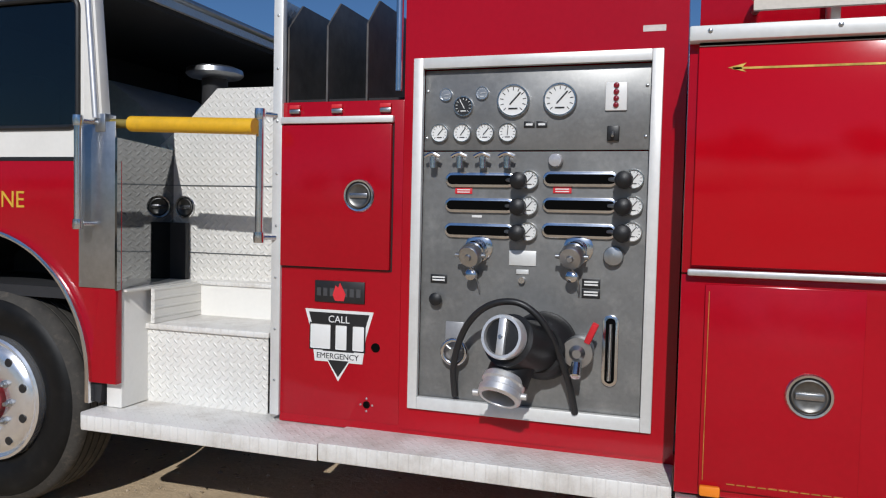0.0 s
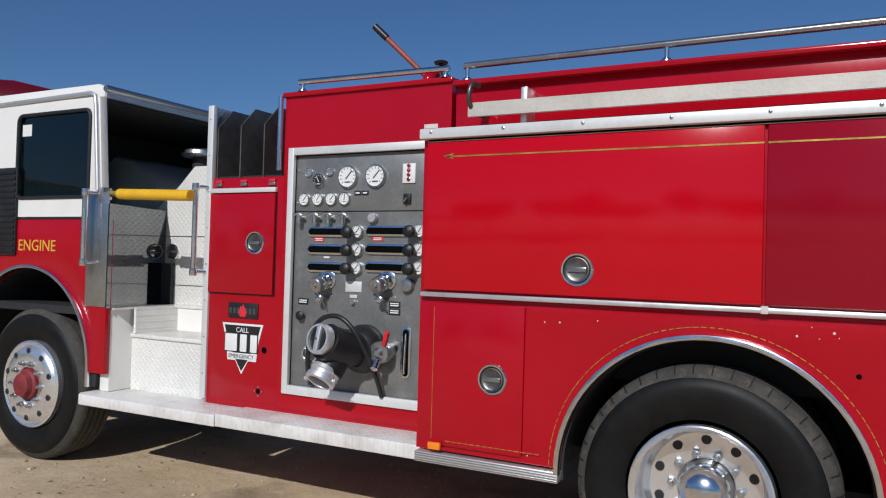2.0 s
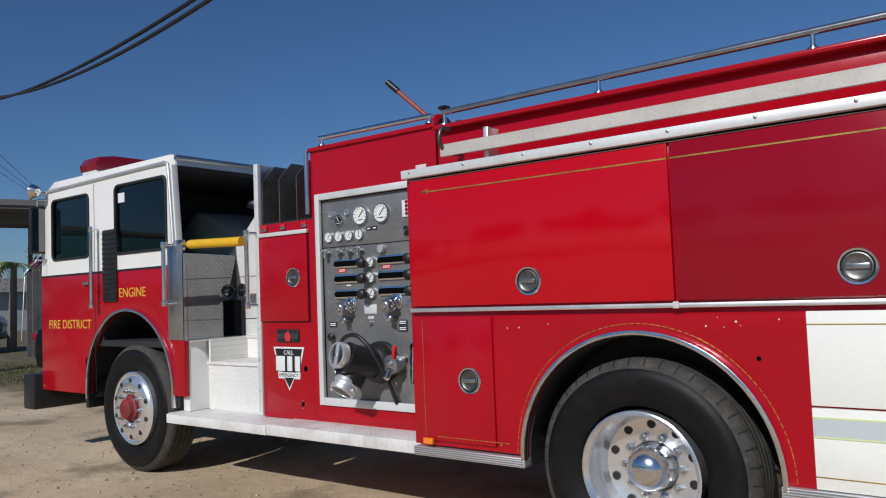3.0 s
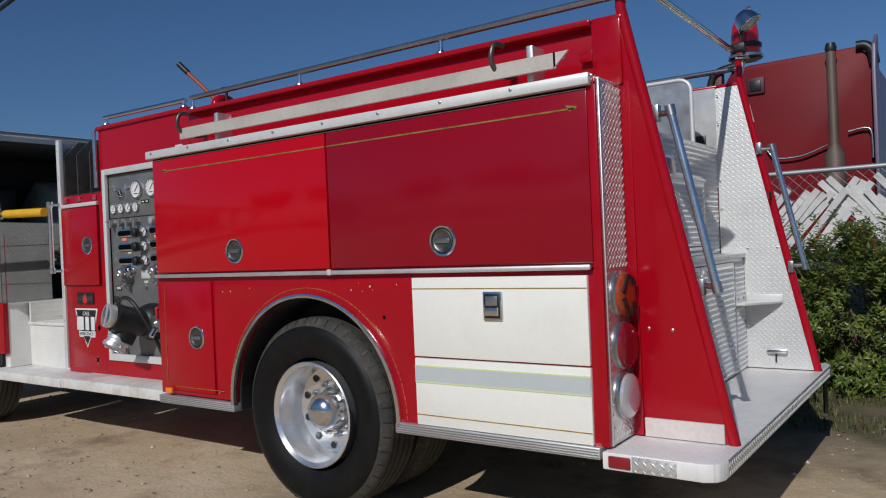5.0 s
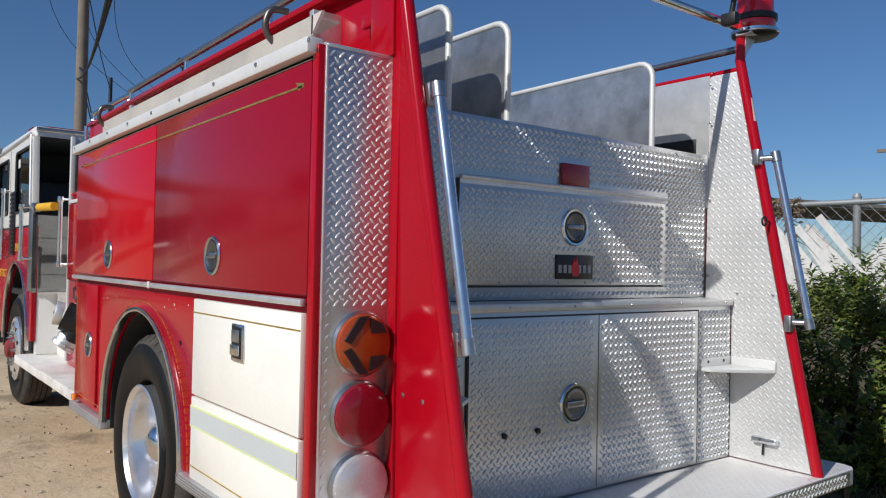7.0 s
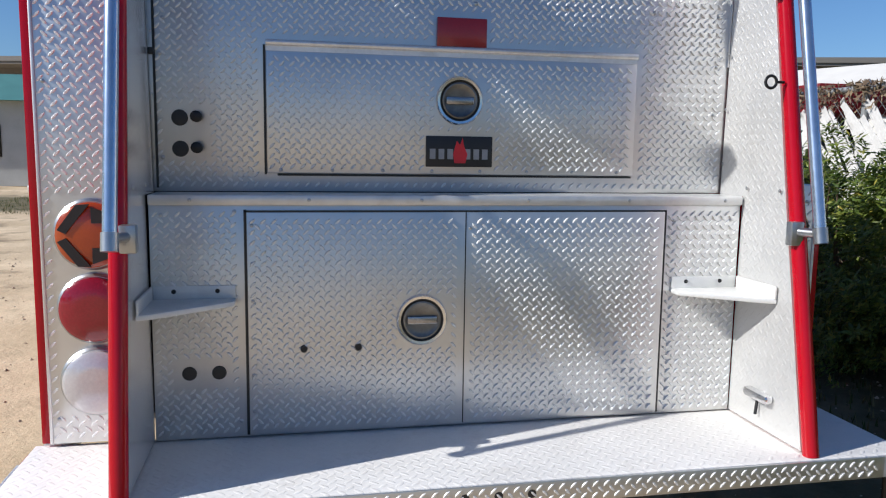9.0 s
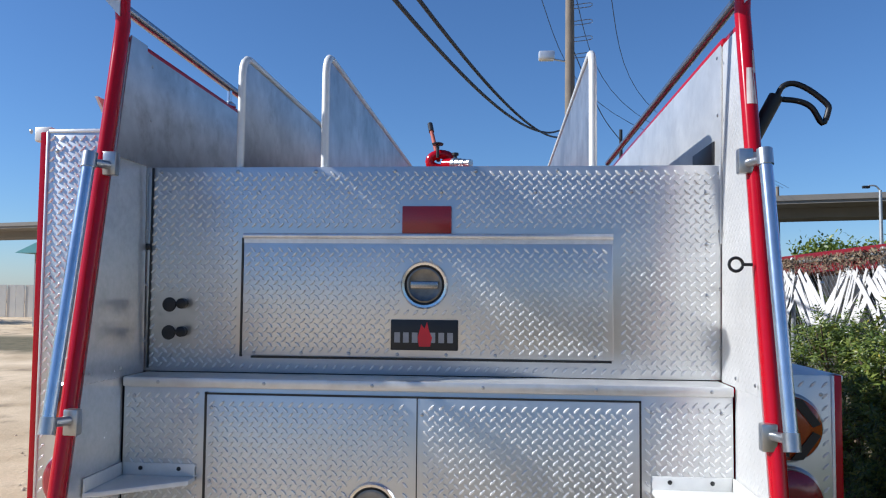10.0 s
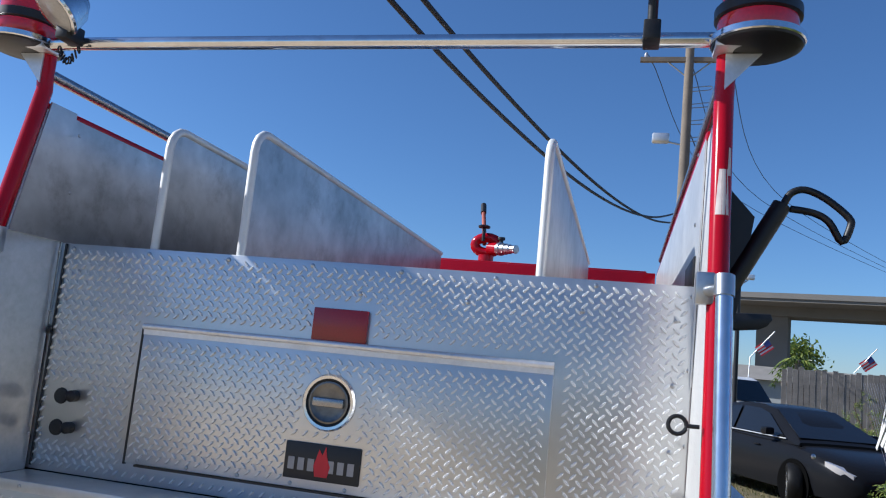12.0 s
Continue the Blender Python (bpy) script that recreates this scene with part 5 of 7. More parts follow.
screws(truck, [(-1.194 + 0.026 * math.cos(k * 1.57), 2.842, 0.681 + 0.026 * math.sin(k * 1.57)) for k in range(4)], OUT, 0.005)

# ---- running board and steps ----
board = [(-2.47, 2.640), (-2.43, 2.600), (-1.294, 2.600), (-1.294, 2.95), (-2.47, 2.95)]
part("running_board", prism(bmesh.new(), board, 2, 0.505, 0.572, 0.006), WHITE_TREAD_Z, truck, "white painted tread plate running board", True)
part("running_board", prism(bmesh.new(), [(-1.288, 2.600), (0.024, 2.600), (0.024, 2.95), (-1.288, 2.95)], 2, 0.508, 0.580, 0.006), WHITE_TREAD_Z, truck, "white painted tread plate running board", True)
bx("sill", RED, truck, -1.60, 0.03, 2.845, 2.88, 0.575, 0.62, 0.0)
st = bx("step_riser", WHITE_TREAD_Y, truck, -2.352, -1.700, 2.915, 2.935, 0.570, 0.915, 0.0, "white tread plate riser")
bx("step_top", WHITE_TREAD_Z, truck, -2.365, -1.690, 2.900, 3.30, 0.912, 0.938, 0.005, "white painted step")
bx("step_end", WHITE_TREAD_X, truck, -1.705, -1.700, 2.92, 3.30, 0.575, 0.912, 0.0)
bx("upper_riser", WHITE, truck, -2.300, -1.640, 3.255, 3.275, 0.935, 1.095, 0.0)
bx("upper_step", WHITE_TREAD_Z, truck, -2.310, -1.640, 3.245, 3.36, 1.092, 1.112, 0.004)
bx("well_side", WHITE, truck, -2.42, -2.338, 2.742, 3.255, 0.575, 1.106, 0.004, "white painted step well side")
bx("well_cheek", WHITE_TREAD_Y, truck, -2.310, -2.290, 2.90, 3.26, 0.94, 1.10, 0.0)
# engine cover seen between cab and box
cover = [(-2.62, 1.10), (-1.64, 1.10), (-1.64, 2.09), (-2.27, 2.09), (-2.42, 1.95), (-2.62, 1.80)]
dog = part("engine_cover", prism(bmesh.new(), cover, 1, 3.345, 4.15, 0.004), WHITE_TREAD_Y, truck, "white tread plate engine cover", True)
bm = bmesh.new()
box(bm, -2.60, -1.65, 3.3425, 3.346, 1.590, 1.596)
box(bm, -2.60, -1.65, 3.3425, 3.346, 1.243, 1.249)
part("cover_seam", bm, STEEL, dog)
latch(dog, (-2.455, 3.343, 1.481), OUT, 0.060)
tube("air_stem", DARK, truck, [(-2.46, 3.60, 2.04), (-2.46, 3.60, 2.19)], 0.07)
stack = turned("air_cap", STEEL, truck, [(0.075, 0.125), (0.14, 0.135), (0.155, 0.15), (0.15, 0.175), (0.11, 0.19), (0.02, 0.195)], (-2.46, 3.60, 2.06), (0, 0, 1), 24, "chrome engine air cap")
# yellow guard bar
bar = part("guard_bar", pipe(bmesh.new(), [(-2.285, 2.735, 1.838), (-1.668, 2.735, 1.818)], 0.034, 20), YELLOW, truck, "yellow padded guard bar", True)
tube("guard_arm", surface("worn_yellow_steel", (0.35, 0.27, 0.07), 0.5, 0.5), bar, [(-2.40, 2.735, 1.842), (-2.285, 2.735, 1.838)], 0.020)
bx("guard_hinge", STEEL, bar, -2.44, -2.385, 2.69, 2.76, 1.80, 1.88, 0.005)


def grab(x, y, z0, z1, back, label="upright chrome grab rail"):
    g = tube("grab_rail", CHROME, truck, [(x, y, z0), (x, y, z1)], 0.017, label)
    for z in (z0 + 0.015, z1 - 0.015):
        bm = rod(bmesh.new(), (x, y, z), (x + back[0], y + back[1], z), 0.011)
        lathe(bm, [(0.022, -0.022), (0.024, 0.0), (0.022, 0.022)], (x, y, z), (0, 0, 1), 14)
        part("rail_bracket", bm, CHROME, g, round_off=True)
    return g


grab(-2.470, 2.625, 1.382, 1.858, (0.03, 0.08))
grab(-1.668, 2.775, 1.345, 1.890, (0.045, 0.055))

# ---- cab ----
CX = lambda x: 2.428 + (x - 2.428) * 1.0304
Y0 = 2.70
farch = arc(-3.115, 0.715, 0.632, 180, 0, 28)
F0, F1, R1 = -4.585, -4.47, -2.335
lower = [(F0, 0.640), (-3.747, 0.640), *farch, (-2.483, 0.690), (R1, 0.690), (R1, 1.675), (F0, 1.675)]
cab = part("cab_lower", prism(bmesh.new(), lower, 1, Y0, Y0 + 0.04, 0.003), RED, truck, "red lower cab side with wheel arch", True)
bx("waist_line", BLACK, truck, F0, -2.50, Y0 - 0.002, Y0 + 0.03, 1.675, 1.692, 0.0)


def window_wall(x0, x1, z0, z1, holes, y0, y1, front_lean=0.0):
    """A wall with rectangular openings, as strips round them."""
    bm = bmesh.new()
    xs = sorted({x0, x1, *[h[0] for h in holes], *[h[1] for h in holes]})
    for a, b in zip(xs, xs[1:]):
        inside = [h for h in holes if h[0] <= a and h[1] >= b]
        spans = [(z0, inside[0][2]), (inside[0][3], z1)] if inside else [(z0, z1)]
        for c, d in spans:
            box(bm, a, b, y0, y1, c, d)
    bmesh.ops.remove_doubles(bm, verts=bm.verts, dist=0.0004)
    return bm


H1 = (CX(-4.165), CX(-3.535), 1.828, 2.375)
H2 = (CX(-3.112), CX(-2.392), 1.822, 2.392)
part("cab_upper", window_wall(F1 - 0.02, -2.50, 1.692, 2.470, [H1, H2], Y0, Y0 + 0.04), WHITE, truck, "white upper cab side")
cab_u = truck.children[-1]
part("front_pillar", prism(bmesh.new(), [(F0, 1.692), (F1 - 0.015, 1.692), (F1 - 0.015, 2.47), (F1 - 0.03, 2.47)], 1, Y0, Y0 + 0.04), WHITE, cab_u)
part("rear_pillar", prism(bmesh.new(), [(-2.505, 1.80), (-2.40, 1.80), (-2.455, 2.47), (-2.505, 2.47)], 1, Y0 - 0.004, Y0 + 0.05, 0.004), WHITE, cab_u, "white rear cab pillar", True)
for h in (H1, H2):
    rim = [(h[0], h[2]), (h[1], h[2]), (h[1], h[3]), (h[0], h[3])]
    win = part("cab_window", box(bmesh.new(), h[0] + 0.002, h[1] - 0.002, Y0 + 0.012, Y0 + 0.018, h[2] + 0.002, h[3] - 0.002), WINDOW, truck, "dark tinted cab window")
    r = 0.05
    corner = arc(h[1] - r, h[3] - r, r, 0, 90, 5) + arc(h[0] + r, h[3] - r, r, 90, 180, 5) + arc(h[0] + r, h[2] + r, r, 180, 270, 5) + arc(h[1] - r, h[2] + r, r, 270, 360, 5)
    part("rubber_seal", pipe(bmesh.new(), [(x, Y0 - 0.001, z) for x, z in corner], 0.013, 8, True), BLACK, win, "black rubber window seal", True)
    for cx, cz, sx, sz in ((h[0], h[2], 1, 1), (h[1], h[2], -1, 1), (h[1], h[3], -1, -1), (h[0], h[3], 1, -1)):
        q = [(cx, cz)] + [(cx + sx * r * (1 - math.cos(radians(a))), cz + sz * r * (1 - math.sin(radians(a)))) for a in (90, 65, 40, 20, 0)]
        part("corner_fill", prism(bmesh.new(), q, 1, Y0 + 0.003, Y0 + 0.012), WHITE, win)
bx("permit_sticker", DIAL, truck, CX(-3.085), CX(-2.99), Y0 + 0.0095, Y0 + 0.0115, 2.25, 2.33, 0.0)
bm = bmesh.new()
box(bm, CX(-3.447), CX(-3.441), Y0 - 0.0015, Y0 + 0.002, 0.66, 2.45)
part("door_seam", bm, BLACK, cab_u)
roof = [(F1 - 0.02, 2.47), (-2.44, 2.47), (-2.44, 2.535), (-2.50, 2.560), (F1 + 0.10, 2.560), (F1 - 0.02, 2.50)]
part("cab_roof", prism(bmesh.new(), roof, 1, Y0 + 0.02, 4.78, 0.010), WHITE, truck, "white cab roof", True)
part("drip_rail", pipe(bmesh.new(), [(F1 - 0.02, Y0 - 0.005, 2.47), (-2.54, Y0 - 0.005, 2.495), (-2.492, Y0 - 0.010, 2.475), (-2.478, Y0 - 0.012, 2.42), (-2.432, Y0 - 0.012, 1.86)], 0.015, 10), ALU, truck, "aluminium drip rail running down the pillar", True)
part("roof_edge", pipe(bmesh.new(), [(-2.435, Y0 + 0.02, 2.525), (-2.435, 4.78, 2.525)], 0.022, 10), STEEL, truck, round_off=True)
bx("roof_edge_strip", TREAD_X, truck, -2.4405, -2.432, Y0 + 0.03, 4.77, 2.466, 2.512, 0.0, "narrow tread strip under the roof edge")
part("cab_lining", window_wall(F1 + 0.02, -2.51, 1.10, 2.44, [(-4.30, -3.60, 1.83, 2.37)], 4.742, 4.757), DARK, truck, "dark far cab lining")
bx("cab_ceiling", DARK, truck, F1 + 0.02, -2.46, Y0 + 0.05, 4.74, 2.44, 2.468, 0.0, "dark cab ceiling")
part("cab_right", window_wall(F1 - 0.02, -2.50, 0.66, 2.47, [(-4.30, -3.60, 1.83, 2.37), (-3.40, -2.60, 1.83, 2.37)], 4.76, 4.80), RED, truck, "far cab side")
bx("cab_right_window", WINDOW, truck, -4.31, -2.59, 4.775, 4.781, 1.82, 2.38, 0.0)
bx("cab_front", RED, truck, F0, F0 + 0.05, Y0 + 0.04, 4.76, 0.64, 1.70, 0.01)
part("windscreen", prism(bmesh.new(), [(F0 + 0.01, 1.70), (F0 + 0.03, 1.70), (F1 - 0.01, 2.47), (F1 - 0.03, 2.47)], 1, Y0 + 0.04, 4.76), WINDOW, truck, "dark windscreen")
bx("cab_floor", DARK, truck, F0 + 0.05, -2.36, Y0 + 0.04, 4.76, 1.05, 1.10, 0.0)
part("engine_hood", prism(bmesh.new(), [(-3.55, 1.10), (-2.625, 1.10), (-2.625, 1.80), (-2.80, 2.02), (-3.02, 2.17), (-3.24, 2.22), (-3.55, 1.98)], 1, 3.45, 4.25, 0.03), surface("grey_vinyl_hood", (0.30, 0.305, 0.32), 0.5, vary=0.2, big=4), truck, "grey padded engine hood inside the cab", True)
bx("cab_divider", DARK, truck, -3.60, -3.56, Y0 + 0.04, 4.74, 1.10, 2.44, 0.0)
for y0 in (2.82, 4.22):
    seat = bx("jump_seat", BLACK, truck, -3.2, -2.75, y0, y0 + 0.45, 1.42, 1.56, 0.04, "dark vinyl jump seat")
    bx("backrest", BLACK, seat, -3.30, -3.18, y0, y0 + 0.45, 1.54, 2.15, 0.05)
bx("driver_seat", BLACK, truck, -3.95, -3.70, 2.85, 3.30, 1.35, 2.15, 0.06)
# steering wheel behind the driver's window
tube("steering_wheel", BLACK, truck, [(-4.22 + 0.09 * math.sin(k * math.tau / 20), 3.08 + 0.22 * math.cos(k * math.tau / 20), 1.78 + 0.20 * math.sin(k * math.tau / 20)) for k in range(21)], 0.014)
part("fender_trim", prism(bmesh.new(), [(-2.463, 0.60)] + arc(-3.115, 0.715, 0.652, 0, 180, 40) + [(-3.767, 0.60), (-3.745, 0.60)] + arc(-3.115, 0.715, 0.630, 180, 0, 40) + [(-2.485, 0.60)], 1, Y0 - 0.022, Y0 + 0.02, 0.004), CHROME, truck, "polished front fender trim", True)
part("front_well", prism(bmesh.new(), arc(-3.115, 0.715, 0.69, 190, -10, 30) + arc(-3.115, 0.715, 0.645, -10, 190, 30), 1, Y0 + 0.02, 3.30), DARK, truck)
bx("front_well_back", DARK, truck, -3.85, -2.42, 3.30, 3.33, 0.5, 1.40, 0.0)
bx("mud_flap", BLACK, truck, -3.80, -3.755, Y0, Y0 + 0.25, 0.52, 0.95, 0.004)
# stainless corner guard and inner wall
guard = bx("corner_guard", STEEL, truck, CX(-2.385), R1 + 0.002, Y0 - 0.006, Y0 - 0.0005, 1.115, 1.845, 0.002, "polished stainless corner guard")
part("jump_wall", prism(bmesh.new(), [(R1, Y0 - 0.006), (R1 + 0.012, Y0 - 0.006), (-2.528, 3.343), (-2.540, 3.343)], 2, 1.108, 1.775), STAINLESS, truck, "polished stainless slanted cab rear wall")
bx("well_top", WHITE, truck, -2.56, -2.312, 2.745, 3.344, 1.098, 1.1075, 0.0)
# louvre panel, rails, mirror, lamps
louvre = bx("air_intake", BLACK, truck, -3.470, -3.256, Y0 - 0.018, Y0 + 0.005, 1.425, 2.035, 0.01, "black louvred air intake")
for k in range(14):
    bx("slat", IRON, louvre, -3.459, -3.267, Y0 - 0.026, Y0 - 0.015, 1.445 + 0.042 * k, 1.468 + 0.042 * k, 0.003)
grab(-3.552, Y0 - 0.07, 1.385, 2.065, (0.0, 0.08))
part("door_handle", box(bmesh.new(), CX(-3.60), CX(-3.50), Y0 - 0.035, Y0 - 0.012, 1.585, 1.608, 0.006), CHROME, cab_u, "chrome door handle", True)
lettering("word", "ENGINE", 0.078, LETTER_GOLD, cab, (CX(-3.075), Y0 - 0.001, 1.462), ((1, 0, 0), (0, 0, 1)), "gold lettering", 1.04)
for shift, text in ((0.0, "FIRE"), (0.2521, "DISTRICT")):
    lettering("word", text, 0.080, LETTER_GOLD, cab, (CX(-4.245) + shift, Y0 - 0.001, 1.205), ((1, 0, 0), (0, 0, 1)), "gold lettering", 1.08)
mir = bx("side_mirror", BLACK, truck, -4.56, -4.51, 2.57, 2.74, 1.90, 2.34, 0.02, "tall black side mirror")
bx("mirror_glass", STAINLESS, mir, -4.511, -4.507, 2.585, 2.725, 1.92, 2.32, 0.0)
for z in (1.84, 2.40):
    tube("mirror_arm", CHROME, mir, [(-4.47, Y0 + 0.01, z), (-4.535, 2.64, z)], 0.009)
tube("mirror_stay", CHROME, mir, [(-4.535, 2.64, 1.83), (-4.535, 2.64, 2.41)], 0.008)
spot = turned("spot_lamp", CHROME, truck, [(0.014, -0.075), (0.045, -0.06), (0.064, -0.015), (0.068, 0.0), (0.060, 0.006)], (-4.50, 2.585, 2.475), (-0.8, -0.4, 0.1), 24, "chrome spot lamp")
tube("spot_mount", CHROME, spot, [(-4.47, 2.60, 2.47), (-4.44, Y0 + 0.03, 2.44)], 0.011)
far_mirror = bx("side_mirror", BLACK, truck, -4.50, -4.44, 4.93, 5.13, 1.80, 2.08, 0.02, "tall black side mirror")
tube("mirror_arm", IRON, far_mirror, [(-4.46, 4.80, 1.90), (-4.47, 5.0, 1.90)], 0.012)
lb = part("light_bar", prism(bmesh.new(), [(2.90, 2.645), (2.885, 2.70), (2.93, 2.765), (3.08, 2.79), (4.42, 2.79), (4.57, 2.765), (4.615, 2.70), (4.60, 2.645)], 0, -4.24, -3.94, 0.02), RED_LENS, truck, "red roof light bar with slanted ends", True)
part("bar_base", prism(bmesh.new(), [(2.93, 2.59), (2.905, 2.643), (4.595, 2.643), (4.57, 2.59)], 0, -4.22, -3.96, 0.006), WHITE, lb, "white base of the light bar")
bx("bar_foot", CHROME, lb, -4.16, -3.98, 3.02, 3.14, 2.555, 2.59, 0.004)
bx("bar_foot", CHROME, lb, -4.16, -3.98, 4.40, 4.52, 2.555, 2.59, 0.004)
tube("horn", CHROME, truck, [(-4.35, 2.95, 2.60), (-4.10, 2.90, 2.60)], 0.02)
bx("bumper", BLACK, truck, -4.80, -4.58, 2.62, 4.88, 0.46, 0.78, 0.02, "black front bumper")
bx("corner_marker", AMBER, truck, -4.56, -4.52, Y0 - 0.006, Y0 + 0.004, 0.66, 0.69, 0.002)


# ---- ground ----
def ground_z(x, y):
    h = 0.018 * noise.noise((x * 0.45, y * 0.45, 0.3)) + 0.009 * noise.noise((x * 1.9, y * 1.9, 4.0))
    return GROUND - 0.006 + h * (0.35 if -5 < x < 4 and 2 < y < 5.5 else 1.0)


def spread(n, reach, near):
    s = np.linspace(-1, 1, n)
    return np.sign(s) * (near * np.abs(s) + (reach - near) * np.abs(s) ** 7)


def ground_material():
    m, nt, bsdf = nodes_of("sandy_dirt")
    coord = nt.nodes.new("ShaderNodeTexCoord").outputs["Object"]
    sand = ramp(nt, noise_node(nt, coord, 0.55, 9, 0.65), 0.32, 0.66, (0.44, 0.325, 0.195), (0.74, 0.585, 0.395))
    mud = ramp(nt, noise_node(nt, coord, 1.25, 7, 0.62), 0.54, 0.66, (0, 0, 0), (1, 1, 1))
    sand = mix(nt, math_node(nt, "MULTIPLY", mud, 0.72), sand, (0.20, 0.145, 0.09))
    grit = ramp(nt, noise_node(nt, coord, 38, 5, 0.7), 0.30, 0.72, (0.80, 0.80, 0.79), (1.10, 1.09, 1.07))
    mul = nt.nodes.new("ShaderNodeMix")
    mul.data_type, mul.blend_type = "RGBA", "MULTIPLY"
    mul.inputs[0].default_value = 0.8
    nt.links.new(sand, mul.inputs[6])
    nt.links.new(grit, mul.inputs[7])
    # grassy earth beyond the vehicle and far off
    sep = nt.nodes.new("ShaderNodeSeparateXYZ")
    nt.links.new(coord, sep.inputs[0])
    wav = math_node(nt, "MULTIPLY", noise_node(nt, coord, 0.5, 6, 0.7), 3.0)
    far_y = math_node(nt, "MULTIPLY", math_node(nt, "SUBTRACT", math_node(nt, "ADD", sep.outputs[1], wav), 5.7), 0.9, True)
    strip = math_node(nt, "MULTIPLY", math_node(nt, "SUBTRACT", -10.2, math_node(nt, "ADD", sep.outputs[0], wav)), 0.8, True)
    strip = math_node(nt, "MULTIPLY", strip, math_node(nt, "MULTIPLY", math_node(nt, "ADD", sep.outputs[0], 19.0), 0.5, True))
    green = math_node(nt, "MAXIMUM", far_y, strip)
    turf = ramp(nt, noise_node(nt, coord, 2.6, 8, 0.7), 0.34, 0.66, (0.075, 0.070, 0.030), (0.19, 0.150, 0.080))
    nt.links.new(mix(nt, green, mul.outputs[2], turf), bsdf.inputs["Base Color"])
    bsdf.inputs["Roughness"].default_value = 0.95
    relief = math_node(nt, "ADD", math_node(nt, "MULTIPLY", noise_node(nt, coord, 5, 6, 0.7), 0.8), math_node(nt, "MULTIPLY", noise_node(nt, coord, 55, 4, 0.7), 0.10))
    bump(nt, bsdf, relief, 0.8, 0.030)
    return m


xs, ys = spread(170, 900, 26), spread(170, 900, 26)
verts = [(x, y, ground_z(x, y) if abs(x) < 40 and abs(y) < 40 else GROUND) for y in ys for x in xs]
faces = [(j * 170 + i, j * 170 + i + 1, (j + 1) * 170 + i + 1, (j + 1) * 170 + i) for j in range(169) for i in range(169)]
me = bpy.data.meshes.new("ground")
me.from_pydata(verts, [], faces)
me.materials.append(ground_material())
for p in me.polygons:
    p.use_smooth = True
tagged(new("ground", me), "sandy dirt yard with patches of grass", "ground", kind="structure")


def scatter_mesh(name, make, n, material, label, category, seed):
    """Many small pieces as one mesh: make(rng) gives corner points of one flat piece or solid as (verts, faces)."""
    r, v, f = random.Random(seed), [], []
    for _ in range(n):
        piece = make(r)
        if piece:
            base = len(v)
            v += piece[0]
            f += [tuple(base + i for i in q) for q in piece[1]]
    mesh = bpy.data.meshes.new(name)
    mesh.from_pydata(v, [], f)
    mesh.materials.append(material)
    return tagged(new(name, mesh), label, category, kind="stuff")


def island_colours(name, stops, rough=0.7, translucent=0.0):
    m, nt, bsdf = nodes_of(name)
    geo = nt.nodes.new("ShaderNodeNewGeometry")
    n = nt.nodes.new("ShaderNodeValToRGB")
    while len(n.color_ramp.elements) < len(stops):
        n.color_ramp.elements.new(0.5)
    for e, (p, c) in zip(n.color_ramp.elements, stops):
        e.position, e.color = p, (*c, 1)
    nt.links.new(geo.outputs["Random Per Island"], n.inputs[0])
    nt.links.new(n.outputs[0], bsdf.inputs["Base Color"])
    bsdf.inputs["Roughness"].default_value = rough
    if translucent:
        tr = nt.nodes.new("ShaderNodeBsdfTranslucent")
        add = nt.nodes.new("ShaderNodeMixShader")
        add.inputs[0].default_value = translucent
        nt.links.new(n.outputs[0], tr.inputs[0])
        nt.links.new(bsdf.outputs[0], add.inputs[1])
        nt.links.new(tr.outputs[0], add.inputs[2])
        nt.links.new(add.outputs[0], nt.nodes["Material Output"].inputs[0])
    return m


STONES = island_colours("pebbles", [(0.0, (0.34, 0.26, 0.18)), (0.5, (0.50, 0.40, 0.29)), (1.0, (0.58, 0.48, 0.35))], 0.9)
GRASS = island_colours("dry_grass", [(0.0, (0.05, 0.075, 0.018)), (0.5, (0.11, 0.12, 0.035)), (1.0, (0.27, 0.21, 0.10))], 0.7, 0.3)
LEAF = island_colours("hedge_leaf", [(0.0, (0.05, 0.085, 0.016)), (0.40, (0.11, 0.165, 0.028)), (0.78, (0.21, 0.26, 0.045)), (0.97, (0.26, 0.28, 0.05)), (1.0, (0.50, 0.40, 0.06))], 0.38, 0.33)


def pebble(r):
    x, y = r.uniform(-9, 7), r.uniform(-1.0, 7.0)
    s = 0.004 + 0.020 * r.random() ** 5
    z = ground_z(x, y) + s * 0.15
    ring = [(x + s * math.cos(a + r.random() * 0.5) * r.uniform(0.7, 1.1), y + s * math.sin(a) * r.uniform(0.7, 1.1), z) for a in (0, 1.26, 2.5, 3.8, 5.0)]
    return ring + [(x, y, z + s * r.uniform(0.4, 0.8))], [(0, 1, 5), (1, 2, 5), (2, 3, 5), (3, 4, 5), (4, 0, 5)]


scatter_mesh("pebbles", pebble, 6000, STONES, "scattered pebbles and grit on the dirt", "pebbles", 11)


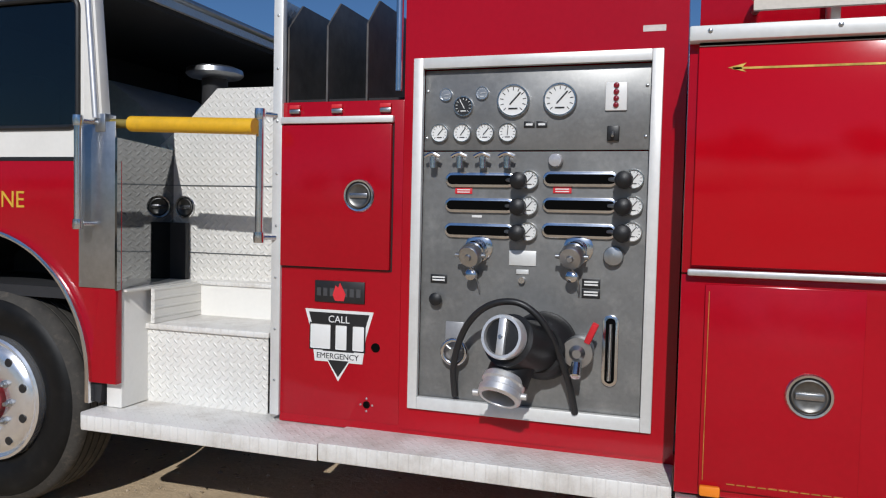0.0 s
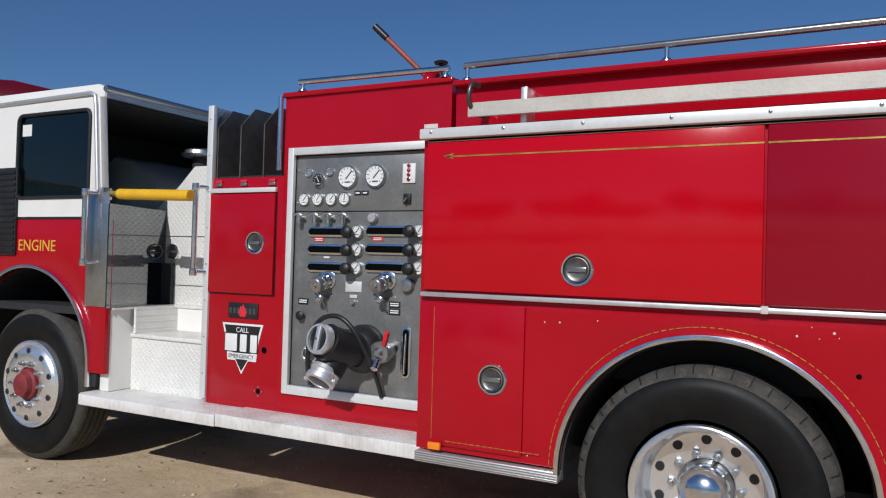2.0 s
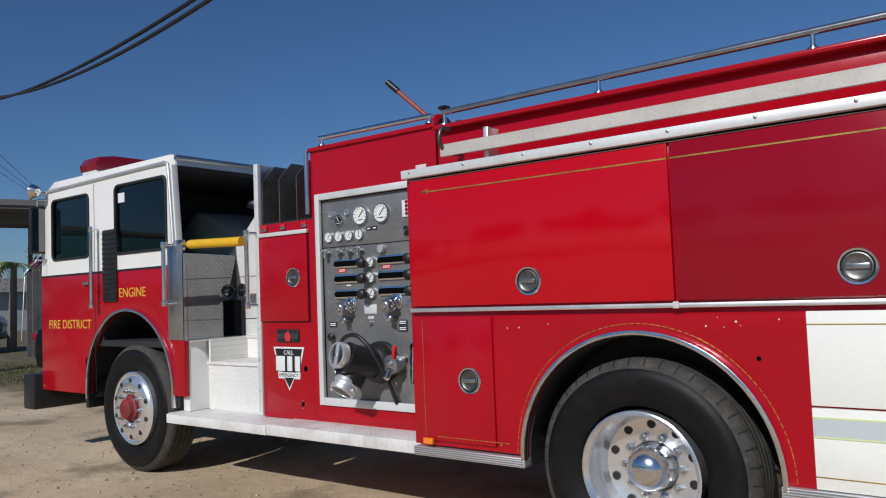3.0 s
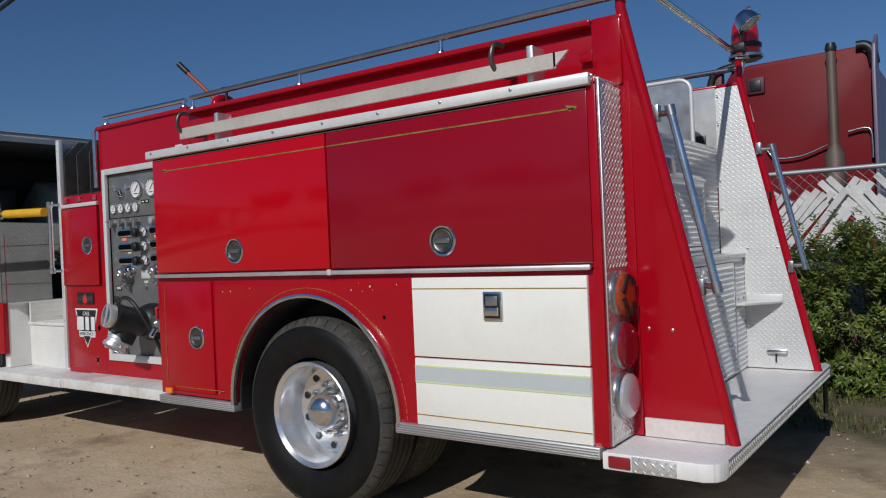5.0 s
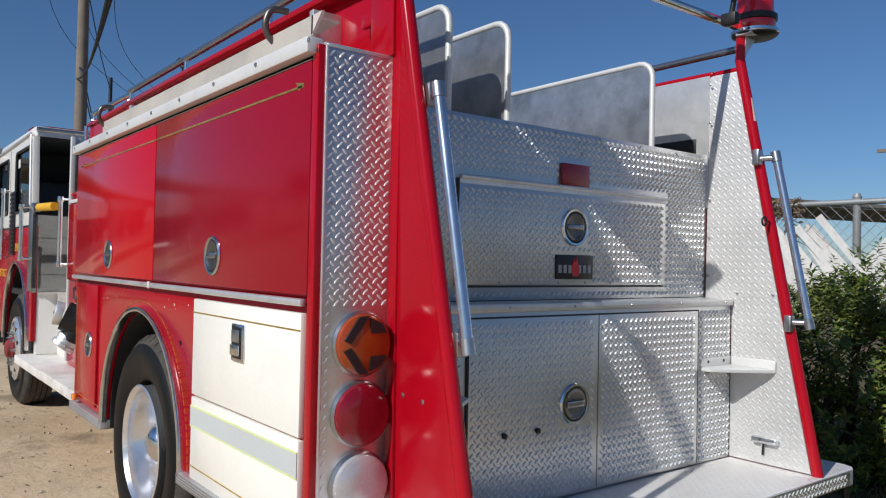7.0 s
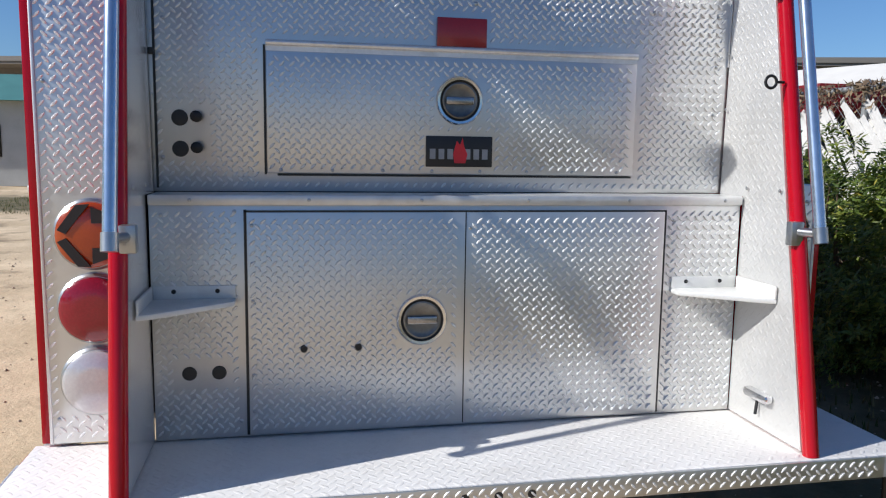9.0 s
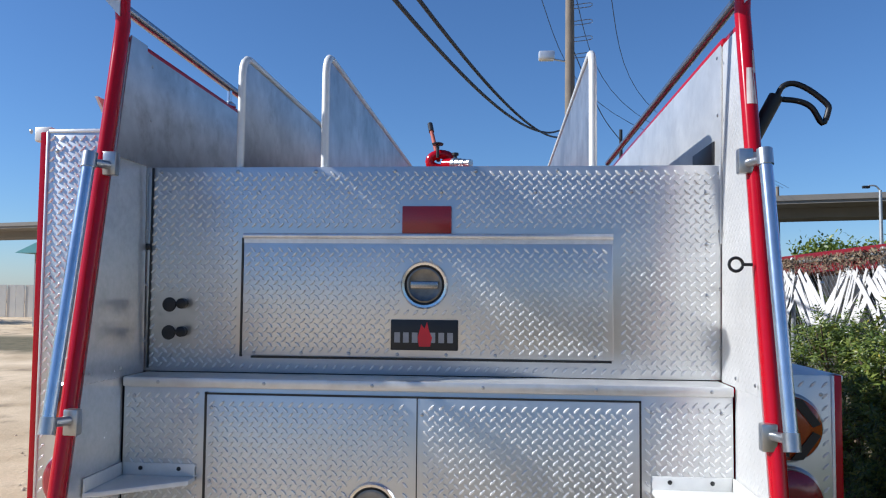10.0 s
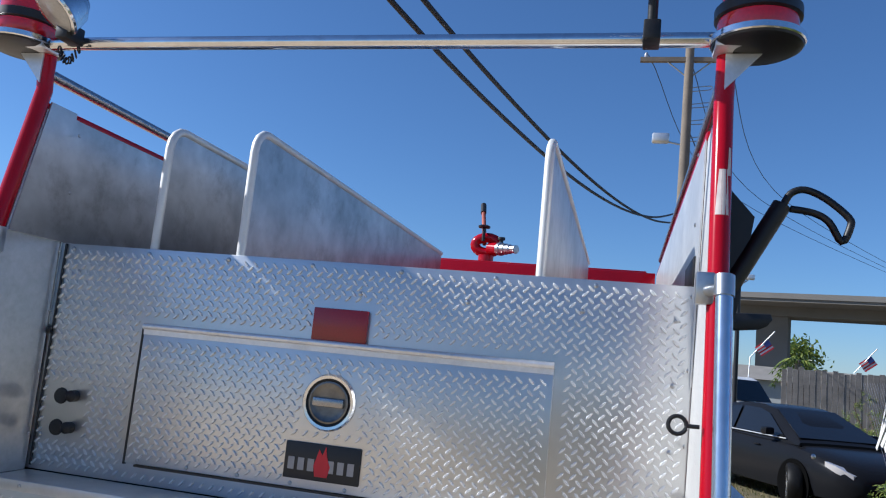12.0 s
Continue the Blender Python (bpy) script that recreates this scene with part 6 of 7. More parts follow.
def blade(r):
    k = r.random()
    if k < 0.45:
        x, y = r.uniform(2.2, 9.0), r.uniform(5.0, 8.3)
        if noise.noise((x * 1.3, y * 1.3, 2)) < -0.05:
            return None
    elif k < 0.75:
        x, y = r.uniform(-16, 3), r.uniform(5.8, 8.5)
    else:
        x, y = r.uniform(-18, -11.5), r.uniform(-4, 8)
    h, a, w = r.uniform(0.02, 0.085), r.uniform(0, math.tau), r.uniform(0.004, 0.009)
    z, dx, dy = ground_z(x, y) - 0.004, math.cos(a), math.sin(a)
    b = r.uniform(-0.6, 0.6) * h
    return [(x - dx * w, y - dy * w, z), (x + dx * w, y + dy * w, z), (x + dy * b, y - dx * b, z + h)], [(0, 1, 2)]


scatter_mesh("grass", blade, 42000, GRASS, "short dry grass along the fence", "grass", 12)


def litter(r):
    x, y = r.uniform(-9, 6), r.uniform(0.5, 6.5)
    if noise.noise((x * 0.6, y * 0.6, 9)) < 0.15:
        return None
    s, a = r.uniform(0.006, 0.022), r.uniform(0, math.tau)
    z, c, d = ground_z(x, y) + 0.004, math.cos(a), math.sin(a)
    return [(x - c * s, y - d * s, z), (x + d * s * 0.4, y - c * s * 0.4, z + s * 0.3), (x + c * s, y + d * s, z), (x - d * s * 0.4, y + c * s * 0.4, z + s * 0.2)], [(0, 1, 2, 3)]


scatter_mesh("leaf_litter", litter, 2600, island_colours("dead_leaves", [(0.0, (0.12, 0.085, 0.05)), (0.6, (0.26, 0.19, 0.12)), (1.0, (0.45, 0.36, 0.24))], 0.9), "dead leaves and twigs on the dirt", "leaf litter", 13)
bm = pipe(bmesh.new(), [(3.85, 6.20, 0.085), (4.1, 6.12, 0.080), (4.45, 6.07, 0.085)], 0.028, 8)
tagged(part("fallen_pipe", bm, CHIP, None, round_off=True), "pale broken pipe lying on the grass", "pipe")


# ---- hedge ----
def bush(cx, cy, rx, ry, h, seed, leaves):
    r = random.Random(seed)
    b = thing("bush", (cx, cy, GROUND), "dense leafy green hedge bush against the fence", "bush", "hedge along the fence")
    bm = bmesh.new()
    tips = []
    for k in range(9):
        a, q = r.uniform(0, math.tau), r.uniform(0.3, 0.8)
        tip = Vector((cx + math.cos(a) * rx * q, cy + math.sin(a) * ry * q, GROUND + h * r.uniform(0.55, 0.95)))
        base = Vector((cx + r.uniform(-0.12, 0.12), cy + r.uniform(-0.1, 0.1), GROUND - 0.02))
        mid = base.lerp(tip, 0.5) + Vector((r.uniform(-0.1, 0.1), r.uniform(-0.1, 0.1), 0.05))
        rod(bm, base, mid, 0.022, 6, 0.014)
        rod(bm, mid, tip, 0.014, 6, 0.004)
        tips.append(tip)
    part("branch", bm, surface("bark", (0.12, 0.085, 0.055), 0.9, vary=0.3, big=8), b, round_off=True)
    clumps = []
    while len(clumps) < 90:
        p = Vector((r.uniform(-1, 1), r.uniform(-1, 1), r.uniform(0.02, 1)))
        d = math.sqrt(p.x**2 + p.y**2 + max(0, p.z - 0.35) ** 2 * 2.2)
        if d < 1.0 and (d > 0.55 or r.random() < 0.2):
            clumps.append((cx + p.x * rx, cy + p.y * ry, GROUND + p.z * h * r.uniform(0.9, 1.08)))
    v, f = [], []
    heart = Vector((cx, cy, GROUND + h * 0.35))
    for _ in range(leaves // 8):
        c = r.choice(clumps)
        tip = Vector((c[0] + r.gauss(0, 0.10), c[1] + r.gauss(0, 0.10), max(GROUND + 0.03, c[2] + r.gauss(0, 0.09))))
        axis = ((tip - heart).normalized() * 0.7 + Vector((r.gauss(0, 0.3), r.gauss(-0.15, 0.3), 0.75))).normalized()
        u0, v0, w0 = frame_of(axis)
        size, turn = r.uniform(0.7, 1.15), r.uniform(0, math.tau)
        for e in range(9):
            a = turn + e * 2.4
            u = (u0 * math.cos(a) + v0 * math.sin(a) + w0 * r.uniform(0.05, 0.9)).normalized()
            p = tip - w0 * 0.008 * e
            s = u.cross(w0 + Vector((r.gauss(0, 0.25), r.gauss(0, 0.25), 0))).normalized()
            n = s.cross(u)
            ln, w = r.uniform(0.045, 0.080) * size, r.uniform(0.009, 0.014) * size
            k = len(v)
            v += [p, p + u * ln * 0.45 + s * w, p + u * ln - n * ln * 0.12, p + u * ln * 0.45 - s * w, p + u * ln * 0.5 + n * 0.004]
            f += [(k, k + 1, k + 4), (k + 1, k + 2, k + 4), (k + 2, k + 3, k + 4), (k + 3, k, k + 4)]
    me = bpy.data.meshes.new("leaves")
    me.from_pydata([p - Vector((cx, cy, GROUND)) for p in v], [], f)
    me.materials.append(LEAF)
    ob = new("leaves", me)
    ob.parent = b
    return b


rng = random.Random(21)
for k, (cx, h) in enumerate(((5.4, 1.05), (4.35, 1.20), (3.35, 1.35), (2.4, 1.50), (1.4, 1.55), (0.4, 1.50), (-0.7, 1.45), (-1.75, 1.38))):
    bush(cx, 7.05 + rng.uniform(-0.08, 0.08) + (0.25 if cx > 4 else 0) + (0.35 if cx < -3.5 else 0), 0.72 if cx > -4 else 0.95, 0.62 if cx > -4 else 0.5, h, 100 + k, 14500 if -1 < cx < 4.6 else 8000)

bush(-12.8, 9.7, 1.1, 0.9, 1.72, 140, 6000)
bush(-11.6, 11.0, 1.1, 0.9, 1.60, 141, 6000)

# ---- fence with torn white slats ----
FY = 7.75
fence = thing("fence", (-2.0, FY, GROUND), "chain-link fence with torn white privacy slats", "fence")
PIPE = surface("galvanised_pipe", (0.42, 0.43, 0.43), 0.5, 0.6, vary=0.15)
SLAT = surface("torn_white_slat", (0.66, 0.645, 0.62), 0.6, vary=0.2, big=3, dirt=(0.35, 0.30, 0.26), dirt_amount=0.5)
tube("top_rail", PIPE, fence, [(-5.0, FY, 1.985), (9, FY, 1.985)], 0.024)
first = None
for k in range(6):
    x = -5.0 + 2.4 * k
    if first is None:
        first = part("fence_post", lathe(bmesh.new(), [(0.03, 0), (0.03, 1.95), (0.036, 1.97), (0.02, 2.0)], (x, FY + 0.02, GROUND), (0, 0, 1), 12), PIPE, fence, round_off=True)
        x0 = x
    else:
        again(first, fence, (x - x0, 0, 0))
# wire mesh
bm = bmesh.new()
for k in range(106, 230):
    for s in (1, -1):
        x = -15.5 + 0.10 * k
        p0, p1 = Vector((x, FY + 0.012 * s, 0.06)), Vector((x + s * 1.90, FY + 0.012 * s, 1.96))
        lathe(bm, [(0.0022, 0), (0.0022, (p1 - p0).length)], p0, p1 - p0, 3)
part("wire_mesh", bm, PIPE, fence)
rng = random.Random(8)
base = None
for k in range(252):
    panel_x = -8.4 + (k // 14) * 1.02
    lean = 1 if (k // 14) % 2 else -1
    j = k % 14
    if rng.random() < (0.07 if panel_x > 1.2 else 0.02) or panel_x < -5.4:
        continue
    x = panel_x + (j - 7) * 0.073 + rng.uniform(-0.012, 0.012)
    if base is None:
        base = part("slat", box(bmesh.new(), -0.030, 0.030, -0.003, 0.003, -0.52, 0.52, 0.0), SLAT, None)
        base.parent = fence
        ob = base
    else:
        ob = new("slat", base.data)
        ob.parent = fence
    ob.location = (x + 2.0, -0.03 - 0.008 * (j % 2) + rng.uniform(-0.006, 0.004), 1.48 - GROUND + rng.uniform(-0.06, 0.05))
    ob.rotation_euler = (rng.uniform(-0.08, 0.08), radians(40 + rng.uniform(-5, 5)) * lean, rng.uniform(-0.25, 0.25))
    ob.scale = (1, 1, rng.uniform(0.62, 1.0))

def vine(r):
    x = r.uniform(-5.4, 8.5)
    if noise.noise((x * 1.1, 0.0, 5.0)) < (-0.45 if x < 1.5 else 0.05):
        return None
    z = 1.98 - abs(r.gauss(0, 0.10)) + 0.05
    p = Vector((x, FY - 0.03 + r.gauss(0, 0.03), z))
    u = Vector((r.gauss(0, 1), r.gauss(0, 0.5), r.gauss(0, 1))).normalized() * r.uniform(0.02, 0.05)
    w = Vector((r.gauss(0, 1), r.gauss(0, 0.5), r.gauss(0, 1))).normalized() * r.uniform(0.006, 0.016)
    return [p - u, p + w, p + u, p - w], [(0, 1, 2, 3)]


scatter_mesh("dead_vines", vine, 7000, island_colours("dead_vine", [(0.0, (0.07, 0.045, 0.03)), (0.6, (0.16, 0.11, 0.07)), (1.0, (0.26, 0.20, 0.12))], 0.9), "dry brown vines along the fence top", "vines", 31)

# ---- red lorry beyond the fence ----
LX = 2.06
lorry = thing("semi_truck", (LX, 13.5, GROUND), "dull red sleeper cab lorry parked behind the fence", "truck")
LRED = surface("dull_red_lorry_paint", (0.165, 0.006, 0.010), 0.5, vary=0.16, big=0.8, dirt=(0.16, 0.03, 0.03), dirt_amount=0.5)
LRED.node_tree.nodes["Principled BSDF"].inputs["Specular IOR Level"].default_value = 0.2
LBLUE = surface("grey_blue_fairing", (0.14, 0.11, 0.17), 0.4, vary=0.1)
prof = [(1.00, 1.0), (3.06, 1.0), (3.06, 3.66), (3.00, 3.88), (2.86, 4.01), (1.40, 3.99), (1.14, 3.94), (1.04, 3.78), (1.00, 3.50)]
part("sleeper", prism(bmesh.new(), prof, 1, 12.0, 15.2, 0.05), LRED, lorry, round_off=True)
part("side_fairing", prism(bmesh.new(), [(11.65, 1.1), (12.1, 1.1), (12.1, 4.15), (11.75, 3.95), (11.65, 3.6)], 0, 3.07, 3.12, 0.01), LBLUE, lorry, "grey-blue side fairing", True)
MAROON = surface("dark_maroon_fairing", (0.075, 0.010, 0.014), 0.55, vary=0.25, big=2)
part("corner_fairing", prism(bmesh.new(), [(11.93, 2.40), (12.12, 2.40), (12.12, 3.98), (12.0, 4.00), (11.95, 3.86), (11.93, 3.70)], 0, 0.80, 1.005, 0.02), MAROON, lorry, "dark maroon corner fairing", True)
part("fairing_cap", pipe(bmesh.new(), smooth([(0.83, 11.95, 3.74), (0.88, 11.95, 3.88), (1.00, 11.95, 3.96), (1.24, 11.97, 4.00)], 5), 0.060, 10), BLACK, lorry, "black rubber fairing edge", True)
part("fairing_cap", pipe(bmesh.new(), smooth([(2.86, 11.97, 4.00), (2.97, 11.97, 3.99), (3.05, 11.97, 3.90), (3.08, 11.97, 3.72)], 5), 0.070, 10), BLACK, lorry, "black rubber fairing edge", True)
bx("cab_side", LBLUE, lorry, 3.062, 3.085, 12.15, 15.1, 1.2, 3.70, 0.008, "glossy mauve cab side")
bx("fairing_bracket", IRON, lorry, 0.80, 0.90, 11.95, 12.05, 3.05, 3.12, 0.0)
st = part("exhaust_pipe", lathe(bmesh.new(), [(0.135, 1.0), (0.135, 2.42), (0.075, 2.54), (0.066, 2.58), (0.066, 3.90), (0.062, 3.92)], (2.56, 11.78, 0.055), (0, 0, 1), 18), surface("sooty_stack", (0.13, 0.095, 0.075), 0.6, 0.3, vary=0.25), lorry, "sooty exhaust stack", True)
turned("stack_cap", BLACK, st, [(0.070, 0), (0.080, 0.05), (0.060, 0.12)], (2.56, 11.78, 3.94), (0, 0, 1), 16)
bx("rear_window", MAROON, lorry, 1.36, 1.62, 11.96, 12.01, 3.52, 3.78, 0.02)
bx("window_glass", BLACK, lorry, 1.41, 1.57, 11.950, 11.962, 3.57, 3.73, 0.01)
bx("work_lamp", IRON, lorry, 1.20, 1.50, 11.88, 12.0, 2.55, 2.66, 0.02)
tube("air_line", STEEL, lorry, smooth([(1.62, 11.95, 2.66), (1.75, 11.92, 2.52), (2.1, 11.92, 2.52), (2.45, 11.92, 2.64)], 5), 0.015)
tube("grab_handle", STEEL, lorry, smooth([(2.72, 11.93, 2.80), (2.98, 11.93, 2.82), (3.02, 11.93, 2.6), (3.02, 11.93, 2.4)], 4), 0.018)
for x in (1.1, 3.0):
    turned("lorry_wheel", RUBBER, lorry, [(0.25, -0.15), (0.48, -0.15), (0.51, -0.1), (0.51, 0.1), (0.48, 0.15), (0.25, 0.15)], (x, 12.6, 0.56), (1, 0, 0), 28)
bx("lorry_frame", BLACK, lorry, 1.6, 2.6, 10.2, 15.0, 0.75, 1.05, 0.02)
# low red flat trailer further along
trailer = thing("flat_trailer", (-9.0, 10.6, GROUND), "long red trailer deck behind the fence", "trailer")
bx("deck", LRED, trailer, -14.0, -4.0, 10.2, 11.6, 2.02, 2.42, 0.02)
for x in (-13, -9, -5):
    bx("trailer_leg", BLACK, trailer, x, x + 0.15, 10.5, 11.3, GROUND, 2.05, 0.0)


# ---- parked vehicles ----
def car_wheel(parent, x, y, z, r, side, steer=0.0):
    way = Vector((math.sin(radians(steer)) * -side, math.cos(radians(steer)) * side, 0))
    t = turned("wheel", RUBBER, parent, [(r * 0.6, -0.10), (r * 0.92, -0.10), (r, -0.06), (r, 0.06), (r * 0.92, 0.10), (r * 0.6, 0.10)], (x, y, z), way, 28, "black tyre", loop=True)
    turned("hub_cap", RIM, t, [(r * 0.62, 0.07), (r * 0.58, 0.095), (r * 0.2, 0.085), (r * 0.1, 0.10)], (x, y, z), way, 20, "silver wheel disc")
    u = way.cross((0, 0, 1))
    for k in range(5):
        a = k * math.tau / 5
        p = Vector((x, y, z)) + way * 0.092 + u * (math.cos(a) * r * 0.40) + Vector((0, 0, math.sin(a) * r * 0.40))
        turned("rim_gap", BLACK, t, [(r * 0.11, 0.0), (r * 0.10, 0.003)], p, way, 8)


def loft(bm, sections):
    """Closed rings of equal length joined one to the next."""
    rings = [[bm.verts.new(p) for p in s] for s in sections]
    n = len(rings[0])
    for a, b in zip(rings, rings[1:]):
        for k in range(n):
            bm.faces.new((a[k], a[(k + 1) % n], b[(k + 1) % n], b[k]))
    bm.faces.new(rings[0][::-1])
    bm.faces.new(rings[-1])
    bmesh.ops.recalc_face_normals(bm, faces=bm.faces)
    return bm


def body_ring(x, half, z0, z1):
    r = min(0.10, (z1 - z0) * 0.3)
    return [(x, -half + r * 0.5, z0), (x, half - r * 0.5, z0), (x, half, z0 + r), (x, half, z1 - r * 1.2), (x, half - r * 0.8, z1), (x, -half + r * 0.8, z1), (x, -half, z1 - r * 1.2), (x, -half, z0 + r)]


def sedan(at, turn):
    c = thing("sedan", (0, 0, 0), "dark grey four-door saloon parked on the grass", "car")
    paint = surface("dark_grey_car_paint", (0.010, 0.0105, 0.0125), 0.24, 0.0, vary=0.08)
    paint.node_tree.nodes["Principled BSDF"].inputs["Specular IOR Level"].default_value = 0.09
    secs = [(-2.42, 0.60, 0.40, 0.72), (-2.38, 0.72, 0.32, 0.88), (-2.28, 0.82, 0.26, 0.99), (-1.9, 0.87, 0.22, 1.04), (-1.5, 0.895, 0.20, 1.03), (-0.9, 0.905, 0.19, 0.99), (-0.3, 0.91, 0.19, 0.97), (0.3, 0.91, 0.19, 0.955), (0.9, 0.905, 0.19, 0.955), (1.3, 0.90, 0.20, 0.93), (1.7, 0.885, 0.21, 0.87), (2.05, 0.85, 0.22, 0.79), (2.28, 0.76, 0.25, 0.70), (2.40, 0.62, 0.30, 0.61), (2.45, 0.48, 0.36, 0.54)]

    def shell(x, half, z0, z1):
        h = z1 - z0
        side = [(0.80, 0.0), (0.95, 0.05), (1.0, 0.28), (1.0, 0.55), (0.985, 0.78), (0.93, 0.92), (0.80, 0.985), (0.45, 1.01)]
        return [(x, -half * p, z0 + h * q) for p, q in side] + [(x, half * p, z0 + h * q) for p, q in reversed(side)]

    part("car_body", loft(bmesh.new(), [shell(*k) for k in secs]), paint, c, round_off=True)

    def half_at(z):
        return 0.80 - 0.21 * max(0.0, z - 0.95) / 0.50

    line = [(-1.95, 1.02), (-1.60, 1.15), (-1.20, 1.31), (-0.80, 1.41), (-0.35, 1.455), (0.10, 1.45), (0.45, 1.39), (0.85, 1.21), (1.20, 1.035), (1.38, 0.945)]
    ring = []
    for x, z in line:
        w, r = half_at(z), min(0.06, (z - 0.90) * 0.4)
        ring.append([(x, -half_at(0.93), 0.90), (x, -w, z - r), (x, -w + r, z), (x, -w * 0.4, z + 0.012), (x, w * 0.4, z + 0.012), (x, w - r, z), (x, w, z - r), (x, half_at(0.93), 0.90)])
    part("cabin", loft(bmesh.new(), ring), paint, c, round_off=True)
    dark = surface("tinted_car_window", (0.010, 0.011, 0.013), 0.08, vary=0.05)
    for s in (1, -1):
        for pts in (((-1.42, 1.01), (-1.12, 1.25), (-0.74, 1.355), (-0.42, 1.385), (-0.42, 0.995)), ((-0.34, 0.995), (-0.34, 1.388), (0.12, 1.38), (0.40, 1.32), (1.00, 0.99))):
            bm = bmesh.new()
            ring = [[bm.verts.new((x, s * (half_at(z) + d), z)) for x, z in pts] for d in (0.002, 0.010)]
            n = len(pts)
            bm.faces.new(ring[1])
            for k in range(n):
                bm.faces.new((ring[0][k], ring[0][(k + 1) % n], ring[1][(k + 1) % n], ring[1][k]))
            bmesh.ops.recalc_face_normals(bm, faces=bm.faces)
            part("side_window", bm, dark, c)
        part("window_trim", pipe(bmesh.new(), [(-1.46, s * 0.795, 0.995), (-0.38, s * 0.800, 0.975), (1.06, s * 0.800, 0.968)], 0.010, 6), ALU, c, "bright window trim", True)
        lamp = loft(bmesh.new(), [[(x, s * (y0 + dy), z0 + dz) for dy, dz in ((0, 0), (w, 0.03), (w, h), (0, h * 0.9))] for x, y0, w, z0, h in ((2.02, 0.70, 0.150, 0.660, 0.10), (2.20, 0.60, 0.205, 0.590, 0.125), (2.36, 0.45, 0.205, 0.520, 0.10))])
        part("headlamp", lamp, CLEAR_LENS, c, "clear wraparound headlamp", True)
        bx("door_mirror", paint, c, 0.70, 0.86, min(0.86 * s, 1.02 * s), max(0.86 * s, 1.02 * s), 0.99, 1.11, 0.03)
        bx("tail_light", RED_LENS, c, -2.40, -2.26, min(0.50 * s, 0.79 * s), max(0.50 * s, 0.79 * s), 0.76, 0.90, 0.03)
        for x in (-0.62, 0.38):
            bx("door_handle", paint, c, x, x + 0.16, min(0.90 * s, 0.925 * s), max(0.90 * s, 0.925 * s), 0.80, 0.825, 0.008)
        for x in (-1.36, 1.40):
            turned("wheel_arch", HOLE, c, [(0.37, 0), (0.37, 0.018)], (x, 0.893 * s, 0.335), (0, s, 0), 28)
            car_wheel(c, x, (0.895 if x > 0 else 0.845) * s, 0.32, 0.32, s, -30 if x > 0 else 0)
    for a, b in (((0.40, 1.365), (1.27, 0.965)), ((-1.22, 1.275), (-1.86, 1.035))):
        n = Vector((-(b[1] - a[1]), 0, b[0] - a[0])).normalized() * (1 if b[0] > a[0] else -1)
        bm = bmesh.new()
        low = [bm.verts.new(Vector((x, y0, z)) + n * d) for d in (0.045, 0.055) for x, y0, z in ((a[0], -half_at(a[1]) + 0.09, a[1]), (a[0], half_at(a[1]) - 0.09, a[1]), (b[0], half_at(b[1]) - 0.06, b[1]), (b[0], -half_at(b[1]) + 0.06, b[1]))]
        bm.faces.new(low[4:])
        for k in range(4):
            bm.faces.new((low[k], low[(k + 1) % 4], low[4 + (k + 1) % 4], low[4 + k]))
        bmesh.ops.recalc_face_normals(bm, faces=bm.faces)
        part("front_screen" if a[0] > 0 else "rear_screen", bm, dark, c)
    bx("grille", BLACK, c, 2.36, 2.455, -0.38, 0.38, 0.42, 0.55, 0.02)
    bx("badge", CHROME, c, 2.44, 2.47, -0.06, 0.06, 0.47, 0.53, 0.01)
    c.matrix_world = pose(*at, 0, 0, turn)
    return c


def van(at, turn):
    c = thing("van", (0, 0, 0), "white delivery van parked beside the road", "van")
    paint = surface("white_van_paint", (0.78, 0.78, 0.77), 0.3, vary=0.04, coat=0.4)
    secs = [(-2.75, 0.92, 0.45, 1.85), (-2.70, 0.98, 0.40, 2.02), (0.9, 1.0, 0.40, 2.06), (1.25, 0.99, 0.40, 1.95), (1.85, 0.97, 0.40, 1.22), (2.65, 0.95, 0.40, 1.10), (2.75, 0.90, 0.48, 0.98)]
    part("van_body", loft(bmesh.new(), [body_ring(*s) for s in secs]), paint, c, round_off=True)
    for s in (1, -1):
        part("door_window", prism(bmesh.new(), [(0.55, 1.25), (0.55, 1.80), (1.15, 1.80), (1.65, 1.25)], 1, 0.97 * s, 1.005 * s), CAR_GLASS, c)
        bx("side_window", CAR_GLASS, c, -2.5, 0.40, min(0.97 * s, 1.006 * s), max(0.97 * s, 1.006 * s), 1.28, 1.82, 0.0)
        bx("headlamp", CLEAR_LENS, c, 2.62, 2.78, min(0.6 * s, 0.9 * s), max(0.6 * s, 0.9 * s), 0.78, 0.98, 0.02)
        for x in (-1.75, 1.75):
            car_wheel(c, x, 0.93 * s, 0.36, 0.36, s)
            turned("wheel_arch", DARK, c, [(0.42, 0), (0.42, 0.03)], (x, 0.975 * s, 0.40), (0, s, 0), 24)
    part("front_screen", prism(bmesh.new(), [(1.27, 1.93), (1.86, 1.24), (1.90, 1.27), (1.31, 1.96)], 1, -0.82, 0.82), CAR_GLASS, c)
    bx("grille", BLACK, c, 2.70, 2.80, -0.55, 0.55, 0.62, 0.92, 0.02)
    bx("bumper", BLACK, c, 2.66, 2.88, -0.95, 0.95, 0.40, 0.60, 0.03)
    c.matrix_world = pose(*at, 0, 0, turn)
    return c


sedan((-9.5, 7.36, GROUND), 24)
van((-24.6, 7.75, GROUND), 40)

# ---- poles, cables, overpass ----
WOOD = surface("weathered_pole_wood", (0.20, 0.165, 0.13), 0.9, vary=0.25, big=2, fine=30, relief=0.004)


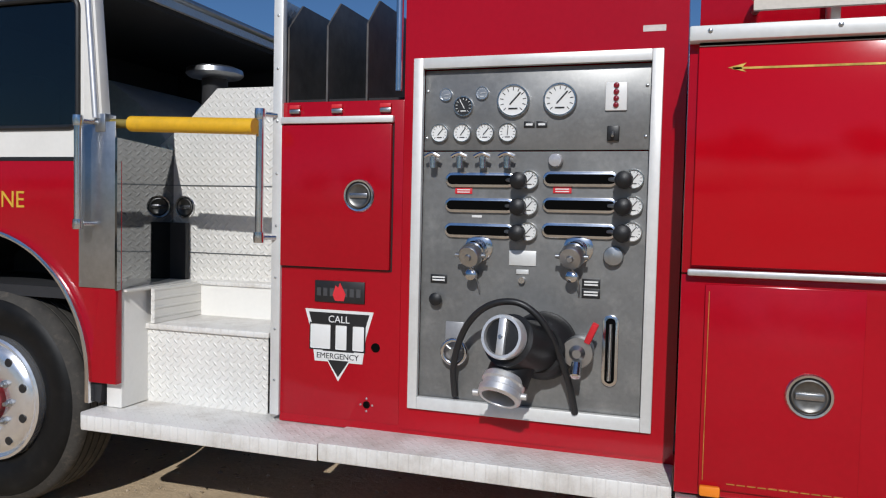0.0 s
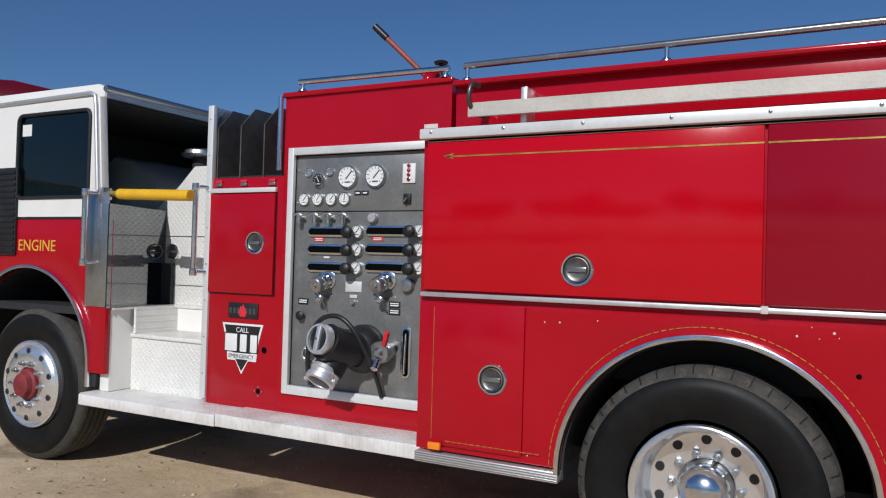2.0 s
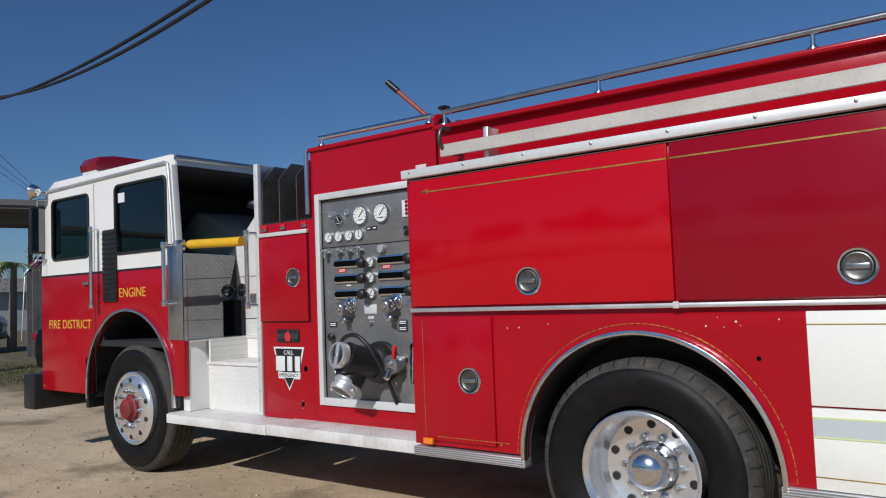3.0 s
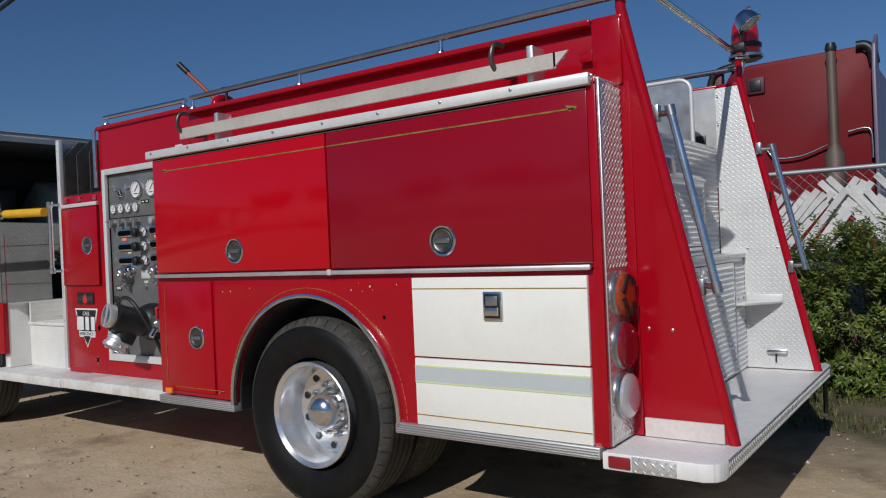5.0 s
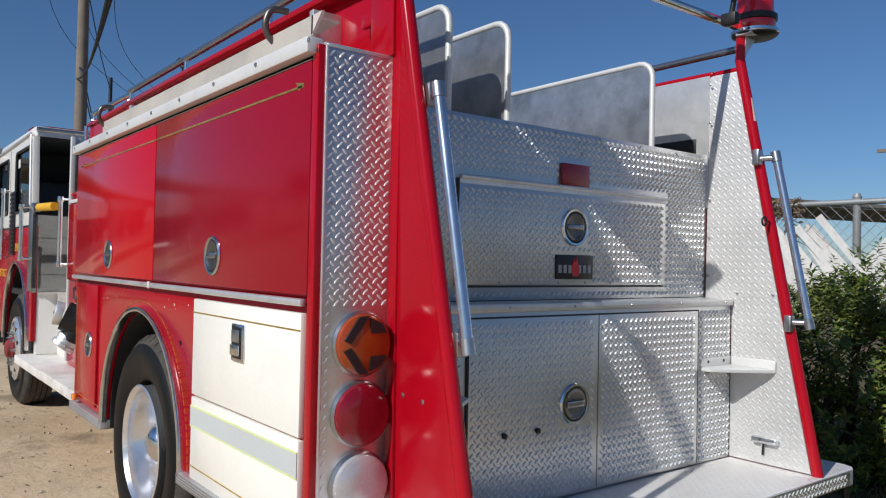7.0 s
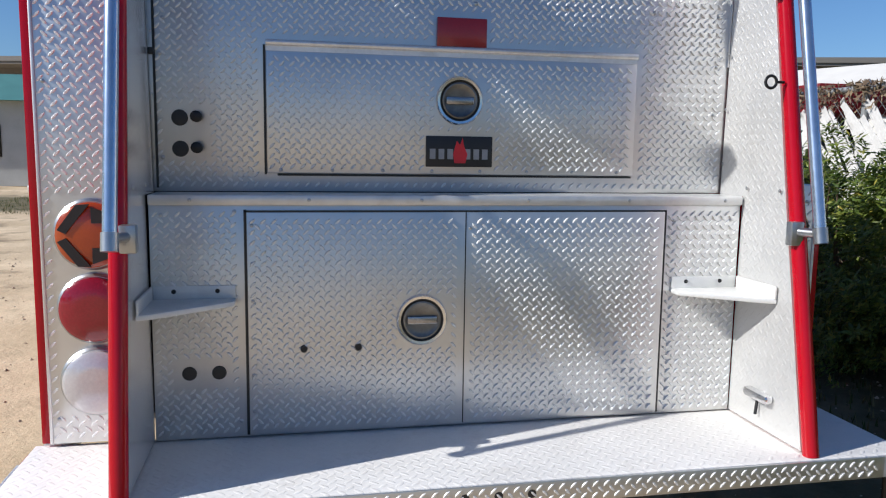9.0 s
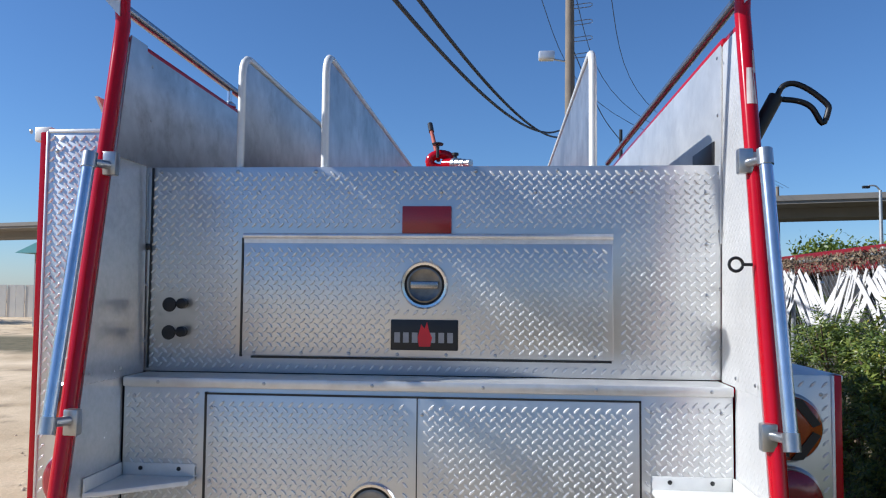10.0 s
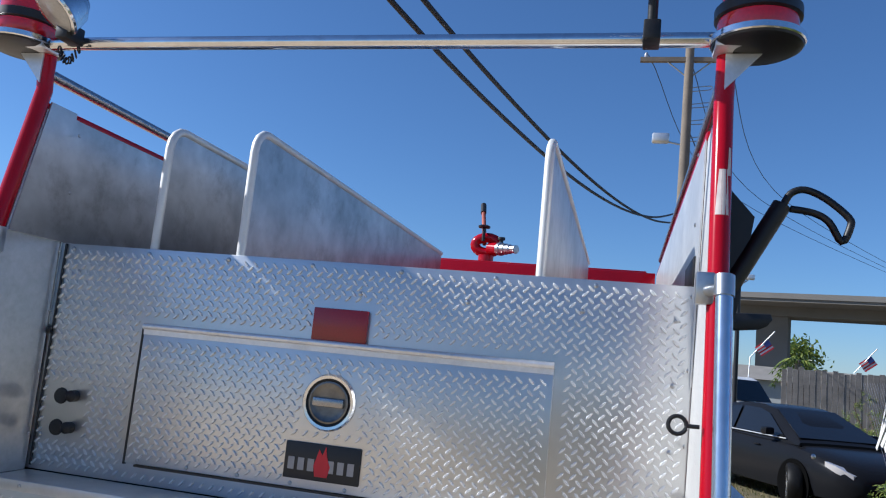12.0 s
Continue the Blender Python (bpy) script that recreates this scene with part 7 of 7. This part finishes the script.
def utility_pole(x, y, h, arm, label):
    p = thing("utility_pole", (x, y, GROUND), label, "utility pole", "utility poles")
    part("shaft", rod(bmesh.new(), (x, y, GROUND - 0.1), (x, y, h), 0.17, 16, 0.11), WOOD, p, round_off=True)
    if arm:
        part("cross_arm", box(bmesh.new(), x - 0.06, x + 0.06, y - 1.25, y + 1.25, h - 0.45, h - 0.33), WOOD, p)
        for s in (-1, 1):
            part("brace", rod(bmesh.new(), (x, y, h - 0.9), (x, y + s * 0.6, h - 0.4), 0.02, 8), STEEL, p)
            turned("insulator", CLEAR_LENS, p, [(0.05, 0), (0.06, 0.08), (0.03, 0.14)], (x, y + s * 1.1, h - 0.33), (0, 0, 1), 12)
        for k in range(4):
            tube("step_loop", STEEL, p, smooth([(x, y + 0.12, h - 2.6 + 0.45 * k), (x, y + 0.55, h - 2.55 + 0.45 * k), (x, y + 0.55, h - 2.45 + 0.45 * k), (x, y + 0.12, h - 2.5 + 0.45 * k)], 3), 0.012)
    return p


main_pole = utility_pole(-15.0, 5.75, 10.45, True, "tall wooden utility pole with a cross-arm")
tube("lamp_arm", STEEL, main_pole, [(-15.0, 5.7, 7.75), (-15.1, 5.35, 7.85)], 0.025)
bx("street_lamp_head", ALU, main_pole, -15.2, -14.95, 4.92, 5.35, 7.82, 8.06, 0.04, "grey street lamp head")
lamp_post = thing("street_lamp", (-22.0, 8.15, GROUND), "slim dark street lamp post with two heads", "street lamp")
part("shaft", rod(bmesh.new(), (-22.0, 8.15, GROUND - 0.1), (-22.0, 8.15, 7.4), 0.085, 12, 0.06), BLACK, lamp_post, round_off=True)
for side_y, z in ((-0.42, 5.15), (0.34, 5.35)):
    tube("lamp_arm", STEEL, lamp_post, [(-22.0, 8.15, z - 0.25), (-22.0, 8.15 + side_y * 0.6, z - 0.12), (-22.0, 8.15 + side_y, z)], 0.022)
    bx("lamp_head", ALU, lamp_post, -22.1, -21.9, 8.15 + side_y - 0.14, 8.15 + side_y + 0.14, z - 0.05, z + 0.12, 0.03, "grey lamp head")
tall_lamp = thing("street_lamp", (-41.0, 26.0, GROUND), "tall far grey street lamp with one bent arm", "street lamp")
part("shaft", rod(bmesh.new(), (-41.0, 26.0, GROUND - 0.1), (-41.0, 26.0, 7.75), 0.13, 10, 0.09), PIPE, tall_lamp, round_off=True)
tube("lamp_arm", PIPE, tall_lamp, smooth([(-41.0, 26.0, 7.7), (-41.0, 25.75, 8.0), (-41.0, 25.35, 8.02)], 4), 0.05)
bx("lamp_head", BLACK, tall_lamp, -41.1, -40.9, 25.0, 25.4, 7.86, 8.02, 0.03, "dark lamp head")
far_pole = thing("utility_pole", (-9.6, 38.2, GROUND), "far utility pole with a short cross-arm", "utility pole", "utility poles")
part("shaft", rod(bmesh.new(), (-9.6, 38.2, GROUND - 0.1), (-9.6, 38.2, 7.2), 0.13, 10, 0.10), WOOD, far_pole, round_off=True)
bx("cross_arm", WOOD, far_pole, -10.35, -8.85, 38.1, 38.25, 6.85, 7.0, 0.0)
turned("transformer", ALU, far_pole, [(0.05, 0), (0.20, 0.03), (0.20, 0.62), (0.08, 0.70)], (-9.35, 38.0, 5.0), (0, 0, 1), 14, "pale transformer can")
utility_pole(-52.0, 24.0, 9.5, False, "far wooden utility pole")
BLACKW = surface("black_cable", (0.012, 0.012, 0.013), 0.6)


def cable(name, pts, r, label):
    ob = part(name, pipe(bmesh.new(), smooth(pts, 10), r, 8), BLACKW, None, round_off=True)
    return tagged(ob, label, "cable", "overhead cables")


for y0, slope, z0, fall, rise in ((5.70, -0.19, 5.979, -0.2898, 0.01105), (5.65, -0.18, 5.696, -0.2220, 0.00845)):
    run = [(-15.0 + d, y0 + slope * d, z0 + fall * d + rise * d * d) for d in (0, 4, 8, 12, 16, 21, 26, 32)]
    cable("overhead_cable", run, 0.021, "thick black overhead cable")
for z0, z1 in ((5.70, 3.60), (5.95, 3.75)):
    cable("overhead_cable", [(-15.0, 5.75, z0), (-18.5, 6.95, z0 * 0.56 + z1 * 0.44 - 0.15), (-22.0, 8.15, z1)], 0.016, "thick black overhead cable")
for k in range(3):
    cable("line_wire", [(-15.0, 4.7 + k, 10.2), (-30, 9 + k, 9.9), (-52, 24 + 0.4 * k, 9.4)], 0.012, "thin black overhead wire between poles")
cable("service_wire", [(-15.0, 5.75, 8.3), (-18.5, 7.0, 7.2), (-22.0, 8.15, 7.0)], 0.014, "thin black overhead wire between poles")

# concrete colour lowered to stand for the overpass's shadowed side
CONC = surface("overpass_concrete", (0.20, 0.185, 0.165), 0.9, vary=0.15, big=0.1, fine=1.0)
over = thing("overpass", (-50, 21, GROUND), "long concrete road overpass in the distance", "overpass")
for name, x0, x1, z0, z1 in (("girder", -1.5, 1.5, 6.76, 7.40), ("deck", -4.5, 4.5, 7.40, 7.60), ("parapet", 4.3, 4.6, 7.60, 7.95)):
    bm = box(bmesh.new(), x0, x1, -130, 130, z0, z1)
    bm.transform(pose(-50, 21, 0, 0, 0, -17))
    part(name, bm, CONC, over)
for k in range(-4, 5):
    bm = box(bmesh.new(), -0.9, 0.9, 26 * k - 7.7, 26 * k - 5.7, 0, 6.76)
    bm.transform(pose(-50, 21, 0, 0, 0, -17))
    part("pier", bm, CONC, over)

# ---- low houses, far trees, flags ----
STUCCO = surface("pale_stucco", (0.62, 0.60, 0.56), 0.9, vary=0.08)
ROOF = surface("grey_roof", (0.22, 0.21, 0.20), 0.85, vary=0.15)


def house(x, y, w, d, h, turn, wall, roof_mat, label):
    b = thing("house", (0, 0, 0), label, "house", "low houses in the distance")
    bx("wall", wall, b, -w / 2, w / 2, -d / 2, d / 2, 0, h, 0.0)
    part("roof", prism(bmesh.new(), [(-d / 2 - 0.5, h), (d / 2 + 0.5, h), (0, h + d * 0.22)], 0, -w / 2 - 0.5, w / 2 + 0.5), roof_mat, b)
    for k in range(int(w // 3)):
        for s in (-1, 1):
            wn_ = bx("house_window", CAR_GLASS, b, -w / 2 + 1.0 + 3 * k, -w / 2 + 2.0 + 3 * k, min(s * d / 2, s * (d / 2 + 0.04)), max(s * d / 2, s * (d / 2 + 0.04)), 1.0, 2.1, 0.0)
    b.matrix_world = pose(x, y, GROUND, 0, 0, turn)
    return b


house(-14.0, 19.5, 8, 6, 2.7, 25, STUCCO, STUCCO, "white bungalow with a pale roof")
house(-48.0, 15.0, 14, 4, 2.3, 80, surface("grey_siding", (0.40, 0.41, 0.40), 0.9), ROOF, "grey low building by the road")
house(-40.0, -2.0, 14, 8, 3.0, 88, surface("dark_siding", (0.16, 0.16, 0.17), 0.9), ROOF, "dark low workshop across the road")
house(-26.0, -9.5, 10, 5, 2.9, 90, surface("corrugated_pale", (0.45, 0.46, 0.45), 0.7), surface("teal_roof", (0.07, 0.20, 0.19), 0.6), "pale shed with a teal roof")


def tree(x, y, h, r, seed, palm=0.0):
    q = random.Random(seed)
    t = thing("tree", (x, y, GROUND), "green palm tree beyond the fence" if palm else "far leafy green tree, some added out of view for reflections", "tree", "far trees")
    part("trunk", rod(bmesh.new(), (x, y, 0), (x + 0.2, y, h * 0.7), 0.16, 8, 0.09), WOOD, t, round_off=True)
    v, f = [], []
    top = Vector((x + 0.2, y, h * 0.7))
    if palm:
        for k in range(18):
            a, d = q.uniform(0, math.tau), q.uniform(-0.2, 0.9)
            w = Vector((math.cos(a), math.sin(a), 0))
            for s in range(10):
                p = top + (w * (0.22 * s) + Vector((0, 0, d * 0.16 * s - 0.025 * s * s))) * palm
                side = Vector((-w.y, w.x, 0)) * 0.28 * palm
                i = len(v)
                v += [p, p + w * 0.15 + side - Vector((0, 0, 0.15)), p + w * 0.08, p + w * 0.15 - side - Vector((0, 0, 0.15))]
                f += [(i, i + 1, i + 2), (i, i + 2, i + 3)]
    else:
        for k in range(14):
            a = q.uniform(0, math.tau)
            c = top + Vector((math.cos(a) * r * q.random(), math.sin(a) * r * q.random(), q.uniform(-0.2, 1) * h * 0.25))
            for _ in range(110):
                p = c + Vector((q.gauss(0, r * 0.25), q.gauss(0, r * 0.25), q.gauss(0, r * 0.2)))
                u, w = Vector((q.gauss(0, 1), q.gauss(0, 1), q.gauss(0, 1))).normalized() * 0.22, Vector((q.gauss(0, 1), q.gauss(0, 1), q.gauss(0, 1))).normalized() * 0.14
                i = len(v)
                v += [p - u, p + w, p + u, p - w]
                f += [(i, i + 1, i + 2, i + 3)]
    me = bpy.data.meshes.new("crown")
    me.from_pydata([Vector(p) - Vector((x, y, GROUND)) for p in v], [], f)
    me.materials.append(LEAF)
    ob = new("crown", me)
    ob.parent = t


for k, (x, y, h, r) in enumerate(((-70, 20, 6, 2.5), (-75, 42, 7, 3), (-66, -18, 6, 3), (-60, 5, 5, 2.5), (-58, -30, 6, 3), (-45, 48, 7, 3), (-62, 32, 6, 3))):
    tree(x, y, h, r, 300 + k)
# unseen row behind the camera, added to darken reflections in the red paint
for k in range(15):
    tree(-26 + 4.1 * k + 1.3 * math.sin(5 * k), -27 - 3 * math.sin(2.3 * k), 6.5 + 1.8 * math.sin(3.1 * k), 2.8, 340 + k)
tree(-22.5, 10.1, 4.0, 1.5, 320, 0.42)
tree(-4.5, 16.0, 4.2, 1.5, 321, 1.0)

FLAG_BLUE = surface("flag_blue", (0.03, 0.05, 0.20), 0.8)
FLAG_WHITE = surface("flag_white", (0.7, 0.7, 0.68), 0.8)
FLAG_RED = surface("flag_red", (0.5, 0.03, 0.04), 0.8)
for x, y, z in ((-27.0, 9.95, 3.15), (-30.0, 14.45, 3.0)):
    fl = thing("flag", (x, y, GROUND), "striped flag hanging on a slanted pole", "flag", "flags by the road")
    tube("flag_pole", ALU, fl, [(x, y - 0.75, GROUND), (x, y - 0.6, z - 0.2), (x, y + 0.25, z + 0.85)], 0.022)
    lean = pose(x, y, z, 38, 0, 0) @ Matrix.Scale(0.8, 4)
    for k in range(7):
        bm = box(bmesh.new(), -0.008 + 0.02 * math.sin(k), 0.008 + 0.02 * math.sin(k), -0.30, 0.42 if k > 3 else 0.12, 0.45 - 0.075 * k, 0.525 - 0.075 * k)
        bm.transform(lean)
        part("stripe", bm, FLAG_RED if k % 2 == 0 else FLAG_WHITE, fl)
    bm = box(bmesh.new(), -0.012, 0.012, 0.12, 0.42, 0.225, 0.525)
    bm.transform(lean)
    part("canton", bm, FLAG_BLUE, fl)
# weathered plank fence behind the parked car
pf = thing("plank_fence", (-19.0, 11.5, GROUND), "tall weathered grey plank fence", "fence")
PLANK = surface("weathered_plank", (0.24, 0.215, 0.19), 0.9, vary=0.3, big=3, fine=25, relief=0.003)
q = random.Random(55)
for k in range(46):
    h = 2.42 + q.uniform(-0.05, 0.06)
    bx("plank", PLANK, pf, -19.02 + q.uniform(-0.01, 0.01), -18.99 + q.uniform(-0.01, 0.01), 9.0 + 0.15 * k, 9.135 + 0.15 * k, GROUND, h, 0.0)
bx("plank_rail", PLANK, pf, -19.08, -19.03, 9.0, 15.9, 1.9, 2.0, 0.0)
# pale corrugated yard fence in the distance
yf = thing("yard_fence", (-30, -14, GROUND), "pale corrugated yard fence", "fence")
for k in range(40):
    bx("fence_board", STUCCO, yf, -33.0 + 0.03 * (k % 2), -32.95 + 0.03 * (k % 2), -24 + 0.5 * k, -23.55 + 0.5 * k, GROUND, 1.75, 0.0)
